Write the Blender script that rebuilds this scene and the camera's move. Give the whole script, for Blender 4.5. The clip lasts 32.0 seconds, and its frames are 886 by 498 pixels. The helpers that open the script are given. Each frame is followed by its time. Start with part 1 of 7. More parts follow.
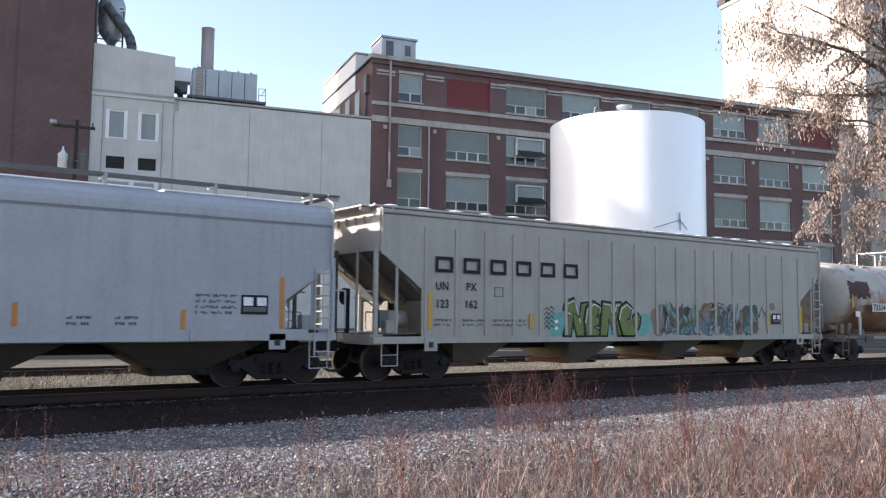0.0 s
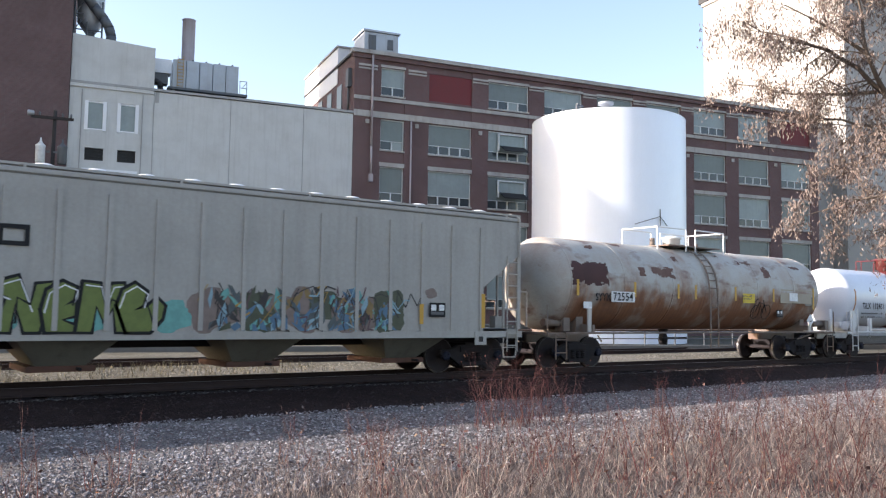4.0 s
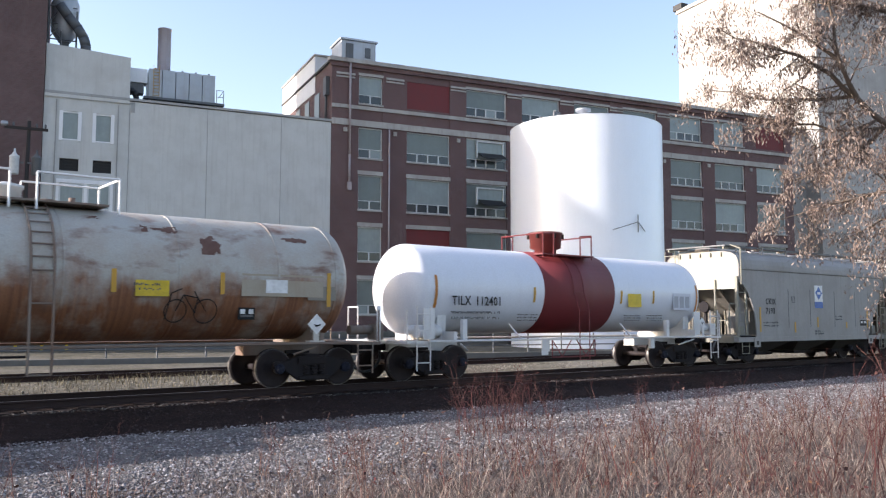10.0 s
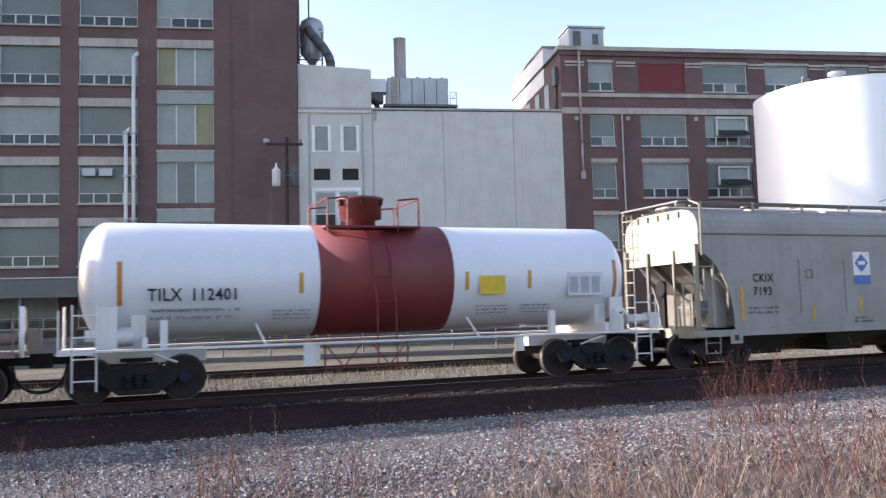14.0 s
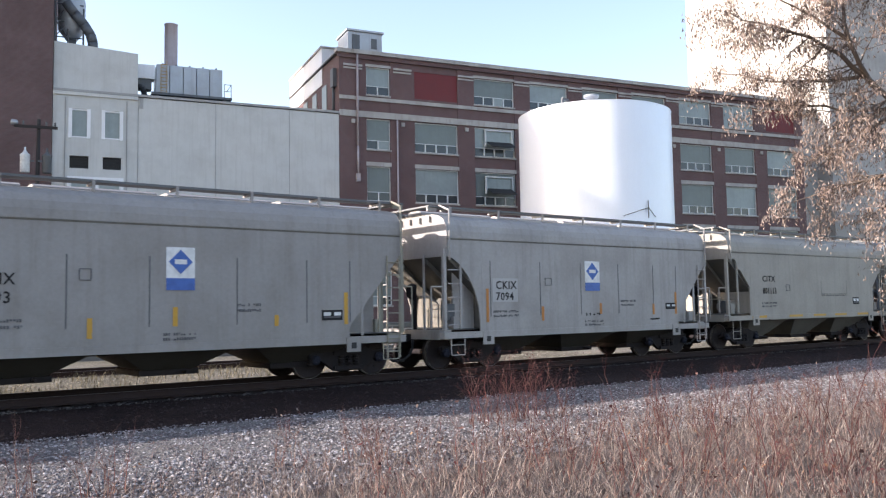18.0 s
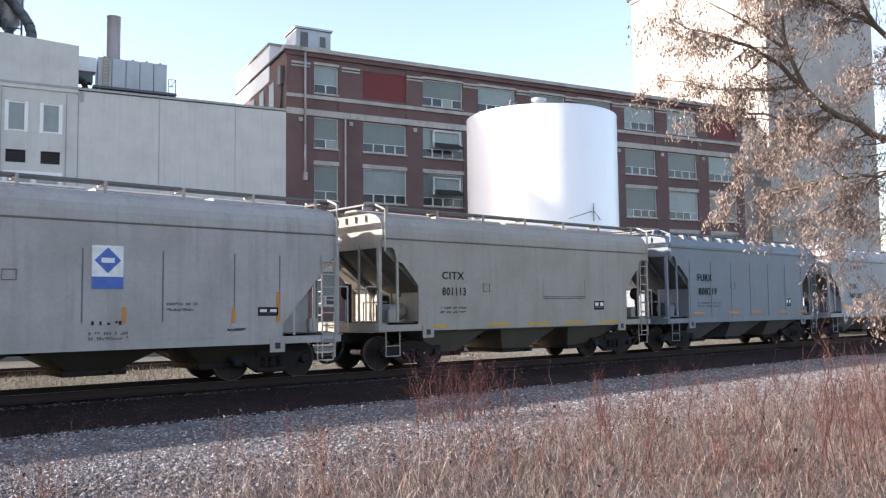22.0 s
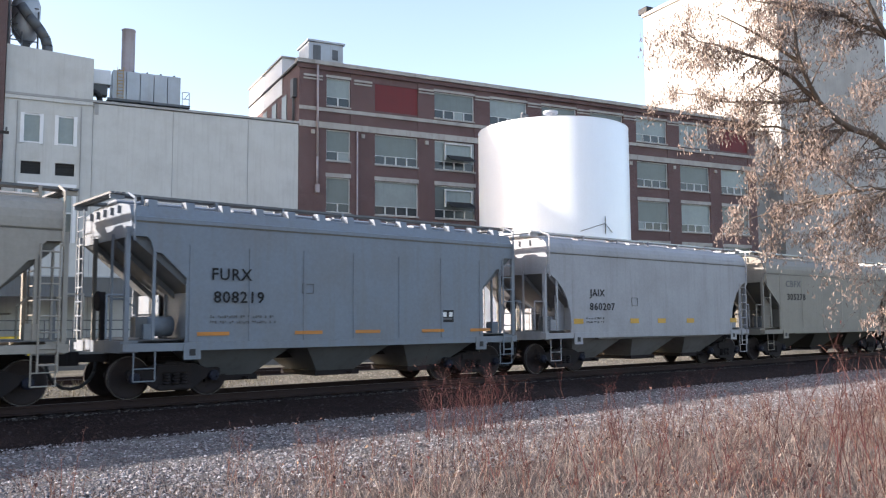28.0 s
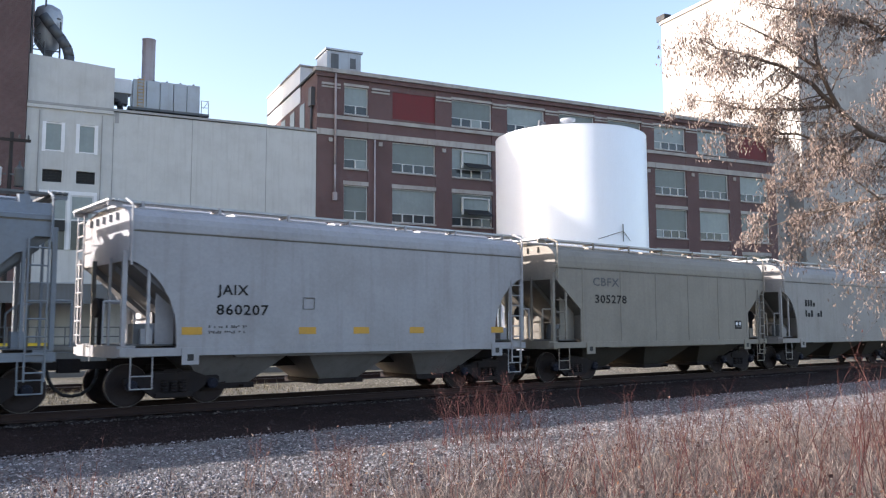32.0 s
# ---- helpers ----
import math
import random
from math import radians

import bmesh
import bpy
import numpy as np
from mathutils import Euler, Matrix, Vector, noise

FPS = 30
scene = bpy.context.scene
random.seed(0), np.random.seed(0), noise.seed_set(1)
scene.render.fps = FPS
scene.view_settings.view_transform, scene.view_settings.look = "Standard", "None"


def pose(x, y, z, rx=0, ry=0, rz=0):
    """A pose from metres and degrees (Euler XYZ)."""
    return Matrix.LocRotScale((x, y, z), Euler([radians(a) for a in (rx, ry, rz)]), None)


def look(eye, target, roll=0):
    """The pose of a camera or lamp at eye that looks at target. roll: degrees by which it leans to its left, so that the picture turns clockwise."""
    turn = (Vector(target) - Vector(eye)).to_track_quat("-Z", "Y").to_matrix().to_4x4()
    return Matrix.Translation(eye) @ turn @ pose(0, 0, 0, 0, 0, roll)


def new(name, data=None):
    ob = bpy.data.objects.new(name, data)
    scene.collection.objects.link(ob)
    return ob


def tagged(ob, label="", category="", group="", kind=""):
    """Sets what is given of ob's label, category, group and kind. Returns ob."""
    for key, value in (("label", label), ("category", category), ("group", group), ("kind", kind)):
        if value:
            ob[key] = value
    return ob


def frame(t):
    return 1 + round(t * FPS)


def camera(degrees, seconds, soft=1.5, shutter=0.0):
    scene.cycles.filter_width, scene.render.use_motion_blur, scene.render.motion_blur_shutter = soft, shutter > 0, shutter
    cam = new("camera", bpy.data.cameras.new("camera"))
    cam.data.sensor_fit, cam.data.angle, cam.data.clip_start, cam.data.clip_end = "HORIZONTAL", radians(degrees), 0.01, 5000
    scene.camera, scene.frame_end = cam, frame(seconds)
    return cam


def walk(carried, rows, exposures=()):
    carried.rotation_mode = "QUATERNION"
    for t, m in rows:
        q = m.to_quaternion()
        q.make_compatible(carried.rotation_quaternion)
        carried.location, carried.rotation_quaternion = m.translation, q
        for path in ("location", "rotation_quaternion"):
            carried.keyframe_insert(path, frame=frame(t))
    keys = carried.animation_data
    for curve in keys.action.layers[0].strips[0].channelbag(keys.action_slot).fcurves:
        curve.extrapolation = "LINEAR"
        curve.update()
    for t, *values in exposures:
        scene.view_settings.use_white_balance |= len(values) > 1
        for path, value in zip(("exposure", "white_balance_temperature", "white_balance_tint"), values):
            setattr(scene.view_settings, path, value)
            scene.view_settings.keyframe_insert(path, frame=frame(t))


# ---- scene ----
cam = camera(55.38, 32.0, soft=1.2, shutter=0.3)
PATH = [
    (0, pose(0, 0, 1.6, 94.62, -0.56, -35.35)),
    (0.5, pose(0, 0, 1.6, 94.70, -0.55, -35.28)),
    (1, pose(0, 0, 1.6, 94.72, -0.46, -35.54)),
    (1.5, pose(0, 0, 1.6, 94.68, -0.36, -36.00)),
    (2, pose(0, 0, 1.6, 94.65, -0.32, -36.41)),
    (2.5, pose(0, 0, 1.6, 94.65, -0.41, -36.68)),
    (3, pose(0, 0, 1.6, 94.51, -0.72, -36.73)),
    (3.5, pose(0, 0, 1.6, 94.29, -0.88, -36.66)),
    (5.5, pose(0, 0, 1.6, 94.40, -0.58, -36.55)),
    (6, pose(0, 0, 1.6, 94.56, -0.76, -36.69)),
    (6.5, pose(0, 0, 1.6, 94.72, -0.96, -36.85)),
    (7, pose(0, 0, 1.6, 94.81, -0.85, -36.96)),
    (7.5, pose(0, 0, 1.6, 94.92, -0.67, -37.14)),
    (8, pose(0, 0, 1.6, 94.86, -0.59, -37.33)),
    (8.5, pose(0, 0, 1.6, 94.76, -0.63, -37.63)),
    (9, pose(0, 0, 1.6, 94.69, -0.61, -37.84)),
    (9.5, pose(0, 0, 1.6, 94.68, -0.33, -38.04)),
    (10, pose(0, 0, 1.6, 94.81, -0.11, -37.98)),
    (10.5, pose(0, 0, 1.6, 94.99, -0.04, -38.00)),
    (11, pose(0, 0, 1.6, 95.10, -0.24, -37.76)),
    (11.5, pose(0, 0, 1.6, 94.92, -0.15, -34.73)),
    (12, pose(0, 0, 1.6, 94.82, 0.09, -27.36)),
    (12.5, pose(0, 0, 1.6, 94.66, 0.60, -23.87)),
    (13, pose(0, 0, 1.6, 94.68, 1.22, -21.95)),
    (13.5, pose(0, 0, 1.6, 94.61, 1.64, -20.70)),
    (14, pose(0, 0, 1.6, 94.39, 1.55, -21.78)),
    (14.5, pose(0, 0, 1.6, 94.26, 1.73, -24.40)),
    (15, pose(0, 0, 1.6, 94.10, 1.77, -28.73)),
    (15.5, pose(0, 0, 1.6, 93.89, 1.94, -30.70)),
    (17.5, pose(0, 0, 1.6, 94.07, 1.29, -37.89)),
    (18, pose(0, 0, 1.6, 94.12, 0.96, -37.19)),
    (18.5, pose(0, 0, 1.6, 94.22, 0.61, -37.78)),
    (19, pose(0, 0, 1.6, 94.30, 0.51, -38.49)),
    (19.5, pose(0, 0, 1.6, 94.45, 0.15, -39.40)),
    (20, pose(0, 0, 1.6, 94.45, -0.07, -40.44)),
    (20.5, pose(0, 0, 1.6, 94.45, 0.03, -41.44)),
    (21, pose(0, 0, 1.6, 94.36, 0.14, -42.00)),
    (21.5, pose(0, 0, 1.6, 94.30, 0.31, -41.97)),
    (22, pose(0, 0, 1.6, 94.11, 0.59, -40.82)),
    (22.5, pose(0, 0, 1.6, 94.07, 0.46, -39.28)),
    (23, pose(0, 0, 1.6, 93.96, 0.38, -38.76)),
    (23.5, pose(0, 0, 1.6, 93.82, 0.61, -38.33)),
    (24, pose(0, 0, 1.6, 93.67, 0.98, -38.07)),
    (24.5, pose(0, 0, 1.6, 93.62, 1.09, -38.39)),
    (25, pose(0, 0, 1.6, 93.69, 0.92, -39.30)),
    (25.5, pose(0, 0, 1.6, 93.78, 0.58, -40.15)),
    (26, pose(0, 0, 1.6, 94.01, 0.52, -40.53)),
    (26.5, pose(0, 0, 1.6, 94.30, 0.43, -40.62)),
    (28.5, pose(0, 0, 1.6, 95.04, 0.35, -39.95)),
    (29, pose(0, 0, 1.6, 95.09, 0.37, -39.92)),
    (29.5, pose(0, 0, 1.6, 95.26, 0.61, -39.72)),
    (30, pose(0, 0, 1.6, 95.50, 0.77, -39.36)),
    (30.5, pose(0, 0, 1.6, 95.59, 0.92, -39.07)),
    (31, pose(0, 0, 1.6, 95.61, 0.88, -38.87)),
    (31.5, pose(0, 0, 1.6, 95.60, 0.46, -38.83)),
    (32, pose(0, 0, 1.6, 95.48, 0.21, -38.91)),
]
# how far the train has rolled, in metres, every half second
ROLLED = [0.00, 1.74, 3.47, 5.20, 6.91, 8.62, 10.35, 12.08, 13.82, 15.56, 17.29, 19.02, 20.72, 22.42, 24.11, 25.80, 27.48, 29.15, 30.82, 32.48, 34.14, 35.78, 37.42, 39.05, 40.69, 42.32, 43.97, 45.62, 47.28, 48.95, 50.61, 52.26, 53.90, 55.54, 57.18, 58.81, 60.44, 62.03, 63.61, 65.19, 66.79, 68.39, 69.99, 71.60, 73.21, 74.82, 76.43, 78.04, 79.66, 81.29, 82.92, 84.55, 86.17, 87.78, 89.39, 91.00, 92.60, 94.19, 95.79, 97.40, 99.03, 100.67, 102.30, 103.93, 105.55]
walk(cam, PATH, [(0, 1.38, 6760, 17), (7, 1.36, 6780, 16), (10, 1.24, 6710, 17), (13, 1.38, 6700, 19), (15, 1.56, 6780, 21), (18, 1.5, 6810, 18), (21, 1.52, 6810, 18), (26, 1.58, 6960, 19), (29, 1.44, 6780, 17), (32, 1.37, 6640, 17)])

# ---- world and sun ----
SUN_AZ, SUN_EL = 150.6, 21.0
world = bpy.data.worlds.new("sky")
scene.world = world
world.use_nodes = True
wn = world.node_tree.nodes
sky = wn.new("ShaderNodeTexSky")
sky.sky_type, sky.sun_disc = "NISHITA", False
sky.sun_elevation, sky.sun_rotation = radians(SUN_EL), radians(90 - SUN_AZ)
sky.air_density, sky.dust_density, sky.ozone_density = 1.0, 1.5, 0.8
wn["Background"].inputs[1].default_value = 0.15
world.node_tree.links.new(sky.outputs[0], wn["Background"].inputs[0])
sun = new("sun", bpy.data.lights.new("sun", "SUN"))
sun.data.energy, sun.data.angle, sun.data.color = 4.2, radians(0.6), (1.0, 0.965, 0.92)
az, el = radians(SUN_AZ), radians(SUN_EL)
sun.matrix_world = look((0, 0, 60), (-math.cos(az) * math.cos(el), -math.sin(az) * math.cos(el), 60 - math.sin(el)))


# ---- materials ----
def nodes_of(name, rough, metal=0.0):
    m = bpy.data.materials.new(name)
    m.use_nodes = True
    nt = m.node_tree
    b = nt.nodes["Principled BSDF"]
    b.inputs["Roughness"].default_value, b.inputs["Metallic"].default_value = rough, metal
    return m, nt, b


def mix(nt, fac, a, b, mode="MIX"):
    n = nt.nodes.new("ShaderNodeMix")
    n.data_type, n.blend_type = "RGBA", mode
    for sock, v in ((n.inputs[0], fac), (n.inputs[6], a), (n.inputs[7], b)):
        if hasattr(v, "links"):
            nt.links.new(v, sock)
        else:
            sock.default_value = v if isinstance(v, float) else (*v, 1)
    return n.outputs[2]


def noise_of(nt, scale, detail=4.0, stretch=(1, 1, 1), ramp=(0.4, 0.6), coords="Object", rough=0.6):
    tc, mp = nt.nodes.new("ShaderNodeTexCoord"), nt.nodes.new("ShaderNodeMapping")
    nz, rp = nt.nodes.new("ShaderNodeTexNoise"), nt.nodes.new("ShaderNodeMapRange")
    mp.inputs["Scale"].default_value = stretch
    nz.inputs["Scale"].default_value, nz.inputs["Detail"].default_value, nz.inputs["Roughness"].default_value = scale, detail, rough
    rp.inputs[1].default_value, rp.inputs[2].default_value = ramp
    nt.links.new(tc.outputs[coords], mp.inputs[0])
    nt.links.new(mp.outputs[0], nz.inputs["Vector"])
    nt.links.new(nz.outputs["Fac"], rp.inputs[0])
    return rp.outputs[0]


def bump(nt, b, height, strength=0.2, dist=0.01):
    n = nt.nodes.new("ShaderNodeBump")
    n.inputs["Strength"].default_value, n.inputs["Distance"].default_value = strength, dist
    nt.links.new(height, n.inputs["Height"])
    nt.links.new(n.outputs[0], b.inputs["Normal"])


def weathered(name, colour, dirt=(0.12, 0.10, 0.08), amount=0.5, rough=0.55, metal=0.0, streak=True, grain=25.0, spots=None, relief=0.15):
    """Paint, metal or plaster with stains at two scales, streaks that run down, and fine grain."""
    m, nt, b = nodes_of(name, rough, metal)
    big = noise_of(nt, 0.7, 5, ramp=(0.42, 0.75))
    fine = noise_of(nt, grain, 3, ramp=(0.3, 0.7))
    dark = tuple(c * (1 - amount) + d * amount for c, d in zip(colour, dirt))
    c = mix(nt, big, colour, dark)
    if streak:
        run = noise_of(nt, 3.0, 4, (1.6, 1.6, 0.09), (0.5, 0.8))
        fac = nt.nodes.new("ShaderNodeMath")
        fac.operation = "MULTIPLY"
        fac.inputs[1].default_value = amount
        nt.links.new(run, fac.inputs[0])
        c = mix(nt, fac.outputs[0], c, dirt)
    if spots:
        sp = noise_of(nt, spots[1], 5, ramp=spots[2])
        c = mix(nt, sp, c, spots[0])
    c = mix(nt, fine, c, mix(nt, 1.0, c, (0.9, 0.9, 0.9), "MULTIPLY"))
    nt.links.new(c, b.inputs["Base Color"])
    bump(nt, b, noise_of(nt, grain * 0.6, 4, ramp=(0.2, 0.8)), relief, 0.01)
    return m


def plain(name, colour, rough=0.5, metal=0.0):
    m, nt, b = nodes_of(name, rough, metal)
    c = mix(nt, noise_of(nt, 6.0, 4), colour, tuple(x * 0.82 for x in colour))
    nt.links.new(c, b.inputs["Base Color"])
    return m


def brick_mat(name, one, two, mortar):
    m, nt, b = nodes_of(name, 0.9)
    tc, sep, add, com = (nt.nodes.new("ShaderNode" + k) for k in ("TexCoord", "SeparateXYZ", "Math", "CombineXYZ"))
    nt.links.new(tc.outputs["Object"], sep.inputs[0])
    nt.links.new(sep.outputs[0], add.inputs[0])
    nt.links.new(sep.outputs[1], add.inputs[1])
    nt.links.new(add.outputs[0], com.inputs[0])
    nt.links.new(sep.outputs[2], com.inputs[1])
    t = nt.nodes.new("ShaderNodeTexBrick")
    t.inputs["Scale"].default_value = 1.0
    t.inputs["Brick Width"].default_value, t.inputs["Row Height"].default_value, t.inputs["Mortar Size"].default_value = 0.215, 0.073, 0.008
    for k, v in (("Color1", one), ("Color2", two), ("Mortar", mortar)):
        t.inputs[k].default_value = (*v, 1)
    nt.links.new(com.outputs[0], t.inputs["Vector"])
    c = mix(nt, noise_of(nt, 0.35, 5, ramp=(0.4, 0.75)), t.outputs[0], mix(nt, 1.0, t.outputs[0], (0.72, 0.7, 0.7), "MULTIPLY"))
    c = mix(nt, noise_of(nt, 1.2, 4, (1.5, 1.5, 0.15), (0.62, 0.9)), c, (0.2, 0.17, 0.15))
    nt.links.new(c, b.inputs["Base Color"])
    bump(nt, b, t.outputs["Fac"], 0.3, -0.006)
    return m


def ground_mat(name, one, two, three, scale, fine):
    m, nt, b = nodes_of(name, 0.95)
    b.inputs["Specular IOR Level"].default_value = 0.08
    c = mix(nt, noise_of(nt, scale, 6, ramp=(0.35, 0.65)), one, two)
    c = mix(nt, noise_of(nt, scale * 0.22, 5, ramp=(0.5, 0.7)), c, three)
    c = mix(nt, noise_of(nt, fine, 3, ramp=(0.35, 0.65)), c, mix(nt, 1.0, c, (0.5, 0.5, 0.5), "MULTIPLY"))
    nt.links.new(c, b.inputs["Base Color"])
    bump(nt, b, noise_of(nt, fine, 4, ramp=(0.2, 0.8)), 0.8, 0.03)
    return m


def varied(name, colours, rough=0.9, island=True):
    """Loose natural pieces: each takes a colour of its own."""
    m, nt, b = nodes_of(name, rough)
    b.inputs["Specular IOR Level"].default_value = 0.15
    src = nt.nodes.new("ShaderNodeNewGeometry") if island else nt.nodes.new("ShaderNodeObjectInfo")
    ramp = nt.nodes.new("ShaderNodeValToRGB")
    els = ramp.color_ramp.elements
    while len(els) < len(colours):
        els.new(0.5)
    for i, c in enumerate(colours):
        els[i].position, els[i].color = i / (len(colours) - 1), (*c, 1)
    nt.links.new(src.outputs["Random Per Island" if island else "Random"], ramp.inputs[0])
    nt.links.new(mix(nt, noise_of(nt, 40, 2), ramp.outputs[0], mix(nt, 1.0, ramp.outputs[0], (0.8, 0.8, 0.8), "MULTIPLY")), b.inputs["Base Color"])
    return m


RUST = (0.16, 0.065, 0.03)
BRICK = brick_mat("brick", (0.142, 0.079, 0.077), (0.108, 0.061, 0.06), (0.158, 0.132, 0.127))
BRICK_RED = brick_mat("brick_red", (0.15, 0.077, 0.073), (0.114, 0.06, 0.058), (0.165, 0.138, 0.135))
STONE_TRIM = weathered("stone_trim", (0.42, 0.40, 0.37), (0.2, 0.17, 0.15), 0.6, 0.85)
CONCRETE = weathered("painted_concrete", (0.555, 0.56, 0.54), (0.33, 0.32, 0.295), 0.35, 0.85)
CONCRETE_DARK = weathered("concrete_joint", (0.36, 0.36, 0.35), (0.2, 0.2, 0.19), 0.5, 0.9)
TOWER_WALL = weathered("tower_wall", (0.47, 0.455, 0.43), (0.28, 0.265, 0.24), 0.5, 0.9, spots=((0.34, 0.325, 0.30), 0.12, (0.45, 0.6)))
WHITE_FRAME = weathered("white_frame", (0.62, 0.64, 0.64), (0.3, 0.3, 0.28), 0.3, 0.6)
FRESH_WHITE = weathered("fresh_white", (0.78, 0.79, 0.8), (0.5, 0.5, 0.48), 0.2, 0.5)
BLIND = weathered("window_infill", (0.15, 0.182, 0.175), (0.11, 0.13, 0.122), 0.5, 0.35, grain=3)
BLIND_PALE = weathered("window_infill_pale", (0.26, 0.31, 0.305), (0.18, 0.2, 0.2), 0.4, 0.35, grain=3)
BLIND_OLIVE = weathered("window_infill_olive", (0.25, 0.25, 0.14), (0.15, 0.15, 0.1), 0.4, 0.4, grain=3)
RED_PANEL = weathered("red_panel", (0.16, 0.022, 0.024), (0.1, 0.03, 0.03), 0.4, 0.7)
DARK = plain("dark_void", (0.015, 0.016, 0.018), 0.6)
GLASS_DARK = plain("dark_glass", (0.045, 0.055, 0.06), 0.12)
ROOF = weathered("roof_felt", (0.10, 0.10, 0.10), (0.06, 0.06, 0.06), 0.4, 0.95)
GALV = weathered("galvanised", (0.42, 0.45, 0.48), (0.25, 0.22, 0.2), 0.4, 0.5, 0.5)
GALV_DARK = weathered("dull_steel", (0.13, 0.14, 0.15), (0.08, 0.07, 0.06), 0.4, 0.6, 0.4)
STACK = weathered("stack_steel", (0.40, 0.36, 0.37), (0.22, 0.14, 0.12), 0.45, 0.7, 0.1)
TANK_WHITE = weathered("tank_white", (0.82, 0.87, 0.95), (0.74, 0.78, 0.85), 0.25, 0.4, 0.15, relief=0.01)
WOOD_POLE = weathered("pole_wood", (0.035, 0.03, 0.028), (0.02, 0.017, 0.015), 0.5, 0.9)
PORCELAIN = plain("grey_enamel", (0.68, 0.7, 0.7), 0.4)
STEEL_RAIL = weathered("rail_steel", (0.036, 0.026, 0.025), (0.045, 0.028, 0.024), 0.5, 0.85)
RAIL_TOP = plain("rail_head", (0.11, 0.10, 0.10), 0.6, 0.5)
TIE = weathered("tie_wood", (0.024, 0.018, 0.018), (0.016, 0.012, 0.012), 0.5, 0.95)
TRUCK = weathered("truck_iron", (0.023, 0.021, 0.023), (0.042, 0.031, 0.028), 0.4, 0.8)
WHEEL = weathered("wheel_iron", (0.027, 0.023, 0.025), (0.045, 0.032, 0.029), 0.5, 0.7)
TREAD_GLINT = plain("tread_and_rim_glint", (0.13, 0.125, 0.125), 0.5, 0.6)
BEARING = plain("bearing_cap", (0.022, 0.025, 0.04), 0.6)
# underside shade put into the colour of slopes, webs and end posts
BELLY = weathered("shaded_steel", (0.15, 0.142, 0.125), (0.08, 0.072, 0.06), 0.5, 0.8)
GREY_BIN = weathered("bin_dark", (0.055, 0.052, 0.045), (0.04, 0.03, 0.02), 0.5, 0.8)
YELLOW = weathered("yellow_stripe", (0.55, 0.30, 0.03), (0.3, 0.17, 0.05), 0.3, 0.5)
ORANGE = weathered("orange_stripe", (0.50, 0.19, 0.03), (0.3, 0.12, 0.05), 0.3, 0.5)
YELLOW_SIGN = plain("yellow_sign", (0.62, 0.44, 0.02), 0.5)
for dull in (TIE, TRUCK, WHEEL, BEARING, STEEL_RAIL):
    dull.node_tree.nodes["Principled BSDF"].inputs["Specular IOR Level"].default_value = 0.12
DOCK = weathered("dock_concrete", (0.15, 0.15, 0.14), (0.09, 0.085, 0.075), 0.5, 0.95)
BLACK_INK = plain("black_lettering", (0.006, 0.006, 0.007), 0.8)
PEEL = weathered("peeled_maroon", (0.075, 0.03, 0.027), (0.04, 0.02, 0.018), 0.5, 0.85)
RUST_PATCH = weathered("rust_patch", (0.125, 0.062, 0.048), (0.2, 0.13, 0.1), 0.6, 0.85, grain=9.0)
GREY_INK = plain("faded_lettering", (0.11, 0.11, 0.115), 0.7)
WHITE_INK = plain("white_lettering", (0.72, 0.73, 0.73), 0.5)
BLUE_INK = plain("blue_sign", (0.04, 0.12, 0.40), 0.5)
BALLAST = varied("ballast_stone", ((0.04, 0.037, 0.04), (0.20, 0.192, 0.196), (0.07, 0.066, 0.069), (0.42, 0.41, 0.415), (0.11, 0.10, 0.104), (0.26, 0.25, 0.254), (0.14, 0.115, 0.112), (0.09, 0.07, 0.068), (0.3, 0.288, 0.29)))
STALK = varied("dry_stalk", ((0.10, 0.034, 0.034), (0.125, 0.075, 0.064), (0.036, 0.022, 0.022), (0.078, 0.026, 0.028), (0.18, 0.132, 0.112), (0.105, 0.042, 0.038), (0.046, 0.028, 0.029), (0.14, 0.086, 0.072), (0.25, 0.195, 0.165)))
STALK_RED = varied("red_stalk", ((0.092, 0.034, 0.033), (0.066, 0.022, 0.025), (0.12, 0.062, 0.052), (0.034, 0.018, 0.019), (0.082, 0.028, 0.028), (0.145, 0.092, 0.076)))
STRAW = varied("straw", ((0.225, 0.18, 0.155), (0.12, 0.09, 0.081), (0.40, 0.35, 0.305), (0.165, 0.09, 0.076), (0.27, 0.222, 0.188), (0.075, 0.056, 0.053), (0.20, 0.16, 0.147), (0.14, 0.12, 0.105)))
DRY_LEAF = varied("withered_leaf", ((0.14, 0.10, 0.085), (0.22, 0.17, 0.148), (0.33, 0.275, 0.24), (0.10, 0.072, 0.064), (0.25, 0.195, 0.168), (0.17, 0.127, 0.11)))
FALLEN = varied("fallen_leaf", ((0.30, 0.13, 0.06), (0.20, 0.09, 0.05), (0.42, 0.30, 0.20), (0.14, 0.075, 0.05)))
BARK = weathered("bark", (0.13, 0.10, 0.08), (0.07, 0.055, 0.045), 0.6, 0.95, relief=0.6)


# ---- mesh helpers ----
def box(bm, x0, x1, y0, y1, z0, z1, m=None):
    vs = [bm.verts.new(Vector(p) if m is None else m @ Vector(p)) for p in ((x0, y0, z0), (x1, y0, z0), (x1, y1, z0), (x0, y1, z0), (x0, y0, z1), (x1, y0, z1), (x1, y1, z1), (x0, y1, z1))]
    for f in ((0, 3, 2, 1), (4, 5, 6, 7), (0, 1, 5, 4), (1, 2, 6, 5), (2, 3, 7, 6), (3, 0, 4, 7)):
        bm.faces.new([vs[i] for i in f])


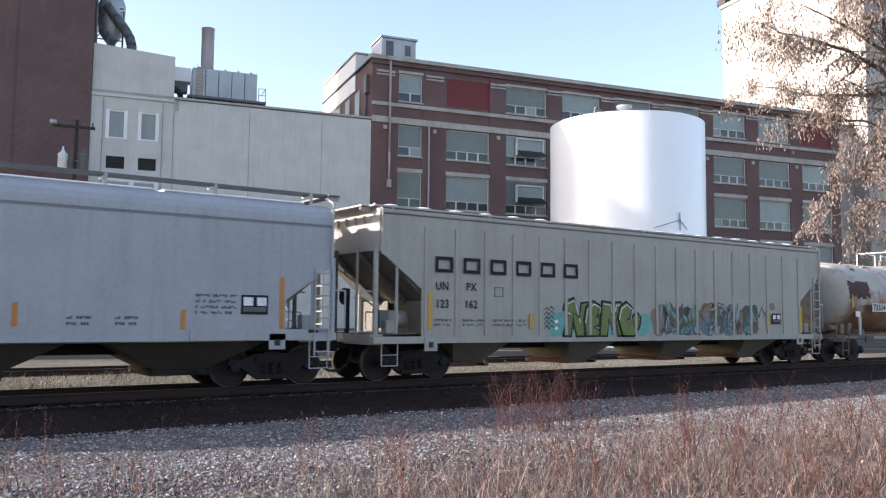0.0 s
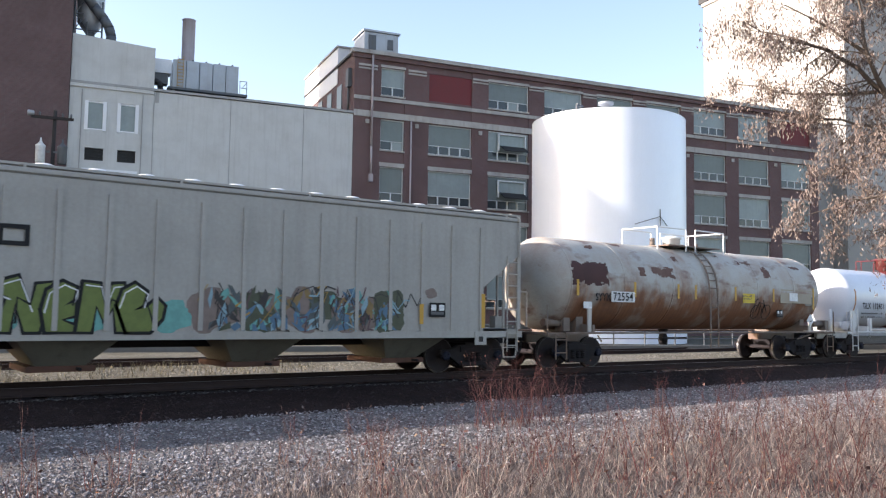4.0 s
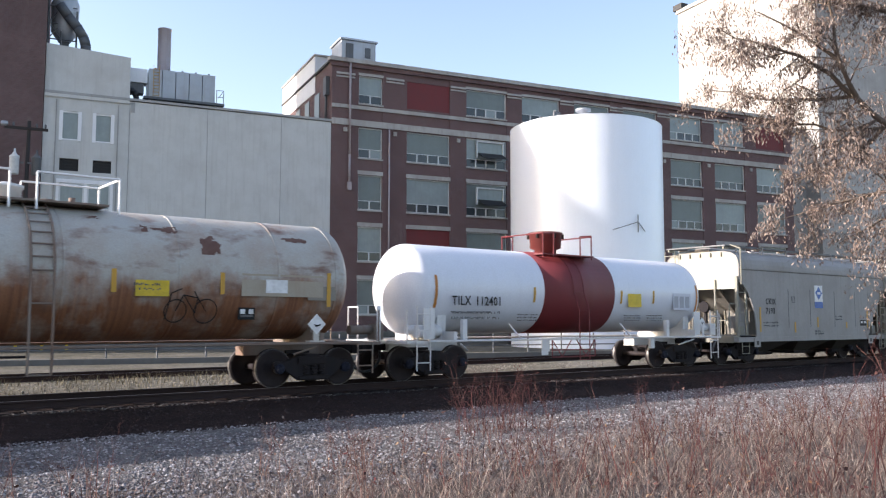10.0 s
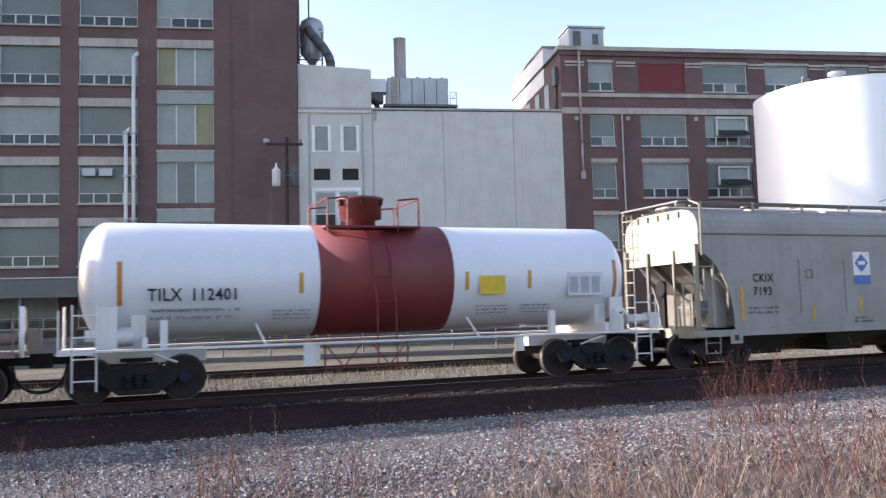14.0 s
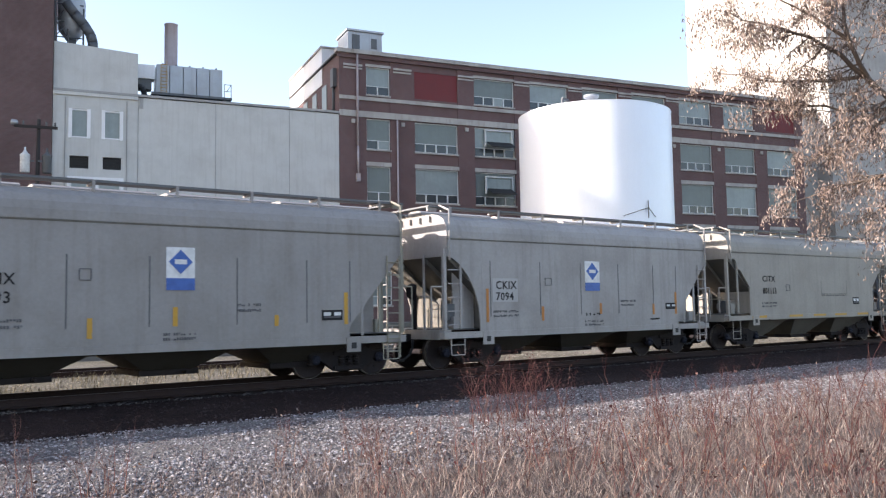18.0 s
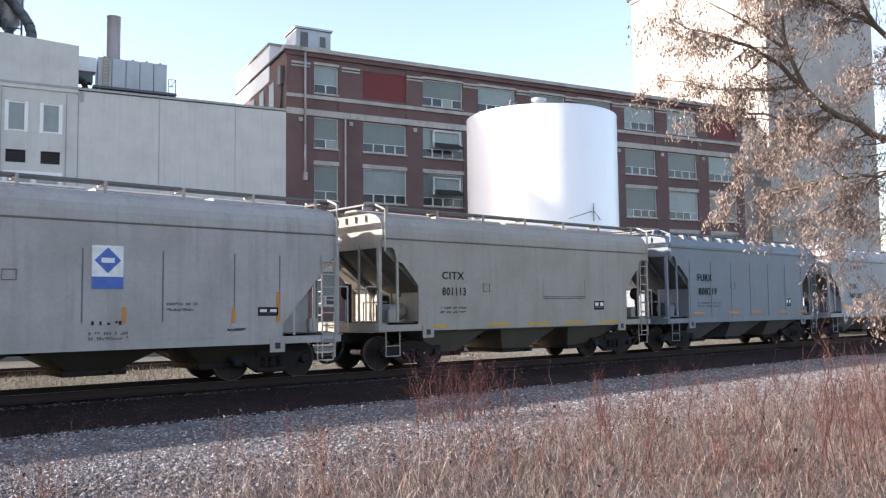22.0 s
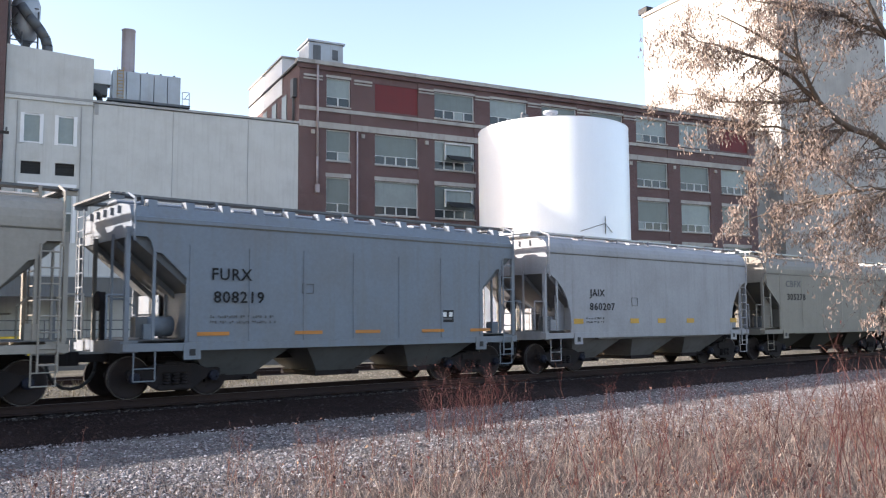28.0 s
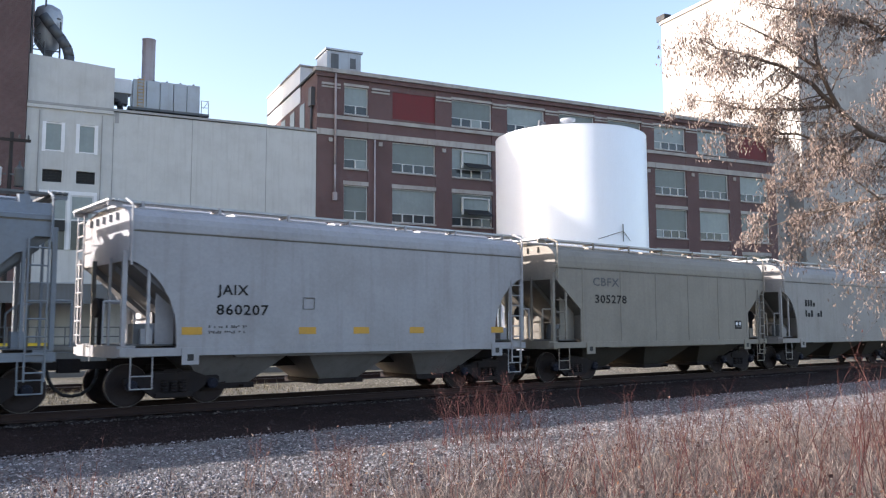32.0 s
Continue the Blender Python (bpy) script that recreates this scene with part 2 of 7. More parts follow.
def prism(bm, pts, lo, hi, axis="y"):
    """A polygon pushed along an axis. axis y: points are (x, z); axis x: points are (y, z); axis z: (x, y)."""
    put = {"y": lambda p, d: (p[0], d, p[1]), "x": lambda p, d: (d, p[0], p[1]), "z": lambda p, d: (p[0], p[1], d)}[axis]
    a, b = [bm.verts.new(put(p, lo)) for p in pts], [bm.verts.new(put(p, hi)) for p in pts]
    bm.faces.new(a)
    bm.faces.new(b[::-1])
    for i in range(len(pts)):
        bm.faces.new((a[i - 1], b[i - 1], b[i], a[i]))


def rod(bm, p, q, r, seg=6, r2=None, caps=True):
    p, q = Vector(p), Vector(q)
    m = (q - p).to_track_quat("Z", "Y").to_matrix()
    r2 = r if r2 is None else r2
    rings = []
    for c, rad in ((p, r), (q, r2)):
        rings.append([bm.verts.new(c + m @ Vector((rad * math.cos(2 * math.pi * i / seg), rad * math.sin(2 * math.pi * i / seg), 0))) for i in range(seg)])
    for i in range(seg):
        f = bm.faces.new((rings[0][i - 1], rings[0][i], rings[1][i], rings[1][i - 1]))
        f.smooth = seg > 6
    if caps:
        bm.faces.new(rings[0][::-1])
        bm.faces.new(rings[1])


def pipe(bm, pts, r, seg=6):
    for a, b in zip(pts, pts[1:]):
        rod(bm, a, b, r, seg)


def lathe(bm, prof, seg=32, axis="x", centre=(0, 0, 0), caps=True):
    """Spin (along, radius) points round an axis."""
    rings = []
    for a, r in prof:
        ring = []
        for i in range(seg):
            t = 2 * math.pi * i / seg
            c, s = r * math.cos(t), r * math.sin(t)
            v = {"x": (a, c, s), "y": (c, a, s), "z": (c, s, a)}[axis]
            ring.append(bm.verts.new(Vector(v) + Vector(centre)))
        rings.append(ring)
    for r0, r1 in zip(rings, rings[1:]):
        for i in range(seg):
            bm.faces.new((r0[i - 1], r0[i], r1[i], r1[i - 1])).smooth = True
    if caps:
        bm.faces.new(rings[0][::-1])
        bm.faces.new(rings[-1])


def mesh_of(bm, name, material, recalc=True):
    if recalc:
        bmesh.ops.recalc_face_normals(bm, faces=bm.faces)
    me = bpy.data.meshes.new(name)
    bm.to_mesh(me)
    bm.free()
    me.materials.append(material)
    return me


def part(name, bm, material, parent=None, label="", at=None, bevel=0.0):
    me = bm if isinstance(bm, bpy.types.Mesh) else mesh_of(bm, name, material)
    ob = new(name, me)
    if parent is not None:
        ob.parent = parent
    if at is not None:
        ob.matrix_basis = at
    if bevel:
        md = ob.modifiers.new("bevel", "BEVEL")
        md.width, md.segments, md.limit_method = bevel, 2, "ANGLE"
    if label:
        ob["label"] = label
    return ob


def empty(name, m, label, category, group="", kind=""):
    ob = tagged(new(name), label, category, group, kind)
    ob.matrix_basis = m
    ob.empty_display_size = 0.2
    return ob


def boxes(*bs):
    bm = bmesh.new()
    for b in bs:
        box(bm, *b)
    return bm


def lettering(name, body, size, material, parent, m, width=1.0, label="", align="LEFT"):
    """Flat letters as a mesh; they lie in the plane of m, which maps x to the reading direction and y to up."""
    cu = bpy.data.curves.new(name, "FONT")
    cu.body, cu.size, cu.align_x, cu.extrude, cu.resolution_u, cu.offset = body, size, align, 0.002, 2, 0.004 * size / 0.3
    cu.space_character = 1.1
    tmp = bpy.data.objects.new(name, cu)
    me = bpy.data.meshes.new_from_object(tmp)
    bpy.data.objects.remove(tmp)
    bpy.data.curves.remove(cu)
    me.transform(Matrix.Diagonal((width, 1, 1, 1)))
    me.materials.clear()
    me.materials.append(material)
    return part(name, me, material, parent, label, at=m)


def raw(name, verts, faces, material, smooth=False):
    me = bpy.data.meshes.new(name)
    me.from_pydata(verts.tolist() if hasattr(verts, "tolist") else verts, [], faces.tolist() if hasattr(faces, "tolist") else faces)
    me.materials.append(material)
    if smooth:
        me.polygons.foreach_set("use_smooth", [True] * len(me.polygons))
    me.update()
    return me


# ---- ground ----
def ground():
    """One sheet to the horizon: verge in front, ballast bed, yard behind the track."""
    def height(x, y):
        prof = ((-3000, -0.2), (-30, -0.15), (0, -0.02), (7, -0.15), (11.5, -0.32), (14.2, -0.36), (15.6, -0.30), (17.2, -0.20), (20.8, -0.20), (22.0, -0.30), (24, -0.22), (40, -0.15), (3000, -0.15))
        for (a, za), (b, zb) in zip(prof, prof[1:]):
            if a <= y <= b:
                z = za + (zb - za) * (y - a) / (b - a)
                break
        near = 1.0 if -12 < y < 24 and abs(x) < 60 else 0.0
        return z + near * 0.014 * noise.noise((x * 0.5, y * 0.7, 0.3)) + near * 0.008 * noise.noise((x * 2.1, y * 2.3, 1.3))
    xs = [-3000, -600, -150, -60] + [-40 + 0.8 * i for i in range(126)] + [64, 75, 95, 150, 300, 900, 3000]
    ys = [-3000, -400, -80, -30, -12] + [-8 + 0.5 * i for i in range(66)] + [26, 28, 32, 40, 60, 90, 200, 600, 3000]
    bands = {}
    for j in range(len(ys) - 1):
        mid = (ys[j] + ys[j + 1]) / 2
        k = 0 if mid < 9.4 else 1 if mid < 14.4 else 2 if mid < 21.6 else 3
        bands.setdefault(k, []).append(j)
    verts = [(x, y, height(x, y)) for y in ys for x in xs]
    n = len(xs)
    faces, mats = [], []
    for k, js in bands.items():
        for j in js:
            for i in range(n - 1):
                faces.append((j * n + i, j * n + i + 1, (j + 1) * n + i + 1, (j + 1) * n + i))
                mats.append(k)
    me = raw("ground", verts, faces, ground_mat("verge_soil", (0.155, 0.13, 0.118), (0.095, 0.076, 0.069), (0.19, 0.172, 0.16), 1.6, 28), True)
    me.materials.append(ground_mat("crushed_gravel", (0.19, 0.185, 0.182), (0.12, 0.115, 0.112), (0.15, 0.135, 0.125), 2.2, 22))
    # track bed: fouled dark ballast with the train's shadow put into its colour
    me.materials.append(ground_mat("dark_shaded_ballast", (0.034, 0.0215, 0.0195), (0.022, 0.0145, 0.0135), (0.044, 0.029, 0.026), 1.5, 18))
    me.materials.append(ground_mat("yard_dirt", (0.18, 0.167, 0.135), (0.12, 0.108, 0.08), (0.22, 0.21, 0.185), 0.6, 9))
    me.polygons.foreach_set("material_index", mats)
    return tagged(part("ground", me, None), "gravel and bare soil beside the rails, dry grass further out", "ground", kind="structure")


ground()


def track(yc, x0, x1, zr, tie_range, label, ties_dark=True):
    """Two rails on wooden ties."""
    tr = empty("railway_track", pose(0, yc, zr), label, "track", kind="structure")
    for s in (-1, 1):
        bm = bmesh.new()
        prof = [(-0.07, -0.17), (0.07, -0.17), (0.07, -0.155), (0.012, -0.13), (0.012, -0.045), (0.036, -0.035), (0.036, -0.004), (0.028, 0.0), (-0.028, 0.0), (-0.036, -0.004), (-0.036, -0.035), (-0.012, -0.045), (-0.012, -0.13), (-0.07, -0.155)]
        prism(bm, [(y + s * 0.755, z) for y, z in prof], x0, x1, "x")
        part("rail", bm, STEEL_RAIL, tr)
        bm = bmesh.new()
        box(bm, x0, x1, s * 0.755 - 0.026, s * 0.755 + 0.026, 0.001, 0.004)
        part("rail_head", bm, RAIL_TOP, tr, "polished running surface")
    tie = mesh_of(boxes((-0.11, 0.11, -1.3, 1.3, -0.34, -0.172)), "tie", TIE)
    x = tie_range[0]
    while x < tie_range[1]:
        part("tie", tie, TIE, tr, at=pose(x + random.uniform(-0.03, 0.03), random.uniform(-0.05, 0.05), random.uniform(-0.015, 0.0), 0, 0, random.uniform(-1.5, 1.5)))
        x += 0.53
    return tr


track(19.0, -250, 400, 0.0, (-30, 80), "rusty steel rails on dark wooden ties under the train")
track(27.5, -250, 400, -0.05, (-15, 60), "unused rusty siding rails in dry weeds before the factory")

# ---- factory: its own axes, x along the street front, y into the buildings ----
FRONT = Matrix.Rotation(radians(-13.3), 4, "Z") @ Matrix.Translation((0, 60, 0))


def window(parent, a0, a1, z0, z1, kind="strip", mat=None, deep=0.22):
    """A factory window in its opening: infill sheet above a strip of four small panes."""
    mat = mat or BLIND
    t = 0.07
    bm = boxes((a0, a0 + t, deep - 0.06, deep + 0.05, z0, z1), (a1 - t, a1, deep - 0.06, deep + 0.05, z0, z1),
               (a0 + t, a1 - t, deep - 0.06, deep + 0.05, z1 - t, z1), (a0 + t, a1 - t, deep - 0.06, deep + 0.05, z0, z0 + t))
    n = 4 if a1 - a0 > 3 else 2
    zs = z0 + 0.72 if kind == "strip" else z0 + t
    w = part("window", bm, WHITE_FRAME, parent)
    if kind == "strip":
        part("transom", boxes((a0 + t, a1 - t, deep - 0.05, deep + 0.04, zs - 0.05, zs)), WHITE_FRAME, w)
        for i in range(1, n):
            x = a0 + (a1 - a0) * i / n
            part("mullion", boxes((x - 0.05, x + 0.05, deep - 0.05, deep + 0.04, z0 + t, zs - 0.05)), WHITE_FRAME, w)
    elif kind == "panels":
        for i in (1, 2):
            x = a0 + (a1 - a0) * i / 3
            part("mullion", boxes((x - 0.045, x + 0.045, deep - 0.05, deep + 0.04, z0 + t, z1 - t)), WHITE_FRAME, w)
    if kind == "panels":
        for i in range(3):
            x0, x1 = a0 + (a1 - a0) * i / 3, a0 + (a1 - a0) * (i + 1) / 3
            part("panel", boxes((x0 + 0.05, x1 - 0.05, deep - 0.01, deep + 0.03, z0 + t, z1 - t)), mat[i], w)
    else:
        part("infill_sheet", boxes((a0 + t, a1 - t, deep - 0.01, deep + 0.03, zs, z1 - t)), mat, w)
    if kind == "strip":
        for i in range(n):
            x0, x1 = a0 + (a1 - a0) * i / n, a0 + (a1 - a0) * (i + 1) / n
            part("pane", boxes((x0 + 0.08, x1 - 0.08, deep, deep + 0.02, z0 + t, zs - 0.05)), GLASS_DARK if random.random() < 0.92 else BLIND_PALE, w)
    part("sill", boxes((a0 - 0.05, a1 + 0.05, -0.05, deep - 0.06, z0 - 0.12, z0)), STONE_TRIM, w)
    return w


def pierced_wall(parent, mat, x0, x1, z0, z1, cols, rows, thick=0.5, recess=0.06):
    """Piers between the columns of openings and spandrels between the rows, set slightly back."""
    edges = [x0] + [e for c in cols for e in c] + [x1]
    for i in range(0, len(edges), 2):
        part("pier", boxes((edges[i], edges[i + 1], 0, thick, z0, z1)), mat, parent)
    levels = [z0] + [e for r in sorted(rows) for e in r] + [z1]
    for c0, c1 in cols:
        for i in range(0, len(levels), 2):
            if levels[i + 1] - levels[i] > 0.01:
                part("spandrel", boxes((c0, c1, recess, thick, levels[i], levels[i + 1])), mat, parent)


# brick building to the east of the white block
def brick_mill():
    b = empty("brick_mill", FRONT, "long red-brown brick factory with pale stone bands and sheeted windows", "building")
    cols = [(20.5, 22.43), (24.45, 28.15)] + [(29.62 + 5.15 * i, 33.3 + 5.15 * i) for i in range(7)]
    rows = [(18.05, 20.2), (13.85, 16.2), (9.9, 12.55), (6.0, 8.6), (2.0, 4.6)]
    pierced_wall(b, BRICK_RED, 18.35, 65.2, -0.3, 21.05, cols, rows)
    for bx in ((18.35, 18.85, 0.503, 15.0, -0.3, 17.6), (64.7, 65.2, 0.503, 15, -0.3, 21.05), (18.85, 64.7, 14.5, 15, -0.3, 21.05)):
        part("wall_end", boxes(bx), BRICK_RED, b)
    part("upper_wall", boxes((18.35, 18.85, 0.503, 15.0, 17.6, 21.05)), BRICK_RED, b, "weathered orange-brown brick gable wall")
    part("gable_render", boxes((18.30, 18.347, 4.5, 15.0, 19.7, 21.2)), FRESH_WHITE, b, "white rendered strip on the gable")
    part("rear_parapet", boxes((18.3, 23.0, 4.5, 15.05, 21.203, 22.7)), FRESH_WHITE, b, "white raised parapet at the rear of the roof")
    part("rear_parapet_cap", boxes((18.2, 23.1, 4.4, 15.15, 22.703, 22.85)), STONE_TRIM, b)
    part("roof", boxes((18.2, 65.3, 0.5, 15.1, 21.05, 21.2)), ROOF, b)
    part("coping", boxes((18.1, 65.4, -0.3, 0.45, 21.06, 21.36)), STONE_TRIM, b, "pale weathered roof edge")
    part("corbel", boxes((18.2, 65.3, -0.14, 0.0, 20.72, 21.05)), BRICK_RED, b)
    part("stone_band", boxes((18.35, 65.2, -0.08, -0.003, 16.25, 16.72)), STONE_TRIM, b, "pale stone string course")
    part("stone_band", boxes((18.35, 65.2, -0.07, -0.003, 17.55, 17.83)), STONE_TRIM, b, "pale stone string course")
    part("panel", boxes((24.45, 28.15, 0.1, 0.2, 18.05, 20.45)), RED_PANEL, b, "dark red sheet closing an opening")
    edges = [18.35] + [e for c in cols for e in c] + [65.2]
    for i in range(0, len(edges), 2):
        m = (edges[i] + edges[i + 1]) / 2
        w = min(0.75, (edges[i + 1] - edges[i]) / 2 - 0.05)
        part("capital", boxes((m - w, m + w, -0.06, -0.003, 19.9, 20.02), (m - w, m + w, -0.09, -0.003, 20.12, 20.28)), STONE_TRIM, b)
        part("bracket_stone", boxes((m - 0.14, m + 0.14, -0.12, -0.003, 15.75, 16.05)), STONE_TRIM, b)
    for ci, (c0, c1) in enumerate(cols):
        for ri, (z0, z1) in enumerate(rows):
            if (ci, ri) == (1, 0):
                continue
            if (ci, ri) == (1, 3):
                part("panel", boxes((c0, c1, 0.12, 0.2, z0, z1)), RED_PANEL, b, "dark red sheet closing an opening")
            elif (ci, ri) == (7, 0):
                window(b, c0, c1, z0, z1, "panels", (BLIND_PALE, BLIND_PALE, BLIND_PALE))
            elif (ci, ri) == (8, 0):
                part("panel", boxes((c0, c1, 0.12, 0.2, z0, z1)), RED_PANEL, b, "dark red sheet closing an opening")
            else:
                window(b, c0, c1, z0, z1, "strip", BLIND if (ci + ri) % 3 else BLIND_PALE)
            if ri in (0, 2, 3, 4):
                part("lintel", boxes((c0 - 0.05, c1 + 0.05, -0.02, 0.05, z1 + 0.003, z1 + (0.32 if ri else 0.2))), STONE_TRIM, b)
    for z in (14.9, 11.1):  # open vent sashes
        bm = boxes((30.5, 30.6, -0.1, 0.1, z - 0.25, z + 1.15), (32.9, 33.0, -0.1, 0.1, z - 0.25, z + 1.15), (30.6, 32.9, -0.1, 0.1, z + 1.05, z + 1.15))
        s = part("vent_sash", bm, WHITE_FRAME, b)
        part("infill_sheet", boxes((30.6, 32.9, 0.05, 0.09, z, z + 1.05)), BLIND_PALE, s)
        bm = bmesh.new()
        prism(bm, [(-0.08, z + 0.1), (-1.0, z - 0.42), (-1.0, z - 0.36), (-0.08, z + 0.16)], 30.65, 32.85, "x")
        part("flap", bm, DARK, s, "black flap propped open")
    bm = bmesh.new()
    pipe(bm, [(19.75, -0.15, 21.2), (19.75, -0.15, 14.0), (19.75, -0.15, 11.9)], 0.09, 8)
    box(bm, 19.6, 19.9, -0.28, -0.02, 11.3, 11.9)
    part("downpipe", bm, STACK, b)
    bm = bmesh.new()
    pipe(bm, [(22.95, -0.12, 16.2), (22.95, -0.12, 0.0)], 0.07, 8)
    part("downpipe", bm, STACK, b)
    part("meter_box", boxes((18.05, 18.347, 0.6, 1.3, 18.6, 20.0)), GALV_DARK, b)
    bm = bmesh.new()
    pipe(bm, [(18.2, 1.0, 18.6), (18.2, 1.0, 16.7), (18.25, 2.2, 16.7)], 0.1, 8)
    part("conduit", bm, GALV_DARK, b)
    for i in range(4):
        x = 3.2 + i * 2.9
        part("gable_window", boxes((18.3, 18.34, x, x + 1.3, 17.3, 19.4)), BLIND, b)


brick_mill()


def penthouse():
    b = empty("roof_penthouse", FRONT @ pose(19.45, 1.2, 21.5), "small pale steel plant room on a brick factory roof", "plant room")
    part("body", boxes((0, 2.8, 0, 2.6, 0, 1.75)), GALV, b, bevel=0.03)
    part("cap", boxes((-0.12, 2.92, -0.12, 2.72, 1.753, 1.9)), GALV, b)
    part("louvre", boxes((0.35, 0.95, -0.05, -0.003, 0.35, 1.5)), GALV_DARK, b)
    part("door", boxes((1.9, 2.35, -0.05, -0.003, 0.5, 1.3)), GALV_DARK, b)


penthouse()


def white_block():
    b = empty("white_block", FRONT, "windowless pale concrete factory wing with stained vertical joints", "building")
    holes = [(-0.05, 1.1), (1.97, 3.12)]
    pierced_wall(b, CONCRETE, -1.1, 4.15, -0.3, 16.4, holes, [(13.36, 15.28), (11.3, 12.13)], 0.4, 0.002)
    for x0, x1 in ((4.19, 9.31), (9.35, 14.55), (14.59, 18.33)):
        part("wall_panel", boxes((x0, x1, 0.03, 0.4, -0.3, 16.35)), CONCRETE, b)
    for x in (4.17, 9.33, 14.57):
        part("joint", boxes((x - 0.035, x + 0.035, 0.06, 0.12, -0.3, 16.35)), CONCRETE_DARK, b)
    part("wall_panel", boxes((-1.1, -0.6, 0.403, 14, -0.3, 16.4), (17.8, 18.33, 0.403, 14, -0.3, 16.35)), CONCRETE, b)
    part("roof", boxes((-1.1, 18.33, 0.4, 14, 16.0, 16.2)), ROOF, b)
    part("coping", boxes((-1.1, 18.34, -0.08, 0.42, 16.402, 16.56)), CONCRETE_DARK, b)
    part("stain_strip", boxes((4.25, 4.5, 0.0, 0.027, 15.6, 16.35)), CONCRETE_DARK, b)
    bm = bmesh.new()
    prism(bm, [(-1.1, 16.565), (4.15, 16.565), (4.15, 19.42), (-1.1, 19.75)], 0.15, 8.0, "y")
    part("upper_block", bm, CONCRETE, b, "pale windowless upper storey", bevel=0.02)
    for x0, x1 in holes:
        part("window", boxes((x0 - 0.1, x0 + 0.12, -0.06, 0.2, 13.3, 15.28), (x1 - 0.12, x1 + 0.1, -0.06, 0.2, 13.3, 15.28), (x0 + 0.12, x1 - 0.12, 0.05, 0.2, 15.18, 15.28), (x0 + 0.12, x1 - 0.12, 0.05, 0.2, 13.36, 13.44)), FRESH_WHITE, b)
        part("infill_sheet", boxes((x0 + 0.12, x1 - 0.12, 0.1, 0.13, 13.44, 15.18)), BLIND_PALE, b)
        part("vent_opening", boxes((x0, x1, 0.25, 0.3, 11.3, 12.13)), DARK, b, "black louvred vent")
        part("louvre", boxes(*[(x0, x1, 0.16, 0.2, 11.34 + 0.2 * i, 11.42 + 0.2 * i) for i in range(4)]), DARK, b)
    # the double window below: a thick white frame set on the wall, one sash with a dark cooler in its foot
    w = part("window", boxes((-0.2, -0.02, -0.09, -0.003, 6.9, 10.75), (3.1, 3.28, -0.09, -0.003, 6.9, 10.75), (-0.02, 3.1, -0.09, -0.003, 10.5, 10.75), (1.5, 1.68, -0.09, -0.003, 6.9, 10.5)), FRESH_WHITE, b)
    for x0, x1 in ((-0.02, 1.5), (1.68, 3.1)):
        part("pane", boxes((x0 + 0.1, x1 - 0.1, -0.04, -0.01, 8.9, 10.4)), BLIND_PALE, w)
        part("pane", boxes((x0 + 0.1, x1 - 0.1, -0.04, -0.01, 6.9, 8.8)), GLASS_DARK, w)
        part("sash", boxes((x0 + 0.003, x0 + 0.1, -0.06, -0.012, 6.9, 10.497), (x1 - 0.1, x1 - 0.003, -0.06, -0.012, 6.9, 10.497), (x0 + 0.1, x1 - 0.1, -0.06, -0.012, 10.4, 10.497), (x0 + 0.1, x1 - 0.1, -0.06, -0.012, 8.8, 8.9)), WHITE_FRAME, w)
    part("cooler", boxes((0.08, 1.4, -0.3, -0.045, 8.1, 8.8)), DARK, w)
    for x in (-0.35, 3.45):
        part("pilaster_edge", boxes((x - 0.03, x + 0.03, -0.05, -0.003, 6.0, 16.0)), CONCRETE_DARK, b)
    part("ledge", boxes((-1.1, 4.15, -0.1, -0.003, 16.15, 16.38)), CONCRETE, b)


white_block()


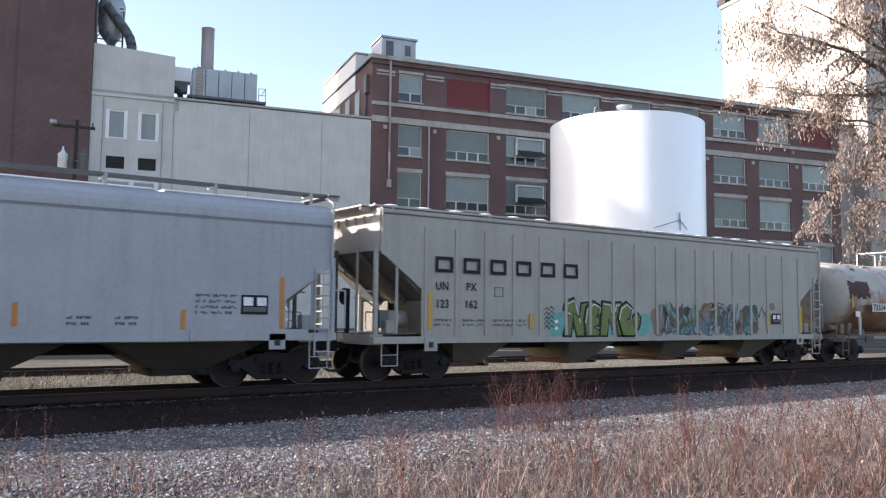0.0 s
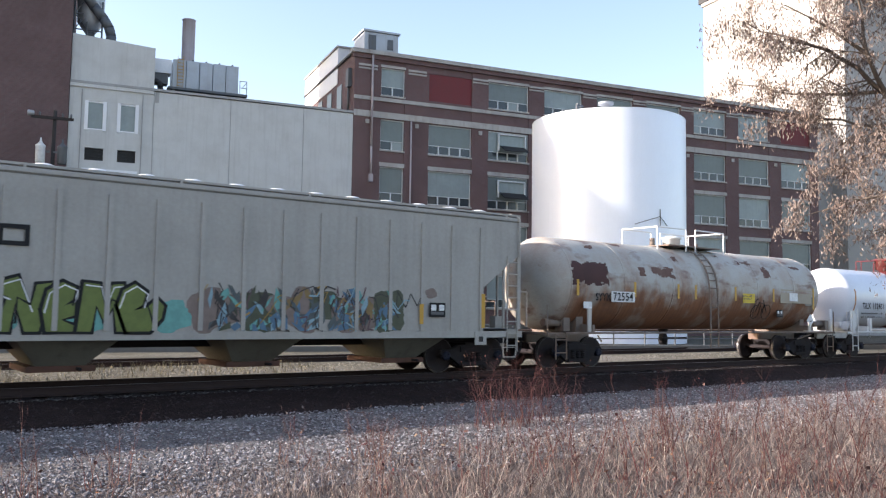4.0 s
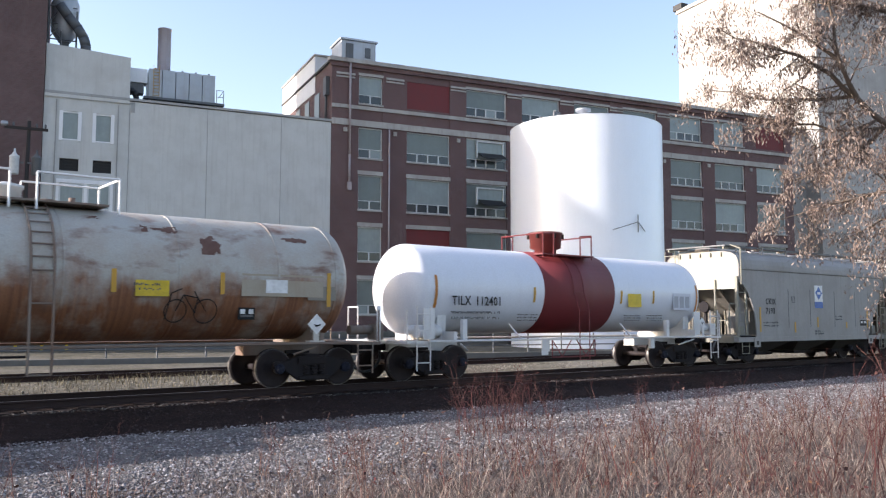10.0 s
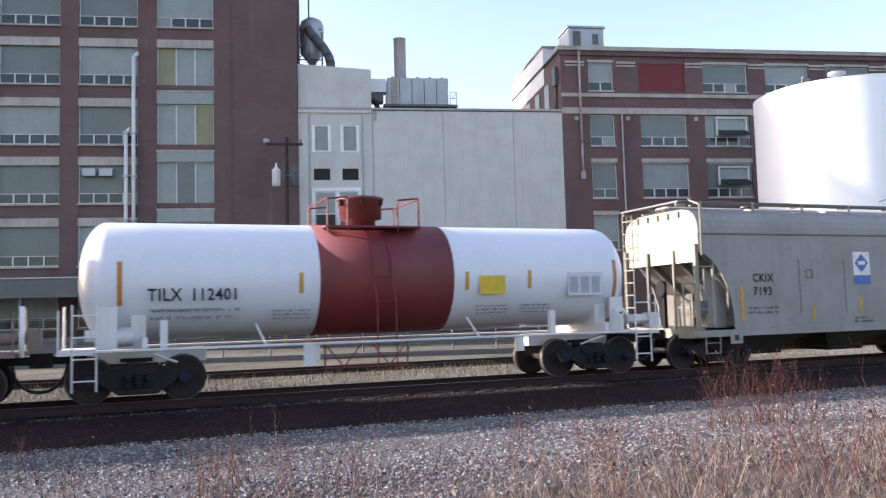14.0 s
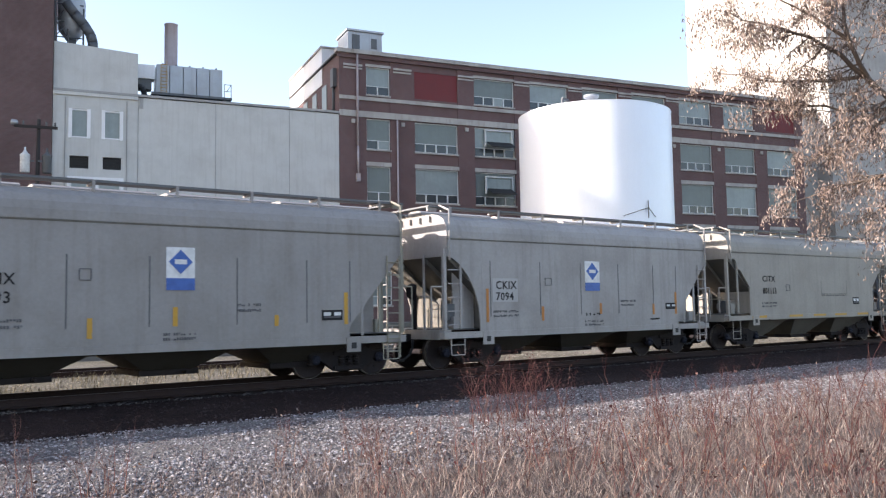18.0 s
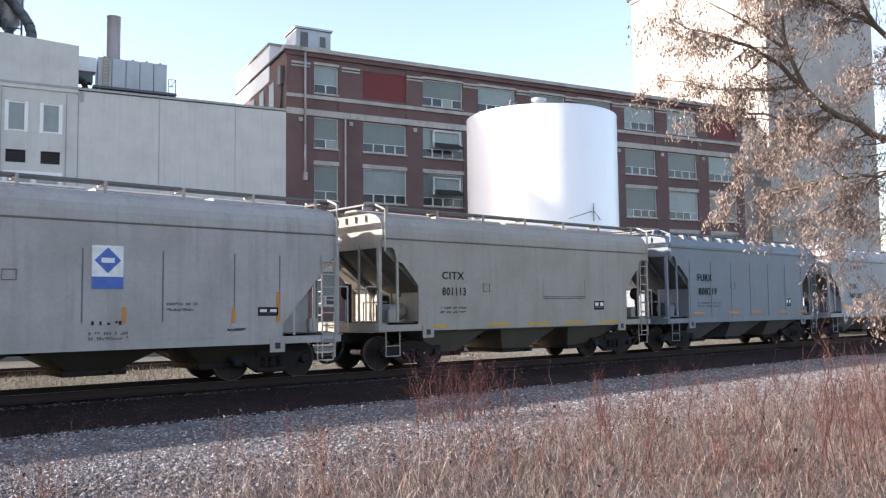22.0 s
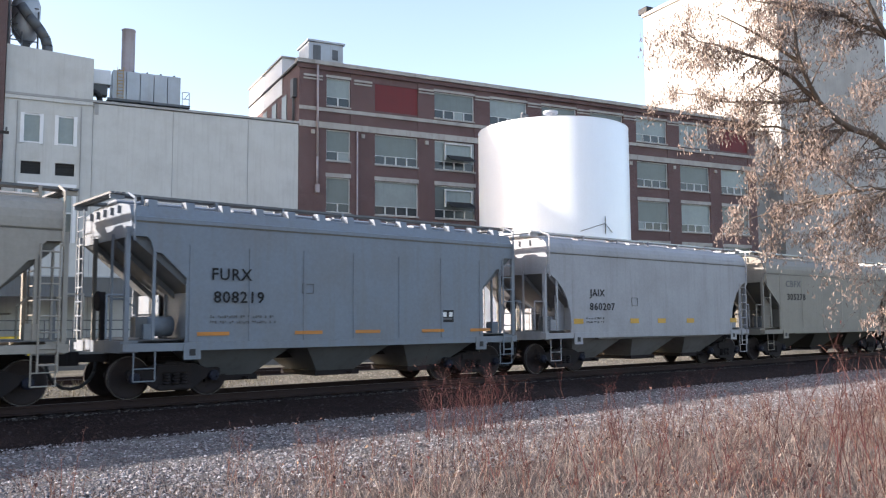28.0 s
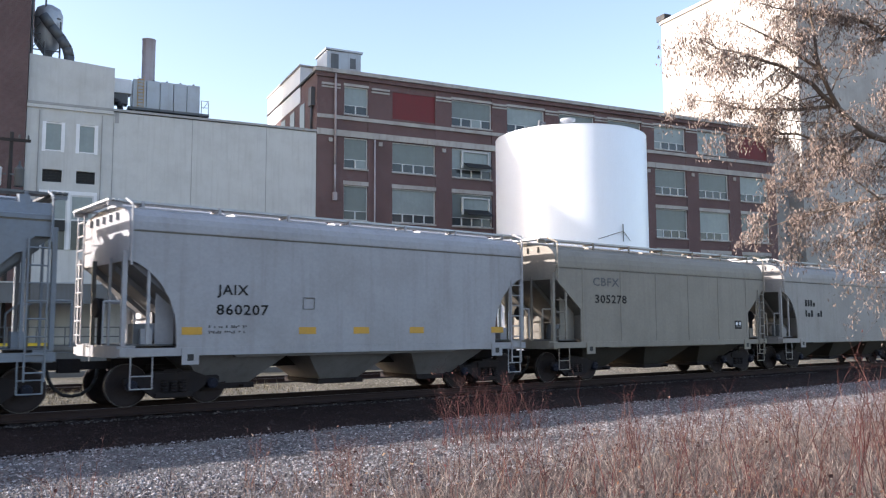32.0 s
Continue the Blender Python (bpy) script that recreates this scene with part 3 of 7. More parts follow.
def roof_plant():
    u = empty("roof_air_handler", FRONT @ pose(5.5, 2.0, 16.95), "long pale steel air handling unit on a flat roof", "air handler")
    part("skid", boxes((-0.3, 5.3, 0, 2.4, 0.25, 0.42), (0.0, 0.2, 0.1, 2.3, -0.74, 0.25), (4.6, 4.8, 0.1, 2.3, -0.74, 0.25)), GALV_DARK, u)
    for i in range(5):
        part("casing_panel", boxes((i * 0.93 + 0.02, i * 0.93 + 0.9, 0.1, 2.3, 0.423, 2.45)), GALV, u)
        part("top_rib", boxes((i * 0.93 + 0.4, i * 0.93 + 0.5, 0.1, 2.3, 2.453, 2.55)), GALV_DARK, u)
    bm = bmesh.new()
    for k in range(9):
        box(bm, 0.32, 0.72, -0.02, 0.02, 0.5 + k * 0.24, 0.53 + k * 0.24)
    box(bm, 0.3, 0.33, -0.03, 0.03, 0.4, 2.7)
    box(bm, 0.7, 0.73, -0.03, 0.03, 0.4, 2.7)
    part("ladder", bm, YELLOW, u, "rusty yellow ladder")
    bm = bmesh.new()
    for x in (4.75, 5.25):
        rod(bm, (x, 0.1, 0.42), (x, 0.1, 1.4), 0.03)
    for z in (0.9, 1.4):
        rod(bm, (4.75, 0.1, z), (5.25, 0.1, z), 0.025)
    rod(bm, (5.25, 0.1, 1.4), (5.25, 2.2, 1.4), 0.025)
    part("guard_rail", bm, GALV, u)
    s = empty("exhaust_stack", FRONT @ pose(6.6, 3.1, 19.45), "short rust-streaked steel exhaust stack on the roof plant", "chimney")
    bm = bmesh.new()
    lathe(bm, [(0, 0.46), (0.06, 0.49), (0.1, 0.46), (3.15, 0.46), (3.2, 0.49), (3.25, 0.49), (3.25, 0.40), (3.0, 0.40)], 24, "z")
    part("flue", bm, STACK, s)
    d = empty("roof_duct", FRONT @ pose(4.2, 2.6, 17.95), "pale round duct between roof plant and upper storey", "duct")
    bm = bmesh.new()
    box(bm, -0.05, 1.2, -0.5, 0.5, 0.35, 1.35)
    part("duct_run", bm, FRESH_WHITE, d)
    part("duct_foot", boxes((-0.05, 1.0, -0.4, 0.4, -0.4, 0.347)), GALV_DARK, d)
    bm = bmesh.new()
    pipe(bm, [(0.0, -0.6, -0.3), (0.35, -0.6, -0.35), (0.5, -0.6, -0.75), (0.5, -0.6, -1.3)], 0.2, 12)
    part("elbow", bm, DARK, d, "black pipe elbow")
    c = empty("dust_collector", FRONT @ pose(-0.6, 2.0, 19.6), "galvanised dust collector with bent black duct and steel bracing", "dust collector")
    bm = bmesh.new()
    lathe(bm, [(0.9, 0.35), (1.6, 0.85), (3.6, 0.9), (4.0, 0.75), (4.25, 0.35)], 24, "z", (0.55, 0.3, 0))
    part("drum", bm, GALV, c)
    bm = bmesh.new()
    pipe(bm, [(0.2, -0.75, 3.2), (0.75, -0.8, 2.45), (1.35, -0.8, 1.75), (1.75, -0.8, 1.1), (1.9, -0.8, 0.55), (1.9, -0.8, 0.05)], 0.33, 16)
    part("duct_run", bm, GALV_DARK, c, "bent dark duct")
    bm = bmesh.new()
    for x in (-0.45, 0.35, 1.3):
        rod(bm, (x, -0.4, -0.1), (x, -0.4, 5.5 if x < 1 else 3.0), 0.06)
    for z in (0.9, 2.0, 3.2):
        rod(bm, (-0.45, -0.4, z), (1.3, -0.4, z), 0.045)
    rod(bm, (-0.45, -0.4, 0.9), (0.35, -0.4, 2.0), 0.035)
    rod(bm, (0.35, -0.4, 0.9), (-0.45, -0.4, 2.0), 0.035)
    rod(bm, (-0.45, -0.4, 2.0), (0.35, -0.4, 3.2), 0.035)
    part("bracing", bm, GALV_DARK, c)
    part("hopper", boxes((0.3, 0.85, -0.1, 0.6, 0.0, 0.9)), GALV_DARK, c)


roof_plant()


def tall_mill():
    b = empty("tall_brick_mill", FRONT, "tall dark brown brick mill with rows of sheeted windows", "building")
    cols = [(-36.6, -32.75), (-31.45, -27.55), (-26.3, -22.35), (-21.12, -17.17), (-15.95, -12.06), (-10.77, -6.93)]
    rows = [(1.3, 4.0), (5.5, 8.4), (9.75, 12.6), (13.85, 16.7), (18.05, 20.92), (22.2, 25.05), (26.3, 29.2)]
    pierced_wall(b, BRICK, -40, -1.13, -0.3, 31, cols, rows, 0.6, 0.1)
    for bx in ((-1.73, -1.13, 0.603, 16, -0.3, 31), (-40, -39.4, 0.603, 16, -0.3, 31), (-39.4, -1.73, 15.4, 16, -0.3, 31)):
        part("wall_end", boxes(bx), BRICK, b)
    part("pilaster", boxes((-5.6, -1.13, -0.12, -0.003, -0.3, 31)), BRICK, b, "blind brick bay")
    part("roof", boxes((-40.1, -1.0, -0.1, 16.1, 31.003, 31.3)), ROOF, b)
    tints = {1: (BLIND, BLIND_PALE, BLIND), 2: (BLIND_PALE, BLIND, BLIND_PALE), 3: (BLIND_PALE, BLIND_PALE, BLIND_OLIVE), 4: (BLIND_OLIVE, BLIND_PALE, BLIND_PALE)}
    for ci, (c0, c1) in enumerate(cols):
        for ri, (z0, z1) in enumerate(rows):
            if ci == 5 and ri in tints:
                window(b, c0, c1, z0 - 0.4, z1, "panels", tints[ri], 0.25)
            else:
                window(b, c0, c1, z0, z1, "strip", BLIND if (ci * 2 + ri) % 3 else BLIND_PALE, 0.25)
            if ci == 5 and ri in (1, 2, 3):
                part("spandrel_sheet", boxes((c0, c1, -0.02, 0.2, z1 + 0.003, z1 + 0.82)), BLIND_PALE, b, "pale sheet over the brick between windows")
            else:
                part("lintel", boxes((c0, c1, 0.0, 0.185, z1 - 0.22, z1 + 0.36)), STONE_TRIM, b)
    for x in (-15.6, -14.5):
        part("vent_hood", boxes((x, x + 0.85, -0.35, 0.2, 11.6, 12.1)), GALV, b)
    for x, z1, xb in ((-12.25, 19.9, -12.25), (-12.75, 14.6, -12.75)):
        v = empty("vent_pipe", FRONT @ pose(x, -0.35, 0), "tall pale steel vent pipe fixed up a brick wall", "pipe", "vent pipes on the mill")
        bm = bmesh.new()
        pipe(bm, [(0, 0, 3.9), (0, 0, z1)], 0.13, 10)
        pipe(bm, [(0, 0, 3.9), (-0.25, 0, 3.5)], 0.13, 10)
        pipe(bm, [(0, 0, z1), (0.25, 0.2, z1 + 0.3)], 0.13, 10)
        part("pipe_run", bm, WHITE_FRAME, v)
        for k in range(4):
            part("clamp", boxes((-0.2, 0.2, -0.16, 0.32, 5.5 + 3 * k, 5.62 + 3 * k)), GALV, v)


tall_mill()


def canopy():
    c = empty("loading_canopy", FRONT @ pose(0, 0, 0), "low grey flat canopy over a loading dock", "canopy")
    part("roof_slab", boxes((-40, 7.0, -5.0, -0.4, 3.9, 4.4)), GALV_DARK, c, bevel=0.02)
    part("fascia", boxes((-40, 7.0, -5.12, -5.003, 3.25, 4.42)), GALV_DARK, c)
    part("fascia_cap", boxes((-40, 7.0, -5.2, -4.9, 4.422, 4.5)), GALV, c)
    for i in range(12):
        x = -38 + i * 4.0
        part("post", boxes((x - 0.1, x + 0.1, -4.8, -4.6, 0.75, 3.897)), GALV_DARK, c)


canopy()


def dock():
    d = empty("loading_dock", FRONT, "long low concrete loading platform along the factory", "platform")
    part("slab", boxes((-60, 30, -6.0, -0.45, -0.4, 0.75)), DOCK, d)
    part("edge_beam", boxes((-60, 30, -6.15, -6.003, 0.5, 0.78)), DOCK, d)

    r = empty("dock_railing", FRONT, "dull grey steel pipe railing along the loading dock", "railing")
    for z in (1.29, 1.84):
        bm = bmesh.new()
        rod(bm, (-24, -5.9, z), (12, -5.9, z), 0.035, 6)
        part("rail_bar", bm, GALV_DARK, r)
    for i in range(25):
        bm = bmesh.new()
        rod(bm, (-24 + 1.5 * i, -5.9, 0.75), (-24 + 1.5 * i, -5.9, 1.84), 0.035, 6)
        part("rail_post", bm, GALV_DARK, r)
    y = empty("guard_rail", FRONT @ pose(-2.0, -6.4, 0), "bright yellow steel guard frame before the dock", "guard rail")
    part("bar", boxes((0, 2.8, -0.06, 0.06, 0.78, 0.95)), YELLOW_SIGN, y)
    for x in (0.0, 1.35, 2.65):
        part("post", boxes((x, x + 0.16, -0.055, 0.055, -0.2, 0.778)), YELLOW_SIGN, y)
    k = empty("kerb", FRONT, "low pale concrete kerb along the yard road", "kerb", kind="structure")
    part("kerb_stone", boxes((-60, 60, -24.0, -23.7, -0.3, 0.05)), DOCK, k)
    w = empty("pipe_fence", FRONT, "low grey pipe fence along the yard", "fence")
    for z in (0.35, 0.75):
        bm = bmesh.new()
        rod(bm, (-12, -22.5, z), (40, -22.5, z), 0.03, 6)
        part("rail_bar", bm, GALV_DARK, w)
    for i in range(27):
        bm = bmesh.new()
        rod(bm, (-12 + 2.0 * i, -22.5, -0.2), (-12 + 2.0 * i, -22.5, 0.95), 0.04, 6)
        part("fence_post", bm, GALV_DARK, w)


dock()


def tower():
    # the pale silo tower beyond the brick mill
    b = empty("silo_tower", FRONT, "very tall pale rendered mill tower in sun", "building")
    part("wall", boxes((72, 89.6, 2.6, 24, -0.3, 41.1)), TOWER_WALL, b)
    part("coping", boxes((71.8, 89.8, 2.4, 24.2, 41.103, 41.55)), STONE_TRIM, b)
    # small dark block on the roof's far corner, its use unknown
    part("roof_block", boxes((71.7, 72.8, 23.0, 24.6, 41.553, 42.3)), DARK, b)
    part("wing_wall", boxes((66.5, 71.99, 4.5, 20, -0.3, 22.0)), TOWER_WALL, b, "lower pale wing")


tower()


def storage_tank():
    d = 58.0 * math.cos(radians(34.35))
    t = empty("storage_tank", Matrix.Rotation(radians(-13.3), 4, "Z") @ Matrix.Translation((58.0 * math.sin(radians(34.35)), d, 0)), "large white cylindrical steel storage tank", "tank")
    R, H = 5.13, 14.55
    bm = bmesh.new()
    lathe(bm, [(-0.3, R)] + [(z, R) for z in (2, 4, 6, 8, 10, 12)] + [(H, R)], 96, "z", caps=False)
    part("shell", bm, TANK_WHITE, t)
    bm = bmesh.new()
    lathe(bm, [(H + 0.003, R + 0.02), (H + 0.5, 0.4), (H + 0.52, 0.1)], 96, "z", caps=False)
    part("roof_cone", bm, TANK_WHITE, t)
    bm = bmesh.new()
    lathe(bm, [(H + 0.3, 0.32), (H + 0.75, 0.32), (H + 0.77, 0.5), (H + 0.92, 0.5), (H + 1.02, 0.1)], 20, "z", (-1.5, -2.0, 0))
    part("vent_cap", bm, GALV, t)
    bm = bmesh.new()
    pipe(bm, [(-3.6, -1.8, H + 0.1), (-3.6, -1.8, H + 0.6), (-3.0, -1.5, H + 0.6), (-2.9, -1.5, H + 0.2)], 0.09, 8)
    part("gooseneck", bm, GALV_DARK, t)
    bm = bmesh.new()
    pipe(bm, [(0.32, -5.22, 7.1), (0.32, -5.22, 8.2)], 0.035, 6)
    pipe(bm, [(0.32, -5.22, 7.75), (-1.43, -5.0, 7.2)], 0.022, 6)
    pipe(bm, [(0.32, -5.22, 7.75), (0.95, -5.1, 7.2)], 0.022, 6)
    part("ladder_stay", bm, GALV_DARK, t, "slanting steel stays")


storage_tank()


def utility_pole():
    p = empty("utility_pole", FRONT @ pose(-1.95, -2.2, 0), "dark wooden utility pole with crossarm and two transformers", "utility pole")
    bm = bmesh.new()
    rod(bm, (0, 0, -0.5), (0.12, 0, 13.9), 0.17, 10, 0.11)
    part("pole", bm, WOOD_POLE, p)
    part("crossarm", boxes((-1.25, 1.2, -0.24, -0.12, 13.3, 13.47)), WOOD_POLE, p)
    for x in (-1.1, -0.75, 0.55, 1.05):
        bm = bmesh.new()
        lathe(bm, [(13.47, 0.03), (13.55, 0.07), (13.62, 0.05), (13.68, 0.07), (13.74, 0.03)], 10, "z", (x, -0.17, 0))
        part("insulator", bm, GALV_DARK, p)
    bm = bmesh.new()
    lathe(bm, [(0, 0.08), (0.02, 0.15), (0.05, 0.18), (0.35, 0.16), (0.4, 0.1), (0.42, 0.05)], 14, "x", (-1.45, -0.2, 13.6))
    part("street_light", bm, GALV, p)
    for x, m in ((-0.62, PORCELAIN), (0.62, GALV_DARK)):
        bm = bmesh.new()
        lathe(bm, [(10.5, 0.24), (10.55, 0.28), (11.5, 0.28), (11.55, 0.3), (11.62, 0.3), (11.72, 0.17), (11.9, 0.06), (12.1, 0.05)], 16, "z", (x, -0.1, 0))
        t = part("transformer", bm, m, p)
        part("bracket", boxes((min(x, 0) + 0.1, max(x, 0) - 0.1, -0.15, -0.05, 11.2, 11.3)), GALV_DARK, t)


utility_pole()


# ---- the train ----
TRACK_Y, NEAR = 19.0, -1.6
CARS = []       # (thing, place along the train)
WHEELSETS = []  # (part, place in its truck)


def wheel_meshes():
    bm = bmesh.new()
    for s in (-1, 1):
        y = s * 0.7175
        prof = [(0.0, 0.10), (0.012, 0.34), (-0.005, 0.375), (-0.005, 0.455), (0.10, 0.45), (0.122, 0.455), (0.135, 0.47), (0.135, 0.36), (0.09, 0.33), (0.085, 0.16), (0.14, 0.13), (0.14, 0.08)]
        lathe(bm, [(y + s * 0.06 - s * a, r) for a, r in prof], 30, "y")
        for k in range(8):
            t = k * math.pi / 4
            c, d = 0.25 * math.cos(t), 0.25 * math.sin(t)
            box(bm, c - 0.03, c + 0.03, y + s * 0.045, y + s * 0.062, d - 0.03, d + 0.03)
    rod(bm, (0, -0.95, 0), (0, 0.95, 0), 0.075, 12)
    wheel = mesh_of(bm, "wheelset", WHEEL)
    bm = bmesh.new()
    for s in (-1, 1):
        lathe(bm, [(s * 1.0, 0.12), (s * 1.13, 0.12), (s * 1.15, 0.105), (s * 1.15, 0.05)], 12, "y")
        for k in range(3):
            t = k * 2 * math.pi / 3
            box(bm, 0.065 * math.cos(t) - 0.02, 0.065 * math.cos(t) + 0.02, min(s * 1.15, s * 1.18), max(s * 1.15, s * 1.18), 0.065 * math.sin(t) - 0.02, 0.065 * math.sin(t) + 0.02)
    cap = mesh_of(bm, "bearing_cap", BEARING)
    bm = bmesh.new()
    for s in (-1, 1):
        lathe(bm, [(s * 0.775, 0.4575), (s * 0.70, 0.459)], 30, "y", caps=False)
        # thin pale ring on the wheel's face, drawn as the rim's highlight
        lathe(bm, [(s * 0.7855, 0.441), (s * 0.7855, 0.451)], 30, "y", caps=False)
    tread = mesh_of(bm, "tread", TREAD_GLINT)
    side = bmesh.new()
    w = 0.889
    half_line = [(0.0, 0.74), (0.42, 0.74), (w - 0.16, 0.62), (w + 0.1, 0.63), (w + 0.15, 0.59), (w + 0.15, 0.50), (w + 0.12, 0.46), (w + 0.11, 0.53), (w - 0.11, 0.53), (w - 0.16, 0.42), (0.36, 0.17), (0.0, 0.17)]
    outline = half_line + [(-x, z) for x, z in half_line[-2:0:-1]]
    prism(side, outline, -0.07, 0.07, "y")
    for x in (-0.2, 0.0, 0.2):
        for k in range(4):
            lathe(side, [(0.30 + k * 0.06, 0.07), (0.33 + k * 0.06, 0.085), (0.355 + k * 0.06, 0.07)], 8, "z", (x, -0.1, 0))
    box(side, -0.42, 0.42, -0.12, -0.07, 0.56, 0.7)
    box(side, -0.4, 0.4, -0.13, -0.07, 0.2, 0.29)
    sf = mesh_of(side, "side_frame", TRUCK)
    bol = mesh_of(boxes((-0.2, 0.2, -1.05, 1.05, 0.45, 0.78), (-0.32, 0.32, -0.3, 0.3, 0.78, 0.86), (-0.62, -0.54, -0.9, 0.9, 0.4, 0.5), (0.54, 0.62, -0.9, 0.9, 0.4, 0.5)), "truck", TRUCK)
    return wheel, cap, tread, sf, bol


WHEEL_MESH, CAP_MESH, TREAD_GLINT_MESH, SIDE_MESH, BOLSTER_MESH = wheel_meshes()


def truck(car, x):
    t = part("truck", BOLSTER_MESH, TRUCK, car, at=pose(x, 0, 0))
    for s in (-1, 1):
        part("side_frame", SIDE_MESH, TRUCK, t, at=pose(0, s * 1.02, 0, 0, 0, 0 if s < 0 else 180))
    for s in (-1, 1):
        w = part("wheelset", WHEEL_MESH, WHEEL, t, at=pose(s * 0.889, 0, 0.457))
        WHEELSETS.append((w, s * 0.889))
    return t


# the caps, treads and rim glint rings turn with the axle, so they are joined into the wheelset's mesh
def join_wheel():
    bm = bmesh.new()
    for i, me in enumerate((WHEEL_MESH, CAP_MESH, TREAD_GLINT_MESH)):
        n = len(bm.faces)
        bm.from_mesh(me)
        bm.faces.ensure_lookup_table()
        for f in bm.faces[n:]:
            f.material_index = i
    bm.to_mesh(WHEEL_MESH)
    bm.free()
    WHEEL_MESH.materials.append(BEARING)
    WHEEL_MESH.materials.append(TREAD_GLINT)


join_wheel()


def coupler(car, x, s):
    """Coupler head with shank, and the air hose that hangs under it."""
    bm = bmesh.new()
    box(bm, min(x, x - s * 0.9), max(x, x - s * 0.9), -0.09, 0.09, 0.79, 0.96)
    prism(bm, [(x - s * 0.22, -0.13), (x - s * 0.05, -0.2), (x + s * 0.06, -0.17), (x + s * 0.02, -0.03), (x + s * 0.1, 0.02), (x + s * 0.06, 0.16), (x - s * 0.2, 0.14)], 0.73, 1.02, "z")
    c = part("coupler", bm, TRUCK, car)
    bm = bmesh.new()
    pipe(bm, [(x - s * 0.5, -0.35, 0.8), (x - s * 0.46, -0.39, 0.6), (x - s * 0.36, -0.4, 0.42), (x - s * 0.18, -0.39, 0.29), (x, -0.38, 0.26)], 0.036, 8)
    part("air_hose", bm, DARK, c)


def ladder(car, p0, p1, width, axis, rungs, mat, name="ladder"):
    """Two stiles and rungs between the points p0 and p1; width along x or y."""
    d = Vector((width, 0, 0)) if axis == "x" else Vector((0, width, 0))
    p0, p1 = Vector(p0), Vector(p1)
    bm = bmesh.new()
    rod(bm, p0, p1, 0.02, 5)
    rod(bm, p0 + d, p1 + d, 0.02, 5)
    lad = part(name, bm, mat, car)
    for k in range(rungs):
        t = (k + 0.5) / rungs
        bm = bmesh.new()
        rod(bm, p0.lerp(p1, t), p0.lerp(p1, t) + d, 0.018, 5)
        part("rung", bm, mat, lad)
    return lad


def grab(car, pts, mat, name="grab_iron", r=0.018):
    bm = bmesh.new()
    pipe(bm, pts, r, 5)
    return part(name, bm, mat, car)


def decal(name, car, x0, x1, z0, z1, mat, label="", y=NEAR, lift=0.012):
    return part(name, boxes((x0, x1, y - lift, y - lift + 0.006, z0, z1)), mat, car, label)


def small_print(car, x0, x1, z, rows, mat=GREY_INK, y=NEAR, height=0.06, gap=0.12, seed=1):
    """Lines of stencilled figures too small to read, as bars."""
    rnd = random.Random(seed)
    for k in range(rows):
        bm = bmesh.new()
        x = x0
        while x < x1:
            w = rnd.uniform(0.45, 0.7) * height
            if x + w > x1:
                break
            lo, hi = rnd.choice(((0, 1), (0, 1), (0, 0.6), (0.4, 1)))
            box(bm, x, x + w, y - 0.012, y - 0.006, z - k * gap + lo * height, z - k * gap + hi * height)
            x += w + (0.3 if rnd.random() < 0.8 else 1.4) * height
        if len(bm.faces):
            part("stencil_line", bm, mat, car)["kind"] = "stuff"
        else:
            bm.free()


def side_text(car, body, x, z, size, mat=BLACK_INK, width=1.0, y=NEAR):
    return lettering("lettering", body, size, mat, car, pose(x, y - 0.012, z, 90, 0, 0), width, "stencilled car mark")


def consolidated_plate(car, x, z, w=0.62, h=0.42, y=NEAR):
    decal("data_plate", car, x, x + w, z, z + h, BLACK_INK, "black data panel", y)
    for i in range(2):
        decal("data_field", car, x + 0.05 + i * w * 0.5, x + w * 0.5 - 0.04 + i * w * 0.5, z + h * 0.45, z + h - 0.05, WHITE_INK, "", y, 0.017)
    decal("data_field", car, x + 0.05, x + w - 0.05, z + 0.06, z + h * 0.38, GREY_INK, "", y, 0.017)


SECTIONS = {
    # half outlines (y, z) from the side's foot over the roof, and the height of the eave
    "round": [(1.6, 3.52), (1.595, 3.66), (1.56, 3.82), (1.47, 3.97), (1.3, 4.08), (1.0, 4.15), (0.3, 4.2)],
    "high": [(1.6, 3.74), (1.59, 3.86), (1.54, 3.99), (1.43, 4.09), (1.25, 4.17), (0.9, 4.22), (0.3, 4.26)],
    "flat": [(1.6, 4.18), (1.6, 4.22), (1.5, 4.24), (0.7, 4.30), (0.3, 4.32)],
    "step": [(1.6, 3.80), (1.6, 3.84), (1.54, 3.86), (1.44, 4.08), (0.9, 4.18), (0.3, 4.22)],
}


def corner_curve(xl, z1, dx, z2, style, s):
    """The cut corner of a side sheet, from the end wall down to the foot of the slope."""
    if style == "straight":
        return [(xl, z1), (xl + s * dx, z2)]
    if style == "notch":
        h = z1 - z2
        return [(xl + s * dx * a, z1 - h * b) for a, b in ((0, 0), (0.27, 0), (0.34, 0.08), (0.40, 0.36), (0.55, 0.40), (1.0, 1.0))]
    n = 6
    return [(xl + s * dx * math.sin(math.pi / 2 * i / n) ** 1.25, z2 + (z1 - z2) * math.cos(math.pi / 2 * i / n) ** 1.1) for i in range(n + 1)]


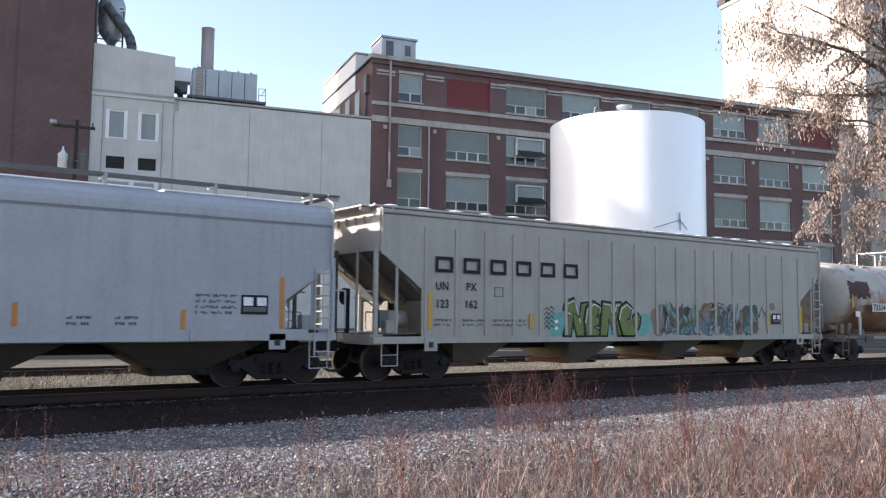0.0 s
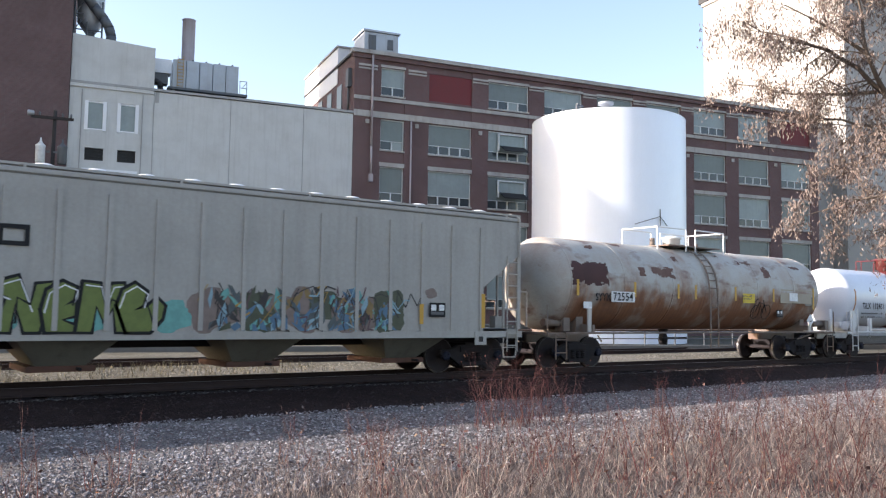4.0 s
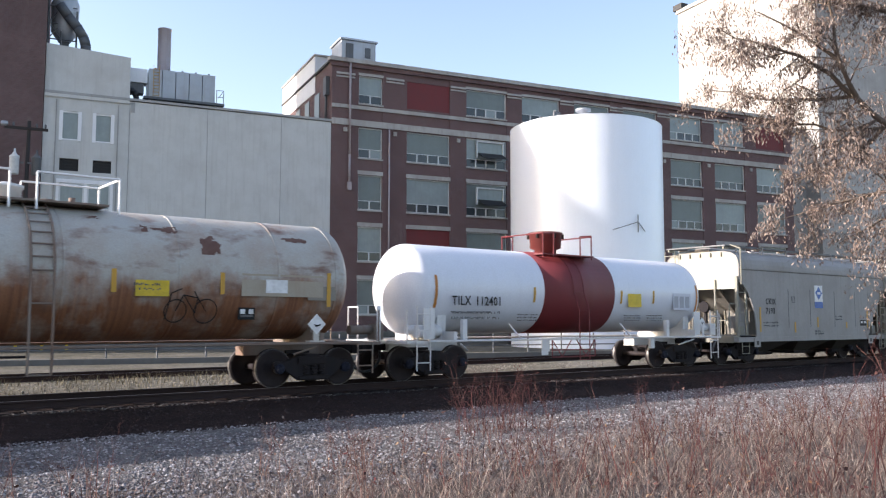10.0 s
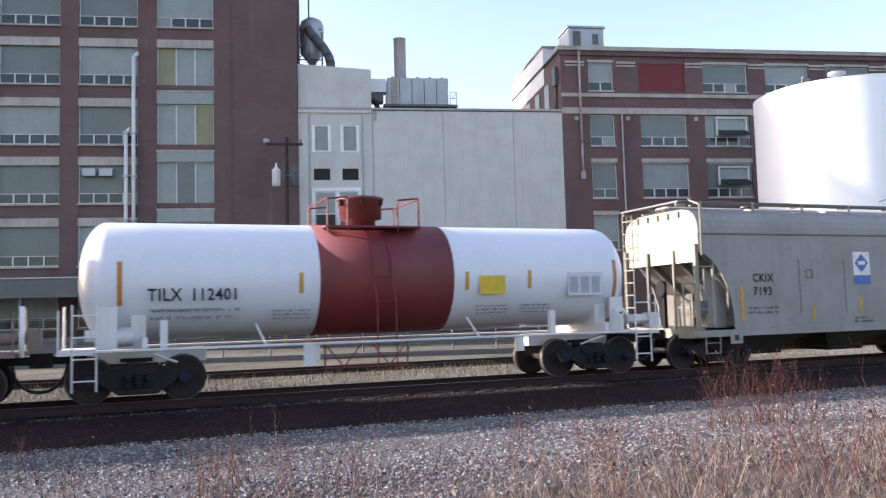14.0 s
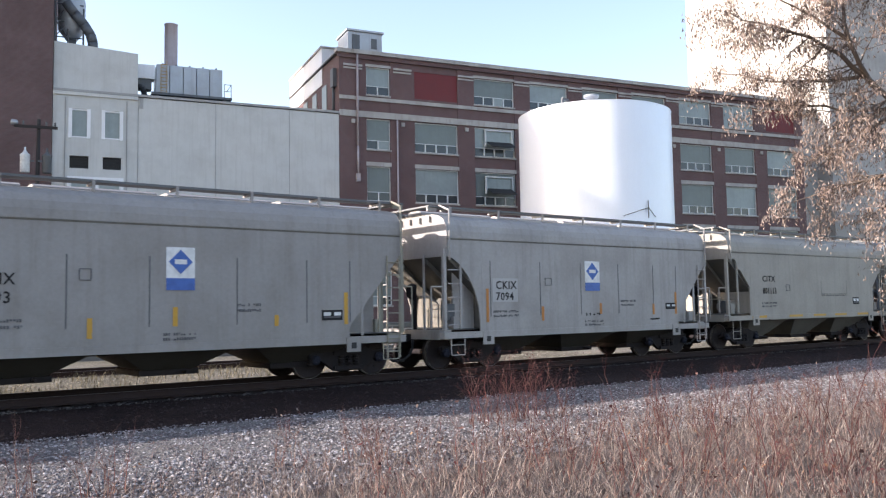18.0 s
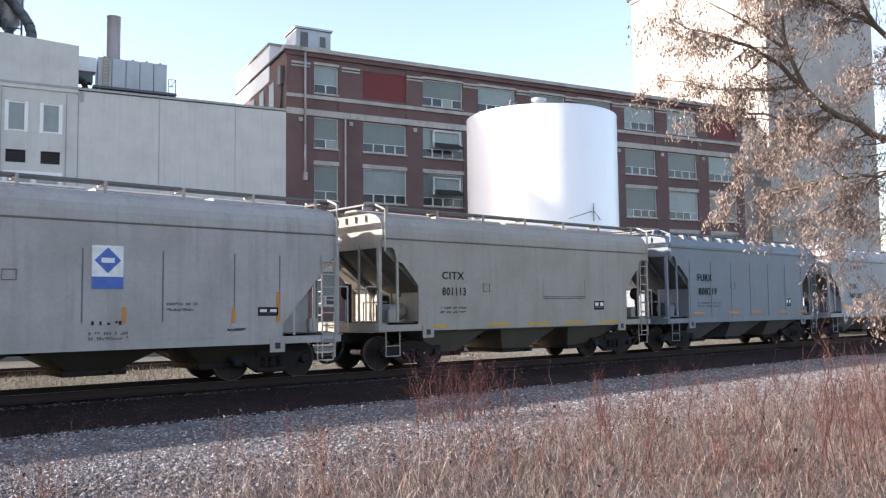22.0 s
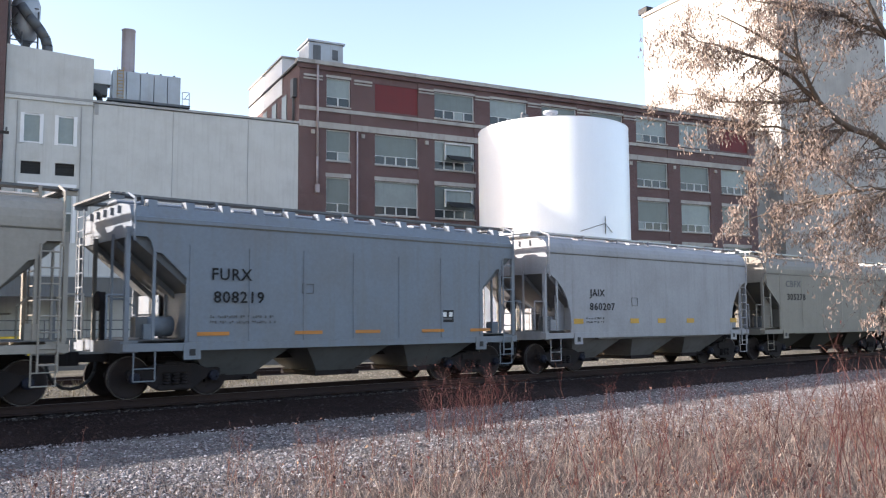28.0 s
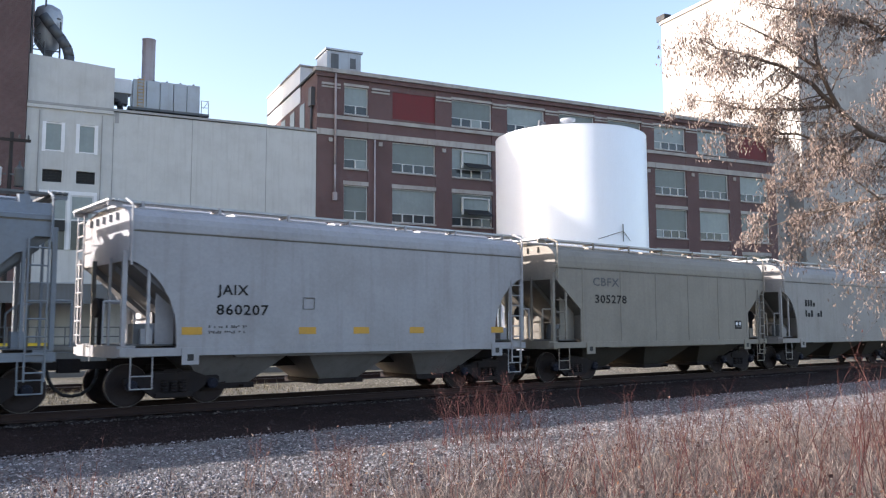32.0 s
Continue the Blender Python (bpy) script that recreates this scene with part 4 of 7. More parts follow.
def hopper(spec):
    """A covered hopper car. Lengths along the train are turned into the car's own."""
    s0, s1 = spec["coupler"]
    sc = (s0 + s1) / 2
    half = (s1 - s0) / 2
    xl, xr = spec["body"][0] - sc, spec["body"][1] - sc
    z1, z2, dx, zs = spec["z1"], spec["z2"], spec["dx"], spec["zs"]
    dxr = spec.get("dx_r", dx)
    paint, iron = spec["paint"], spec.get("iron", spec["paint"])
    car = empty("hopper_car", pose(sc, TRACK_Y, 0), spec["label"], "freight car", "cars of the freight train")
    CARS.append((car, sc))
    # body above the slopes
    half_sec = SECTIONS[spec["section"]]
    sec = [(-y, z) for y, z in half_sec] + [(y, z) for y, z in reversed(half_sec)]
    eave = half_sec[0][1]
    bm = bmesh.new()
    prism(bm, [(-1.6, z1)] + sec + [(1.6, z1)], xl, xr, "x")
    part("body", bm, paint, car)
    if spec.get("end_paint"):
        bm = bmesh.new()
        prism(bm, [(-1.56, z1 - 0.25)] + [(y * 0.975, z - 0.05) for y, z in sec] + [(1.56, z1 - 0.25)], xl - 0.012, xl - 0.004, "x")
        part("end_sheet", bm, spec["end_paint"], car, "sunlit cream end sheet")
    # slope sheets: the belly of the body, its colour darkened for underside shade
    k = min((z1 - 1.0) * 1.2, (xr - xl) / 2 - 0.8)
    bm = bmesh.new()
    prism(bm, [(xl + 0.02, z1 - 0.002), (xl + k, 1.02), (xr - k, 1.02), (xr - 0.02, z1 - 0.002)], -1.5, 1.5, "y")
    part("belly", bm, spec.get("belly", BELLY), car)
    # side sheets with their cut corners
    ca, cb = corner_curve(xl, z1, dx, z2, spec["corner"], 1), corner_curve(xr, z1, dxr, z2, spec.get("corner_r", spec["corner"]), -1)
    for y0, y1 in ((-1.6, -1.555), (1.555, 1.6)):
        bm = bmesh.new()
        prism(bm, ca + [(xl + dx, zs), (xr - dxr, zs)] + cb[::-1], y0, y1, "y")
        part("side_sheet", bm, paint, car)
    # sills
    for y0, y1 in ((-1.6, -1.42), (1.42, 1.6)):
        part("side_sill", boxes((xl - 0.12, xr + 0.12, y0 - (0.004 if y0 < 0 else 0), y1 + (0.004 if y0 > 0 else 0), zs - 0.17, zs - 0.002)), spec.get("sill", paint), car)
    part("centre_sill", boxes((-half + 0.85, half - 0.85, -0.18, 0.18, 0.74, 1.015)), TRUCK, car)
    # roof edge and side seams
    for y in (-1.625, 1.6):
        part("eave_strip", boxes((xl, xr, y, y + 0.025, eave - 0.05, eave + 0.02)), paint, car)
        # flat strip painting the eave's shadow line; on car_zero a blue-grey band
        gz, gh, gm = spec.get("groove", (0.06, 0.03, BELLY))
        part("eave_shade_band", boxes((xl + 0.02, xr - 0.02, *((-1.607, -1.602) if y < 0 else (1.602, 1.607)), eave - gz - gh, eave - gz)), gm, car)
    # ribs
    n = spec["ribs"]
    for i in range(n):
        x = xl + dx + 0.1 + (xr - xl - 2 * dx - 0.2) * i / (n - 1)
        d, rw = spec.get("rib_depth", 0.03), spec.get("rib_width", 0.035)
        part("rib", boxes((x - rw, x + rw, -1.6 - d, -1.597, zs + 0.02, spec.get("rib_top", eave) - 0.1)), paint, car)
        part("rib", boxes((x - rw, x + rw, 1.597, 1.6 + d, zs + 0.02, spec.get("rib_top", eave) - 0.1)), paint, car)
    # discharge bins
    bays = spec["bays"]
    span = (xr - dx) - (xl + dx)
    for i in range(bays):
        c = xl + dx + span * (i + 0.5) / bays
        w = span / bays / 2 * spec.get("bin_width", 0.84)
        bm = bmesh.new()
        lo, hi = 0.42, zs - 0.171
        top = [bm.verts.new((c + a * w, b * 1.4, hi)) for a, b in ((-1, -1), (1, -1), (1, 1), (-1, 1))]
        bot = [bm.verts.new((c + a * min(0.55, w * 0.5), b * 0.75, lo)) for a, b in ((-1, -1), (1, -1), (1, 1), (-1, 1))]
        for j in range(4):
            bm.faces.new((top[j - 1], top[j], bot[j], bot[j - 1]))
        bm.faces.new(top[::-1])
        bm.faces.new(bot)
        # every bin colour is darker than its body paint
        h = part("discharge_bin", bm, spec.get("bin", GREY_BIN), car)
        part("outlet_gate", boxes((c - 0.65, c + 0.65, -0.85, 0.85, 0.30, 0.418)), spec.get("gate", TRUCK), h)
        bm = bmesh.new()
        rod(bm, (c + 0.3, -1.1, 0.36), (c + 0.3, 1.1, 0.36), 0.035, 6)
        part("gate_shaft", bm, TRUCK, h)
    # ends
    for s, xe in ((-1, xl), (1, xr)):
        e, reach = half * s, dx if s < 0 else dxr
        part("end_sill", boxes((min(xe - s * 0.25, xe + s * 0.12), max(xe - s * 0.25, xe + s * 0.12), -1.41, 1.41, zs - 0.2, zs + 0.05)), iron, car)
        part("end_platform", boxes((min(xe, xe - s * reach), max(xe, xe - s * reach), -1.4, 1.4, zs + 0.052, zs + 0.075)), GALV_DARK, car)
        coupler(car, e, s)
        truck(car, spec["trucks"][0 if s < 0 else 1] - sc)
        xj = spec["trucks"][0 if s < 0 else 1] - sc - s * 0.15
        pad = part("jacking_pad", boxes((xj - 0.19, xj + 0.19, -1.63, -1.606, zs - 0.36, zs - 0.02)), paint, car)
        # dark plate on the pad's face, painting the shade inside its slot
        part("pad_slot_shade", boxes((xj - 0.07, xj + 0.07, -1.636, -1.631, zs - 0.28, zs - 0.14)), DARK, pad)
        for y in (-1.52, 1.52):
            bm = bmesh.new()
            box(bm, min(xe, xe + s * 0.09), max(xe, xe + s * 0.09), y - 0.05, y + 0.05, zs + 0.05, z1 + 0.2)
            part("corner_post", bm, iron, car)
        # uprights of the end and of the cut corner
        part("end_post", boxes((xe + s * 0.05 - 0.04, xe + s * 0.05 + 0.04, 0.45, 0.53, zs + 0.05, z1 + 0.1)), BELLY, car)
        part("end_post", boxes((xe + s * 0.05 - 0.025, xe + s * 0.05 + 0.025, -0.65, -0.6, zs + 0.05, z1 + 0.1)), iron, car)
        xu = xe - s * reach * 0.42
        zu = z1 - (z1 - z2) * (0.42 if spec["corner"] == "straight" else 0.12)
        if s > 0:
            ladder(car, (xe - 0.44, -1.63, zs - 0.55), (xe - 0.44, -1.63, z1 - 0.05), 0.36, "x", 8, iron, "side_ladder")
        part("corner_upright", boxes((xu - 0.03, xu + 0.03, -1.59, -1.54, zs + 0.076, zu + 0.05)), iron, car)
        part("brake_box", boxes((xe - s * 0.5 - 0.12, xe - s * 0.5 + 0.12, -1.35, -1.1, zs + 0.08, zs + 0.4)), iron, car)
        grab(car, [(xe - s * 0.04, -1.66, z1 - 0.1), (xe - s * 0.04, -1.66, 4.2), (xe - s * 0.04, -1.25, 4.36)], iron, "corner_rail", 0.028)
        ladder(car, (xe + s * 0.14, 1.05, zs + 0.1), (xe + s * 0.14, 1.05, 4.25), 0.46, "y", 9, iron)
        # stirrup under the corner
        grab(car, [(xe + (0.1 if s < 0 else -0.55), -1.6, zs - 0.15), (xe + (0.1 if s < 0 else -0.55), -1.6, 0.42), (xe + (0.55 if s < 0 else -0.1), -1.6, 0.42), (xe + (0.55 if s < 0 else -0.1), -1.6, zs - 0.15)], iron, "stirrup", 0.015)
        # rail round the platform
        grab(car, [(xe + s * 0.1, -1.5, 2.2), (xe + s * 0.42, -1.45, 2.2), (xe + s * 0.42, -1.45, zs + 0.1)], iron, "hand_rail", 0.022)
        # crossover walkway at the roof's end, with its hangers
        xa, xb = sorted((xe + s * 0.02, xe + s * 0.34))
        wz = spec.get("walk_z", 4.30)
        cross = part("end_walkway", boxes(*[(xa + 0.11 * q, xa + 0.11 * q + 0.085, -1.28, 1.28, wz, wz + 0.045) for q in range(3)]), spec.get("walk_paint", GALV_DARK), car)
        for y in (-1.22, 1.17):
            part("hanger", boxes((xa + 0.01, xb - 0.01, y, y + 0.05, wz - 0.1, wz - 0.003)), iron, cross)
        for y in (-0.9, -0.45, 0.0, 0.45, 0.9):
            part("end_bracket", boxes((min(xe, xe + s * 0.07), max(xe, xe + s * 0.07), y - 0.025, y + 0.025, wz - 0.36, wz - 0.2)), iron, car)
        # slope stiffeners in the belly's shade colour, and the bolster web that closes the cut corner's foot
        xw = xe - s * (reach + 0.12)
        zw = z1 - (z1 - 1.02) * (reach + 0.12) / k
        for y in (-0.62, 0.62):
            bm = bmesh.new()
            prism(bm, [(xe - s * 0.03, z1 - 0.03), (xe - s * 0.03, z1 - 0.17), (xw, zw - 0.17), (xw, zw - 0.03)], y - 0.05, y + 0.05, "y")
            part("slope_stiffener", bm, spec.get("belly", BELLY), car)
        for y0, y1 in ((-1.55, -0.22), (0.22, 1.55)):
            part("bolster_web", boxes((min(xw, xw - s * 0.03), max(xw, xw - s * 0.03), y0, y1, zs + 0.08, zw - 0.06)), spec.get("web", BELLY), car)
        part("bolster_flange", boxes((xw - 0.06, xw + 0.06, -0.25, -0.215, zs + 0.08, zw - 0.06)), iron, car)
        if spec.get("inner_plate"):
            f = spec["inner_plate"]
            bm = bmesh.new()
            prism(bm, [(xe - s * (reach * d), z) for d, z in ((f, zs + 0.08), (1.06, zs + 0.08), (1.06, z1 - (z1 - 1.02) * reach * 1.06 / k - 0.05), (f, z1 - (z1 - 1.02) * reach * f / k - 0.05))], -1.24, -1.21, "y")
            part("inner_plate", bm, paint, car)
        # pipes of the brake gear that rise from the platform
        grab(car, [(xe - s * 0.55, -0.45, zs + 0.08), (xe - s * 0.55, -0.45, zs + 0.75), (xe - s * 0.3, -0.3, zs + 0.95), (xe - s * 0.05, -0.3, zs + 0.95)], iron, "brake_pipe", 0.022)
        grab(car, [(xe - s * 0.75, 0.3, zs + 0.08), (xe - s * 0.75, 0.3, zs + 0.6), (xe - s * 0.75, -0.8, zs + 0.6)], iron, "brake_pipe", 0.02)
        if spec.get("corner_ladder") and s < 0:
            for q in range(5):
                zq = zs + 0.18 + q * 0.36
                if zq < zu:
                    grab(car, [(xe + 0.04, -1.57, zq), (xu, -1.57, zq)], iron, "corner_rung", 0.016)
        grab(car, [(xe + (0.1 if s < 0 else -0.55), -1.6, 0.68), (xe + (0.55 if s < 0 else -0.1), -1.6, 0.68)], iron, "stirrup", 0.013)
    # brake gear on one end
    xe = xl
    part("brake_stand", boxes((xe - 0.16, xe - 0.06, -0.3, -0.2, zs + 0.06, 2.3)), TRUCK, car)
    bm = bmesh.new()
    lathe(bm, [(xe - 0.24, 0.2), (xe - 0.20, 0.22), (xe - 0.17, 0.2)], 16, "x", (0, -0.25, 2.1))
    part("brake_wheel", bm, TRUCK, car)
    bm = bmesh.new()
    rod(bm, (xe + 0.5, -0.9, 1.55), (xe + 1.15, -0.9, 1.55), 0.22, 14)
    part("air_reservoir", bm, iron, car)
    part("brake_valve", boxes((xe + 0.25, xe + 0.5, -1.25, -0.95, 1.32, 1.75)), GALV_DARK, car)
    # roof: hatches and walkway
    zr = half_sec[-1][1]
    if spec.get("hatch", "trough") == "trough":
        for i in range(4):
            c = xl + (xr - xl) * (i + 0.5) / 4
            w = (xr - xl) / 8 - 0.12
            bm = bmesh.new()
            prism(bm, [(-0.32, zr - 0.06), (-0.32, zr + 0.08), (-0.2, zr + 0.13), (0.2, zr + 0.13), (0.32, zr + 0.08), (0.32, zr - 0.06)], c - w, c + w, "x")
            part("roof_hatch", bm, paint, car)
    else:
        # lids coloured white and spaced to give the sun glints along the roof
        for i in range(spec["hatch"]):
            c = xl + 0.8 + (xr - xl - 1.6) * i / (spec["hatch"] - 1)
            bm = bmesh.new()
            lathe(bm, [(4.22, 0.3), (4.36, 0.3), (4.37, 0.33), (4.45, 0.15), (4.46, 0.04)], 14, "z", (c, -0.75, 0))
            part("roof_hatch", bm, WHITE_INK, car)
    wy, wz = spec.get("walk_y", -1.05), spec.get("walk_z", 4.30)
    if wy is not None:
        for yy in (wy, -wy):
            bm = bmesh.new()
            for k in range(3):
                box(bm, xl - 0.12, xr + 0.12, yy - 0.2 + k * 0.14, yy - 0.2 + k * 0.14 + 0.1, wz, wz + 0.05)
            rb = part("running_board", bm, spec.get("walk_paint", GALV_DARK), car, "narrow dark steel roof walkway")
            nsup = 7
            for i in range(nsup):
                x = xl + 0.4 + (xr - xl - 0.8) * i / (nsup - 1)
                part("walkway_bracket", boxes((x - 0.03, x + 0.03, yy - 0.23, yy - 0.19, wz - 0.22, wz + 0.04), (x - 0.03, x + 0.03, yy - 0.19, yy + 0.22, wz - 0.05, wz - 0.002)), paint, rb)
    if spec.get("gussets"):
        g = spec["gussets"]
        for i in range(g):
            x = xl + 0.5 + (xr - xl - 1.0) * i / (g - 1)
            bm = bmesh.new()
            prism(bm, [(-1.47, 4.02), (-1.40, 4.24), (-1.2, 4.26), (-1.1, 4.1)], x - 0.1, x + 0.1, "x")
            part("roof_gusset", bm, paint, car)
    return car, sc


def car_paint(name, colour, amount=0.45, spots=None):
    m = weathered(name, colour, (0.17, 0.15, 0.13), amount, 0.55, 0.0, True, 14.0, spots, 0.05)
    m.node_tree.nodes["Principled BSDF"].inputs["Specular IOR Level"].default_value = 0.2
    return m


P_WHITE = car_paint("paint_pale_blue", (0.37, 0.385, 0.415), 0.22)
P_UNPX = car_paint("paint_putty", (0.38, 0.365, 0.335), 0.25)
P_CK = car_paint("paint_grey_buff", (0.31, 0.297, 0.287), 0.4)
P_CK2 = car_paint("paint_grey_dusty", (0.37, 0.355, 0.342), 0.42)
P_CI = car_paint("paint_grey_warm", (0.34, 0.316, 0.278), 0.35)
P_FU = car_paint("paint_slate_blue", (0.19, 0.223, 0.262), 0.35)
P_JA = car_paint("paint_lilac_grey", (0.345, 0.35, 0.37), 0.3)
P_CB = car_paint("paint_khaki_grey", (0.255, 0.234, 0.2), 0.4)


def car_zero():
    car, sc = hopper(dict(coupler=(-6.2, 9.92), body=(-5.4, 9.2), trucks=(-4.2, 8.0), z1=2.75, z2=1.95, dx=1.15, zs=1.22, corner="straight", section="high", ribs=2, rib_depth=0.01, bays=3, paint=P_WHITE, groove=(0.0, 0.11, weathered("blue_band", (0.2, 0.215, 0.245), (0.12, 0.12, 0.12), 0.3)), walk_y=-1.0, walk_z=4.42, label="pale blue-grey covered hopper car with smooth sides"))
    for s, z0, z1 in ((7.9, 1.3, 2.45), (2.55, 1.35, 1.8), (5.7, 1.3, 1.7)):
        decal("reflector_stripe", car, s - sc, s - sc + 0.1, z0, z1, ORANGE, "orange reflective stripe")
    consolidated_plate(car, 7.0 - sc, 1.62)
    small_print(car, 6.0 - sc, 6.9 - sc, 1.98, 4, seed=3)
    for s, w in ((4.4, 0.5), (3.5, 0.5)):
        small_print(car, s - sc, s + w - sc, 1.5, 2, seed=5)
    part("jacking_plate", boxes((5.9 - sc, 8.6 - sc, -1.63, -1.605, 1.06, 1.3)), P_WHITE, car)


car_zero()


def ribbon(bm, pts, w, y):
    """A flat brush stroke of width w through points (x, z), in one piece."""
    pts = [Vector(p) for p in pts]
    rows = []
    for i, p in enumerate(pts):
        a = (p - pts[i - 1]).normalized() if i else None
        b = (pts[i + 1] - p).normalized() if i < len(pts) - 1 else None
        d = (a if b is None else b if a is None else a + b)
        if d.length < 0.35:
            d = Vector((a.y, -a.x)) * 0.6 + a * 0.2
        d.normalize()
        n = Vector((-d.y, d.x)) * w / 2
        q = p - d * w * 0.3 if a is None else p + d * w * 0.3 if b is None else p
        rows.append((bm.verts.new((q.x + n.x, y, q.y + n.y)), bm.verts.new((q.x - n.x, y, q.y - n.y))))
    for (a, b), (c_, d_) in zip(rows, rows[1:]):
        bm.faces.new((a, b, d_, c_))


def cloud(bm, x0, x1, z0, z1, y, seed):
    """A soft-edged patch of spray: a wobbling outline."""
    rnd = random.Random(seed)
    ring = []
    for i in range(36):
        t = 2 * math.pi * i / 36
        k = 1 + 0.12 * math.sin(4 * t + seed) + rnd.uniform(-0.06, 0.06)
        ring.append(bm.verts.new(((x0 + x1) / 2 + (x1 - x0) / 2 * max(-1.05, min(1.05, 1.06 * k * math.cos(t))), y, (z0 + z1) / 2 + (z1 - z0) / 2 * max(-1.05, min(1.05, 1.06 * k * math.sin(t))))))
    bm.faces.new(ring)


def filled(bm, pts, y):
    bm.faces.new([bm.verts.new((x, y, z)) for x, z in pts])


def bold_piece(car, x0, z0, w, h):
    """Spray paint: four fat interlocking lime forms with black edges and white gleams over teal patches. Abstract shapes only."""
    def at(p):
        return (x0 + w * p[0], z0 + h * p[1])
    bm = bmesh.new()
    cloud(bm, x0 - w * 0.17, x0 + w * 0.14, z0 - 0.02, z0 + h * 0.66, -1.606, 4)
    g = part("graffiti", bm, G_TEAL, car, "lime green spray-painted graffiti with black edges")
    for k, (a, b, c_) in enumerate(((0.9, 1.16, 0.62), (0.4, 0.62, 0.4))):
        bm = bmesh.new()
        cloud(bm, x0 + w * a, x0 + w * b, z0 - 0.02, z0 + h * c_, -1.607 - 0.001 * k, 9 + k)
        part("spray_cloud", bm, G_TEAL, g)
    forms = (((0.03, 0.0), (0.09, 0.63), (0.025, 0.72), (0.05, 0.9), (0.14, 1.0), (0.21, 0.42), (0.24, 0.86), (0.32, 0.9), (0.26, 0.0), (0.185, 0.0), (0.13, 0.52), (0.105, 0.0)),
             ((0.30, 0.0), (0.275, 0.4), (0.30, 0.76), (0.38, 0.92), (0.455, 0.82), (0.44, 0.6), (0.39, 0.48), (0.46, 0.56), (0.45, 0.3), (0.38, 0.22), (0.46, 0.1), (0.47, 0.0)),
             ((0.47, 0.0), (0.50, 0.93), (0.59, 0.9), (0.62, 0.52), (0.665, 0.9), (0.73, 0.92), (0.78, 0.0), (0.70, 0.0), (0.675, 0.48), (0.625, 0.18), (0.575, 0.5), (0.55, 0.0)),
             ((0.76, 0.0), (0.70, 0.5), (0.73, 0.8), (0.80, 0.93), (0.87, 0.78), (0.85, 0.52), (0.79, 0.4), (0.88, 0.48), (0.94, 0.65), (0.985, 0.5), (0.97, 0.26), (0.90, 0.0)))
    for k, form in enumerate(forms):
        line = [at(p) for p in form]
        bm = bmesh.new()
        ribbon(bm, line + line[:2], 0.15, -1.614 - 0.003 * k)
        part("spray_stroke", bm, BLACK_INK, g)
        bm = bmesh.new()
        filled(bm, line, -1.6155 - 0.003 * k)
        part("spray_fill", bm, G_LIME, g)
        bm = bmesh.new()
        ribbon(bm, [at((a + 0.012, b - 0.05)) for a, b in form[1:6]], 0.028, -1.6165 - 0.003 * k)
        part("spray_stroke", bm, WHITE_INK, g)
        bm = bmesh.new()
        ribbon(bm, [at((form[-2][0] * 0.5 + form[4][0] * 0.5, 0.16)), at((form[4][0], 0.62)), at((form[5][0], 0.5))], 0.045, -1.617 - 0.003 * k)
        part("spray_stroke", bm, BLACK_INK, g)
    for k, z in enumerate((0.25, 0.55)):
        bm = bmesh.new()
        cloud(bm, *(x0 - w * 0.08, x0 - w * 0.04), z0 + h * z * 0.6, z0 + h * (z * 0.6 + 0.09), -1.612, 3 + k)
        part("spray_dot", bm, WHITE_INK, g)


def tangled_piece(car, x0, x1, z0, z1, seed):
    """Spray paint: hazy brown ground under many sharp slivers of blue, teal and grey, cut by dark lines."""
    rnd = random.Random(seed)
    w, h = x1 - x0, z1 - z0
    g = None
    for k in range(9):
        bm = bmesh.new()
        c = x0 + w * (k + 0.5) / 9
        cloud(bm, c - w * 0.085, c + w * 0.085, z0 + (rnd.uniform(0.0, 0.4) if k % 2 else -0.03), z1 + rnd.uniform(-0.2, 0.1), -1.6045 - 0.0006 * k, seed + k)
        if g is None:
            g = part("graffiti", bm, G_TAN, car, "tangled blue and brown spray-painted graffiti")
        else:
            part("spray_cloud", bm, rnd.choice((G_TAN, G_TAN, G_STEEL, G_OLIVE)), g)
    for k in range(120):
        c, z = x0 + w * rnd.uniform(0.06, 0.97), z0 + h * rnd.betavariate(1.5, 1.9)
        a, l, b = rnd.uniform(0.5, 2.6), rnd.uniform(0.14, 0.36), rnd.uniform(0.05, 0.14)
        d, n = Vector((math.cos(a), math.sin(a))), Vector((-math.sin(a), math.cos(a)))
        o = Vector((c, z))
        pts = [o - d * l, o - d * l * 0.3 + n * b, o + d * l * rnd.uniform(0.6, 1), o + d * l * 0.2 - n * b * rnd.uniform(0.3, 1)]
        pts = [(p.x, min(max(p.y, z0), z1 + 0.04)) for p in pts]
        bm = bmesh.new()
        filled(bm, pts, -1.6105 - 0.0001 * k)
        part("spray_fill", bm, rnd.choice((G_BLUE, G_BLUE, G_BLUE, G_STEEL, G_SKY, G_TEAL, G_OLIVE, G_STEEL, G_SOOT, G_OCHRE)), g)
    for k in range(46):
        c, z = x0 + w * rnd.uniform(0.0, 0.98), z0 + h * rnd.uniform(0.15, 0.95)
        pts = [(c, z)]
        for _ in range(rnd.choice((2, 3, 3))):
            c, z = c + rnd.uniform(-0.16, 0.24), min(max(z + rnd.uniform(-0.4, 0.4), z0), z1 + 0.06)
            pts.append((c, z))
        bm = bmesh.new()
        ribbon(bm, pts, rnd.uniform(0.018, 0.045), -1.624 - 0.0002 * k)
        part("spray_stroke", bm, rnd.choice((G_SOOT, G_SOOT, G_SOOT, G_MAROON, G_SKY, G_ORANGE)), g)


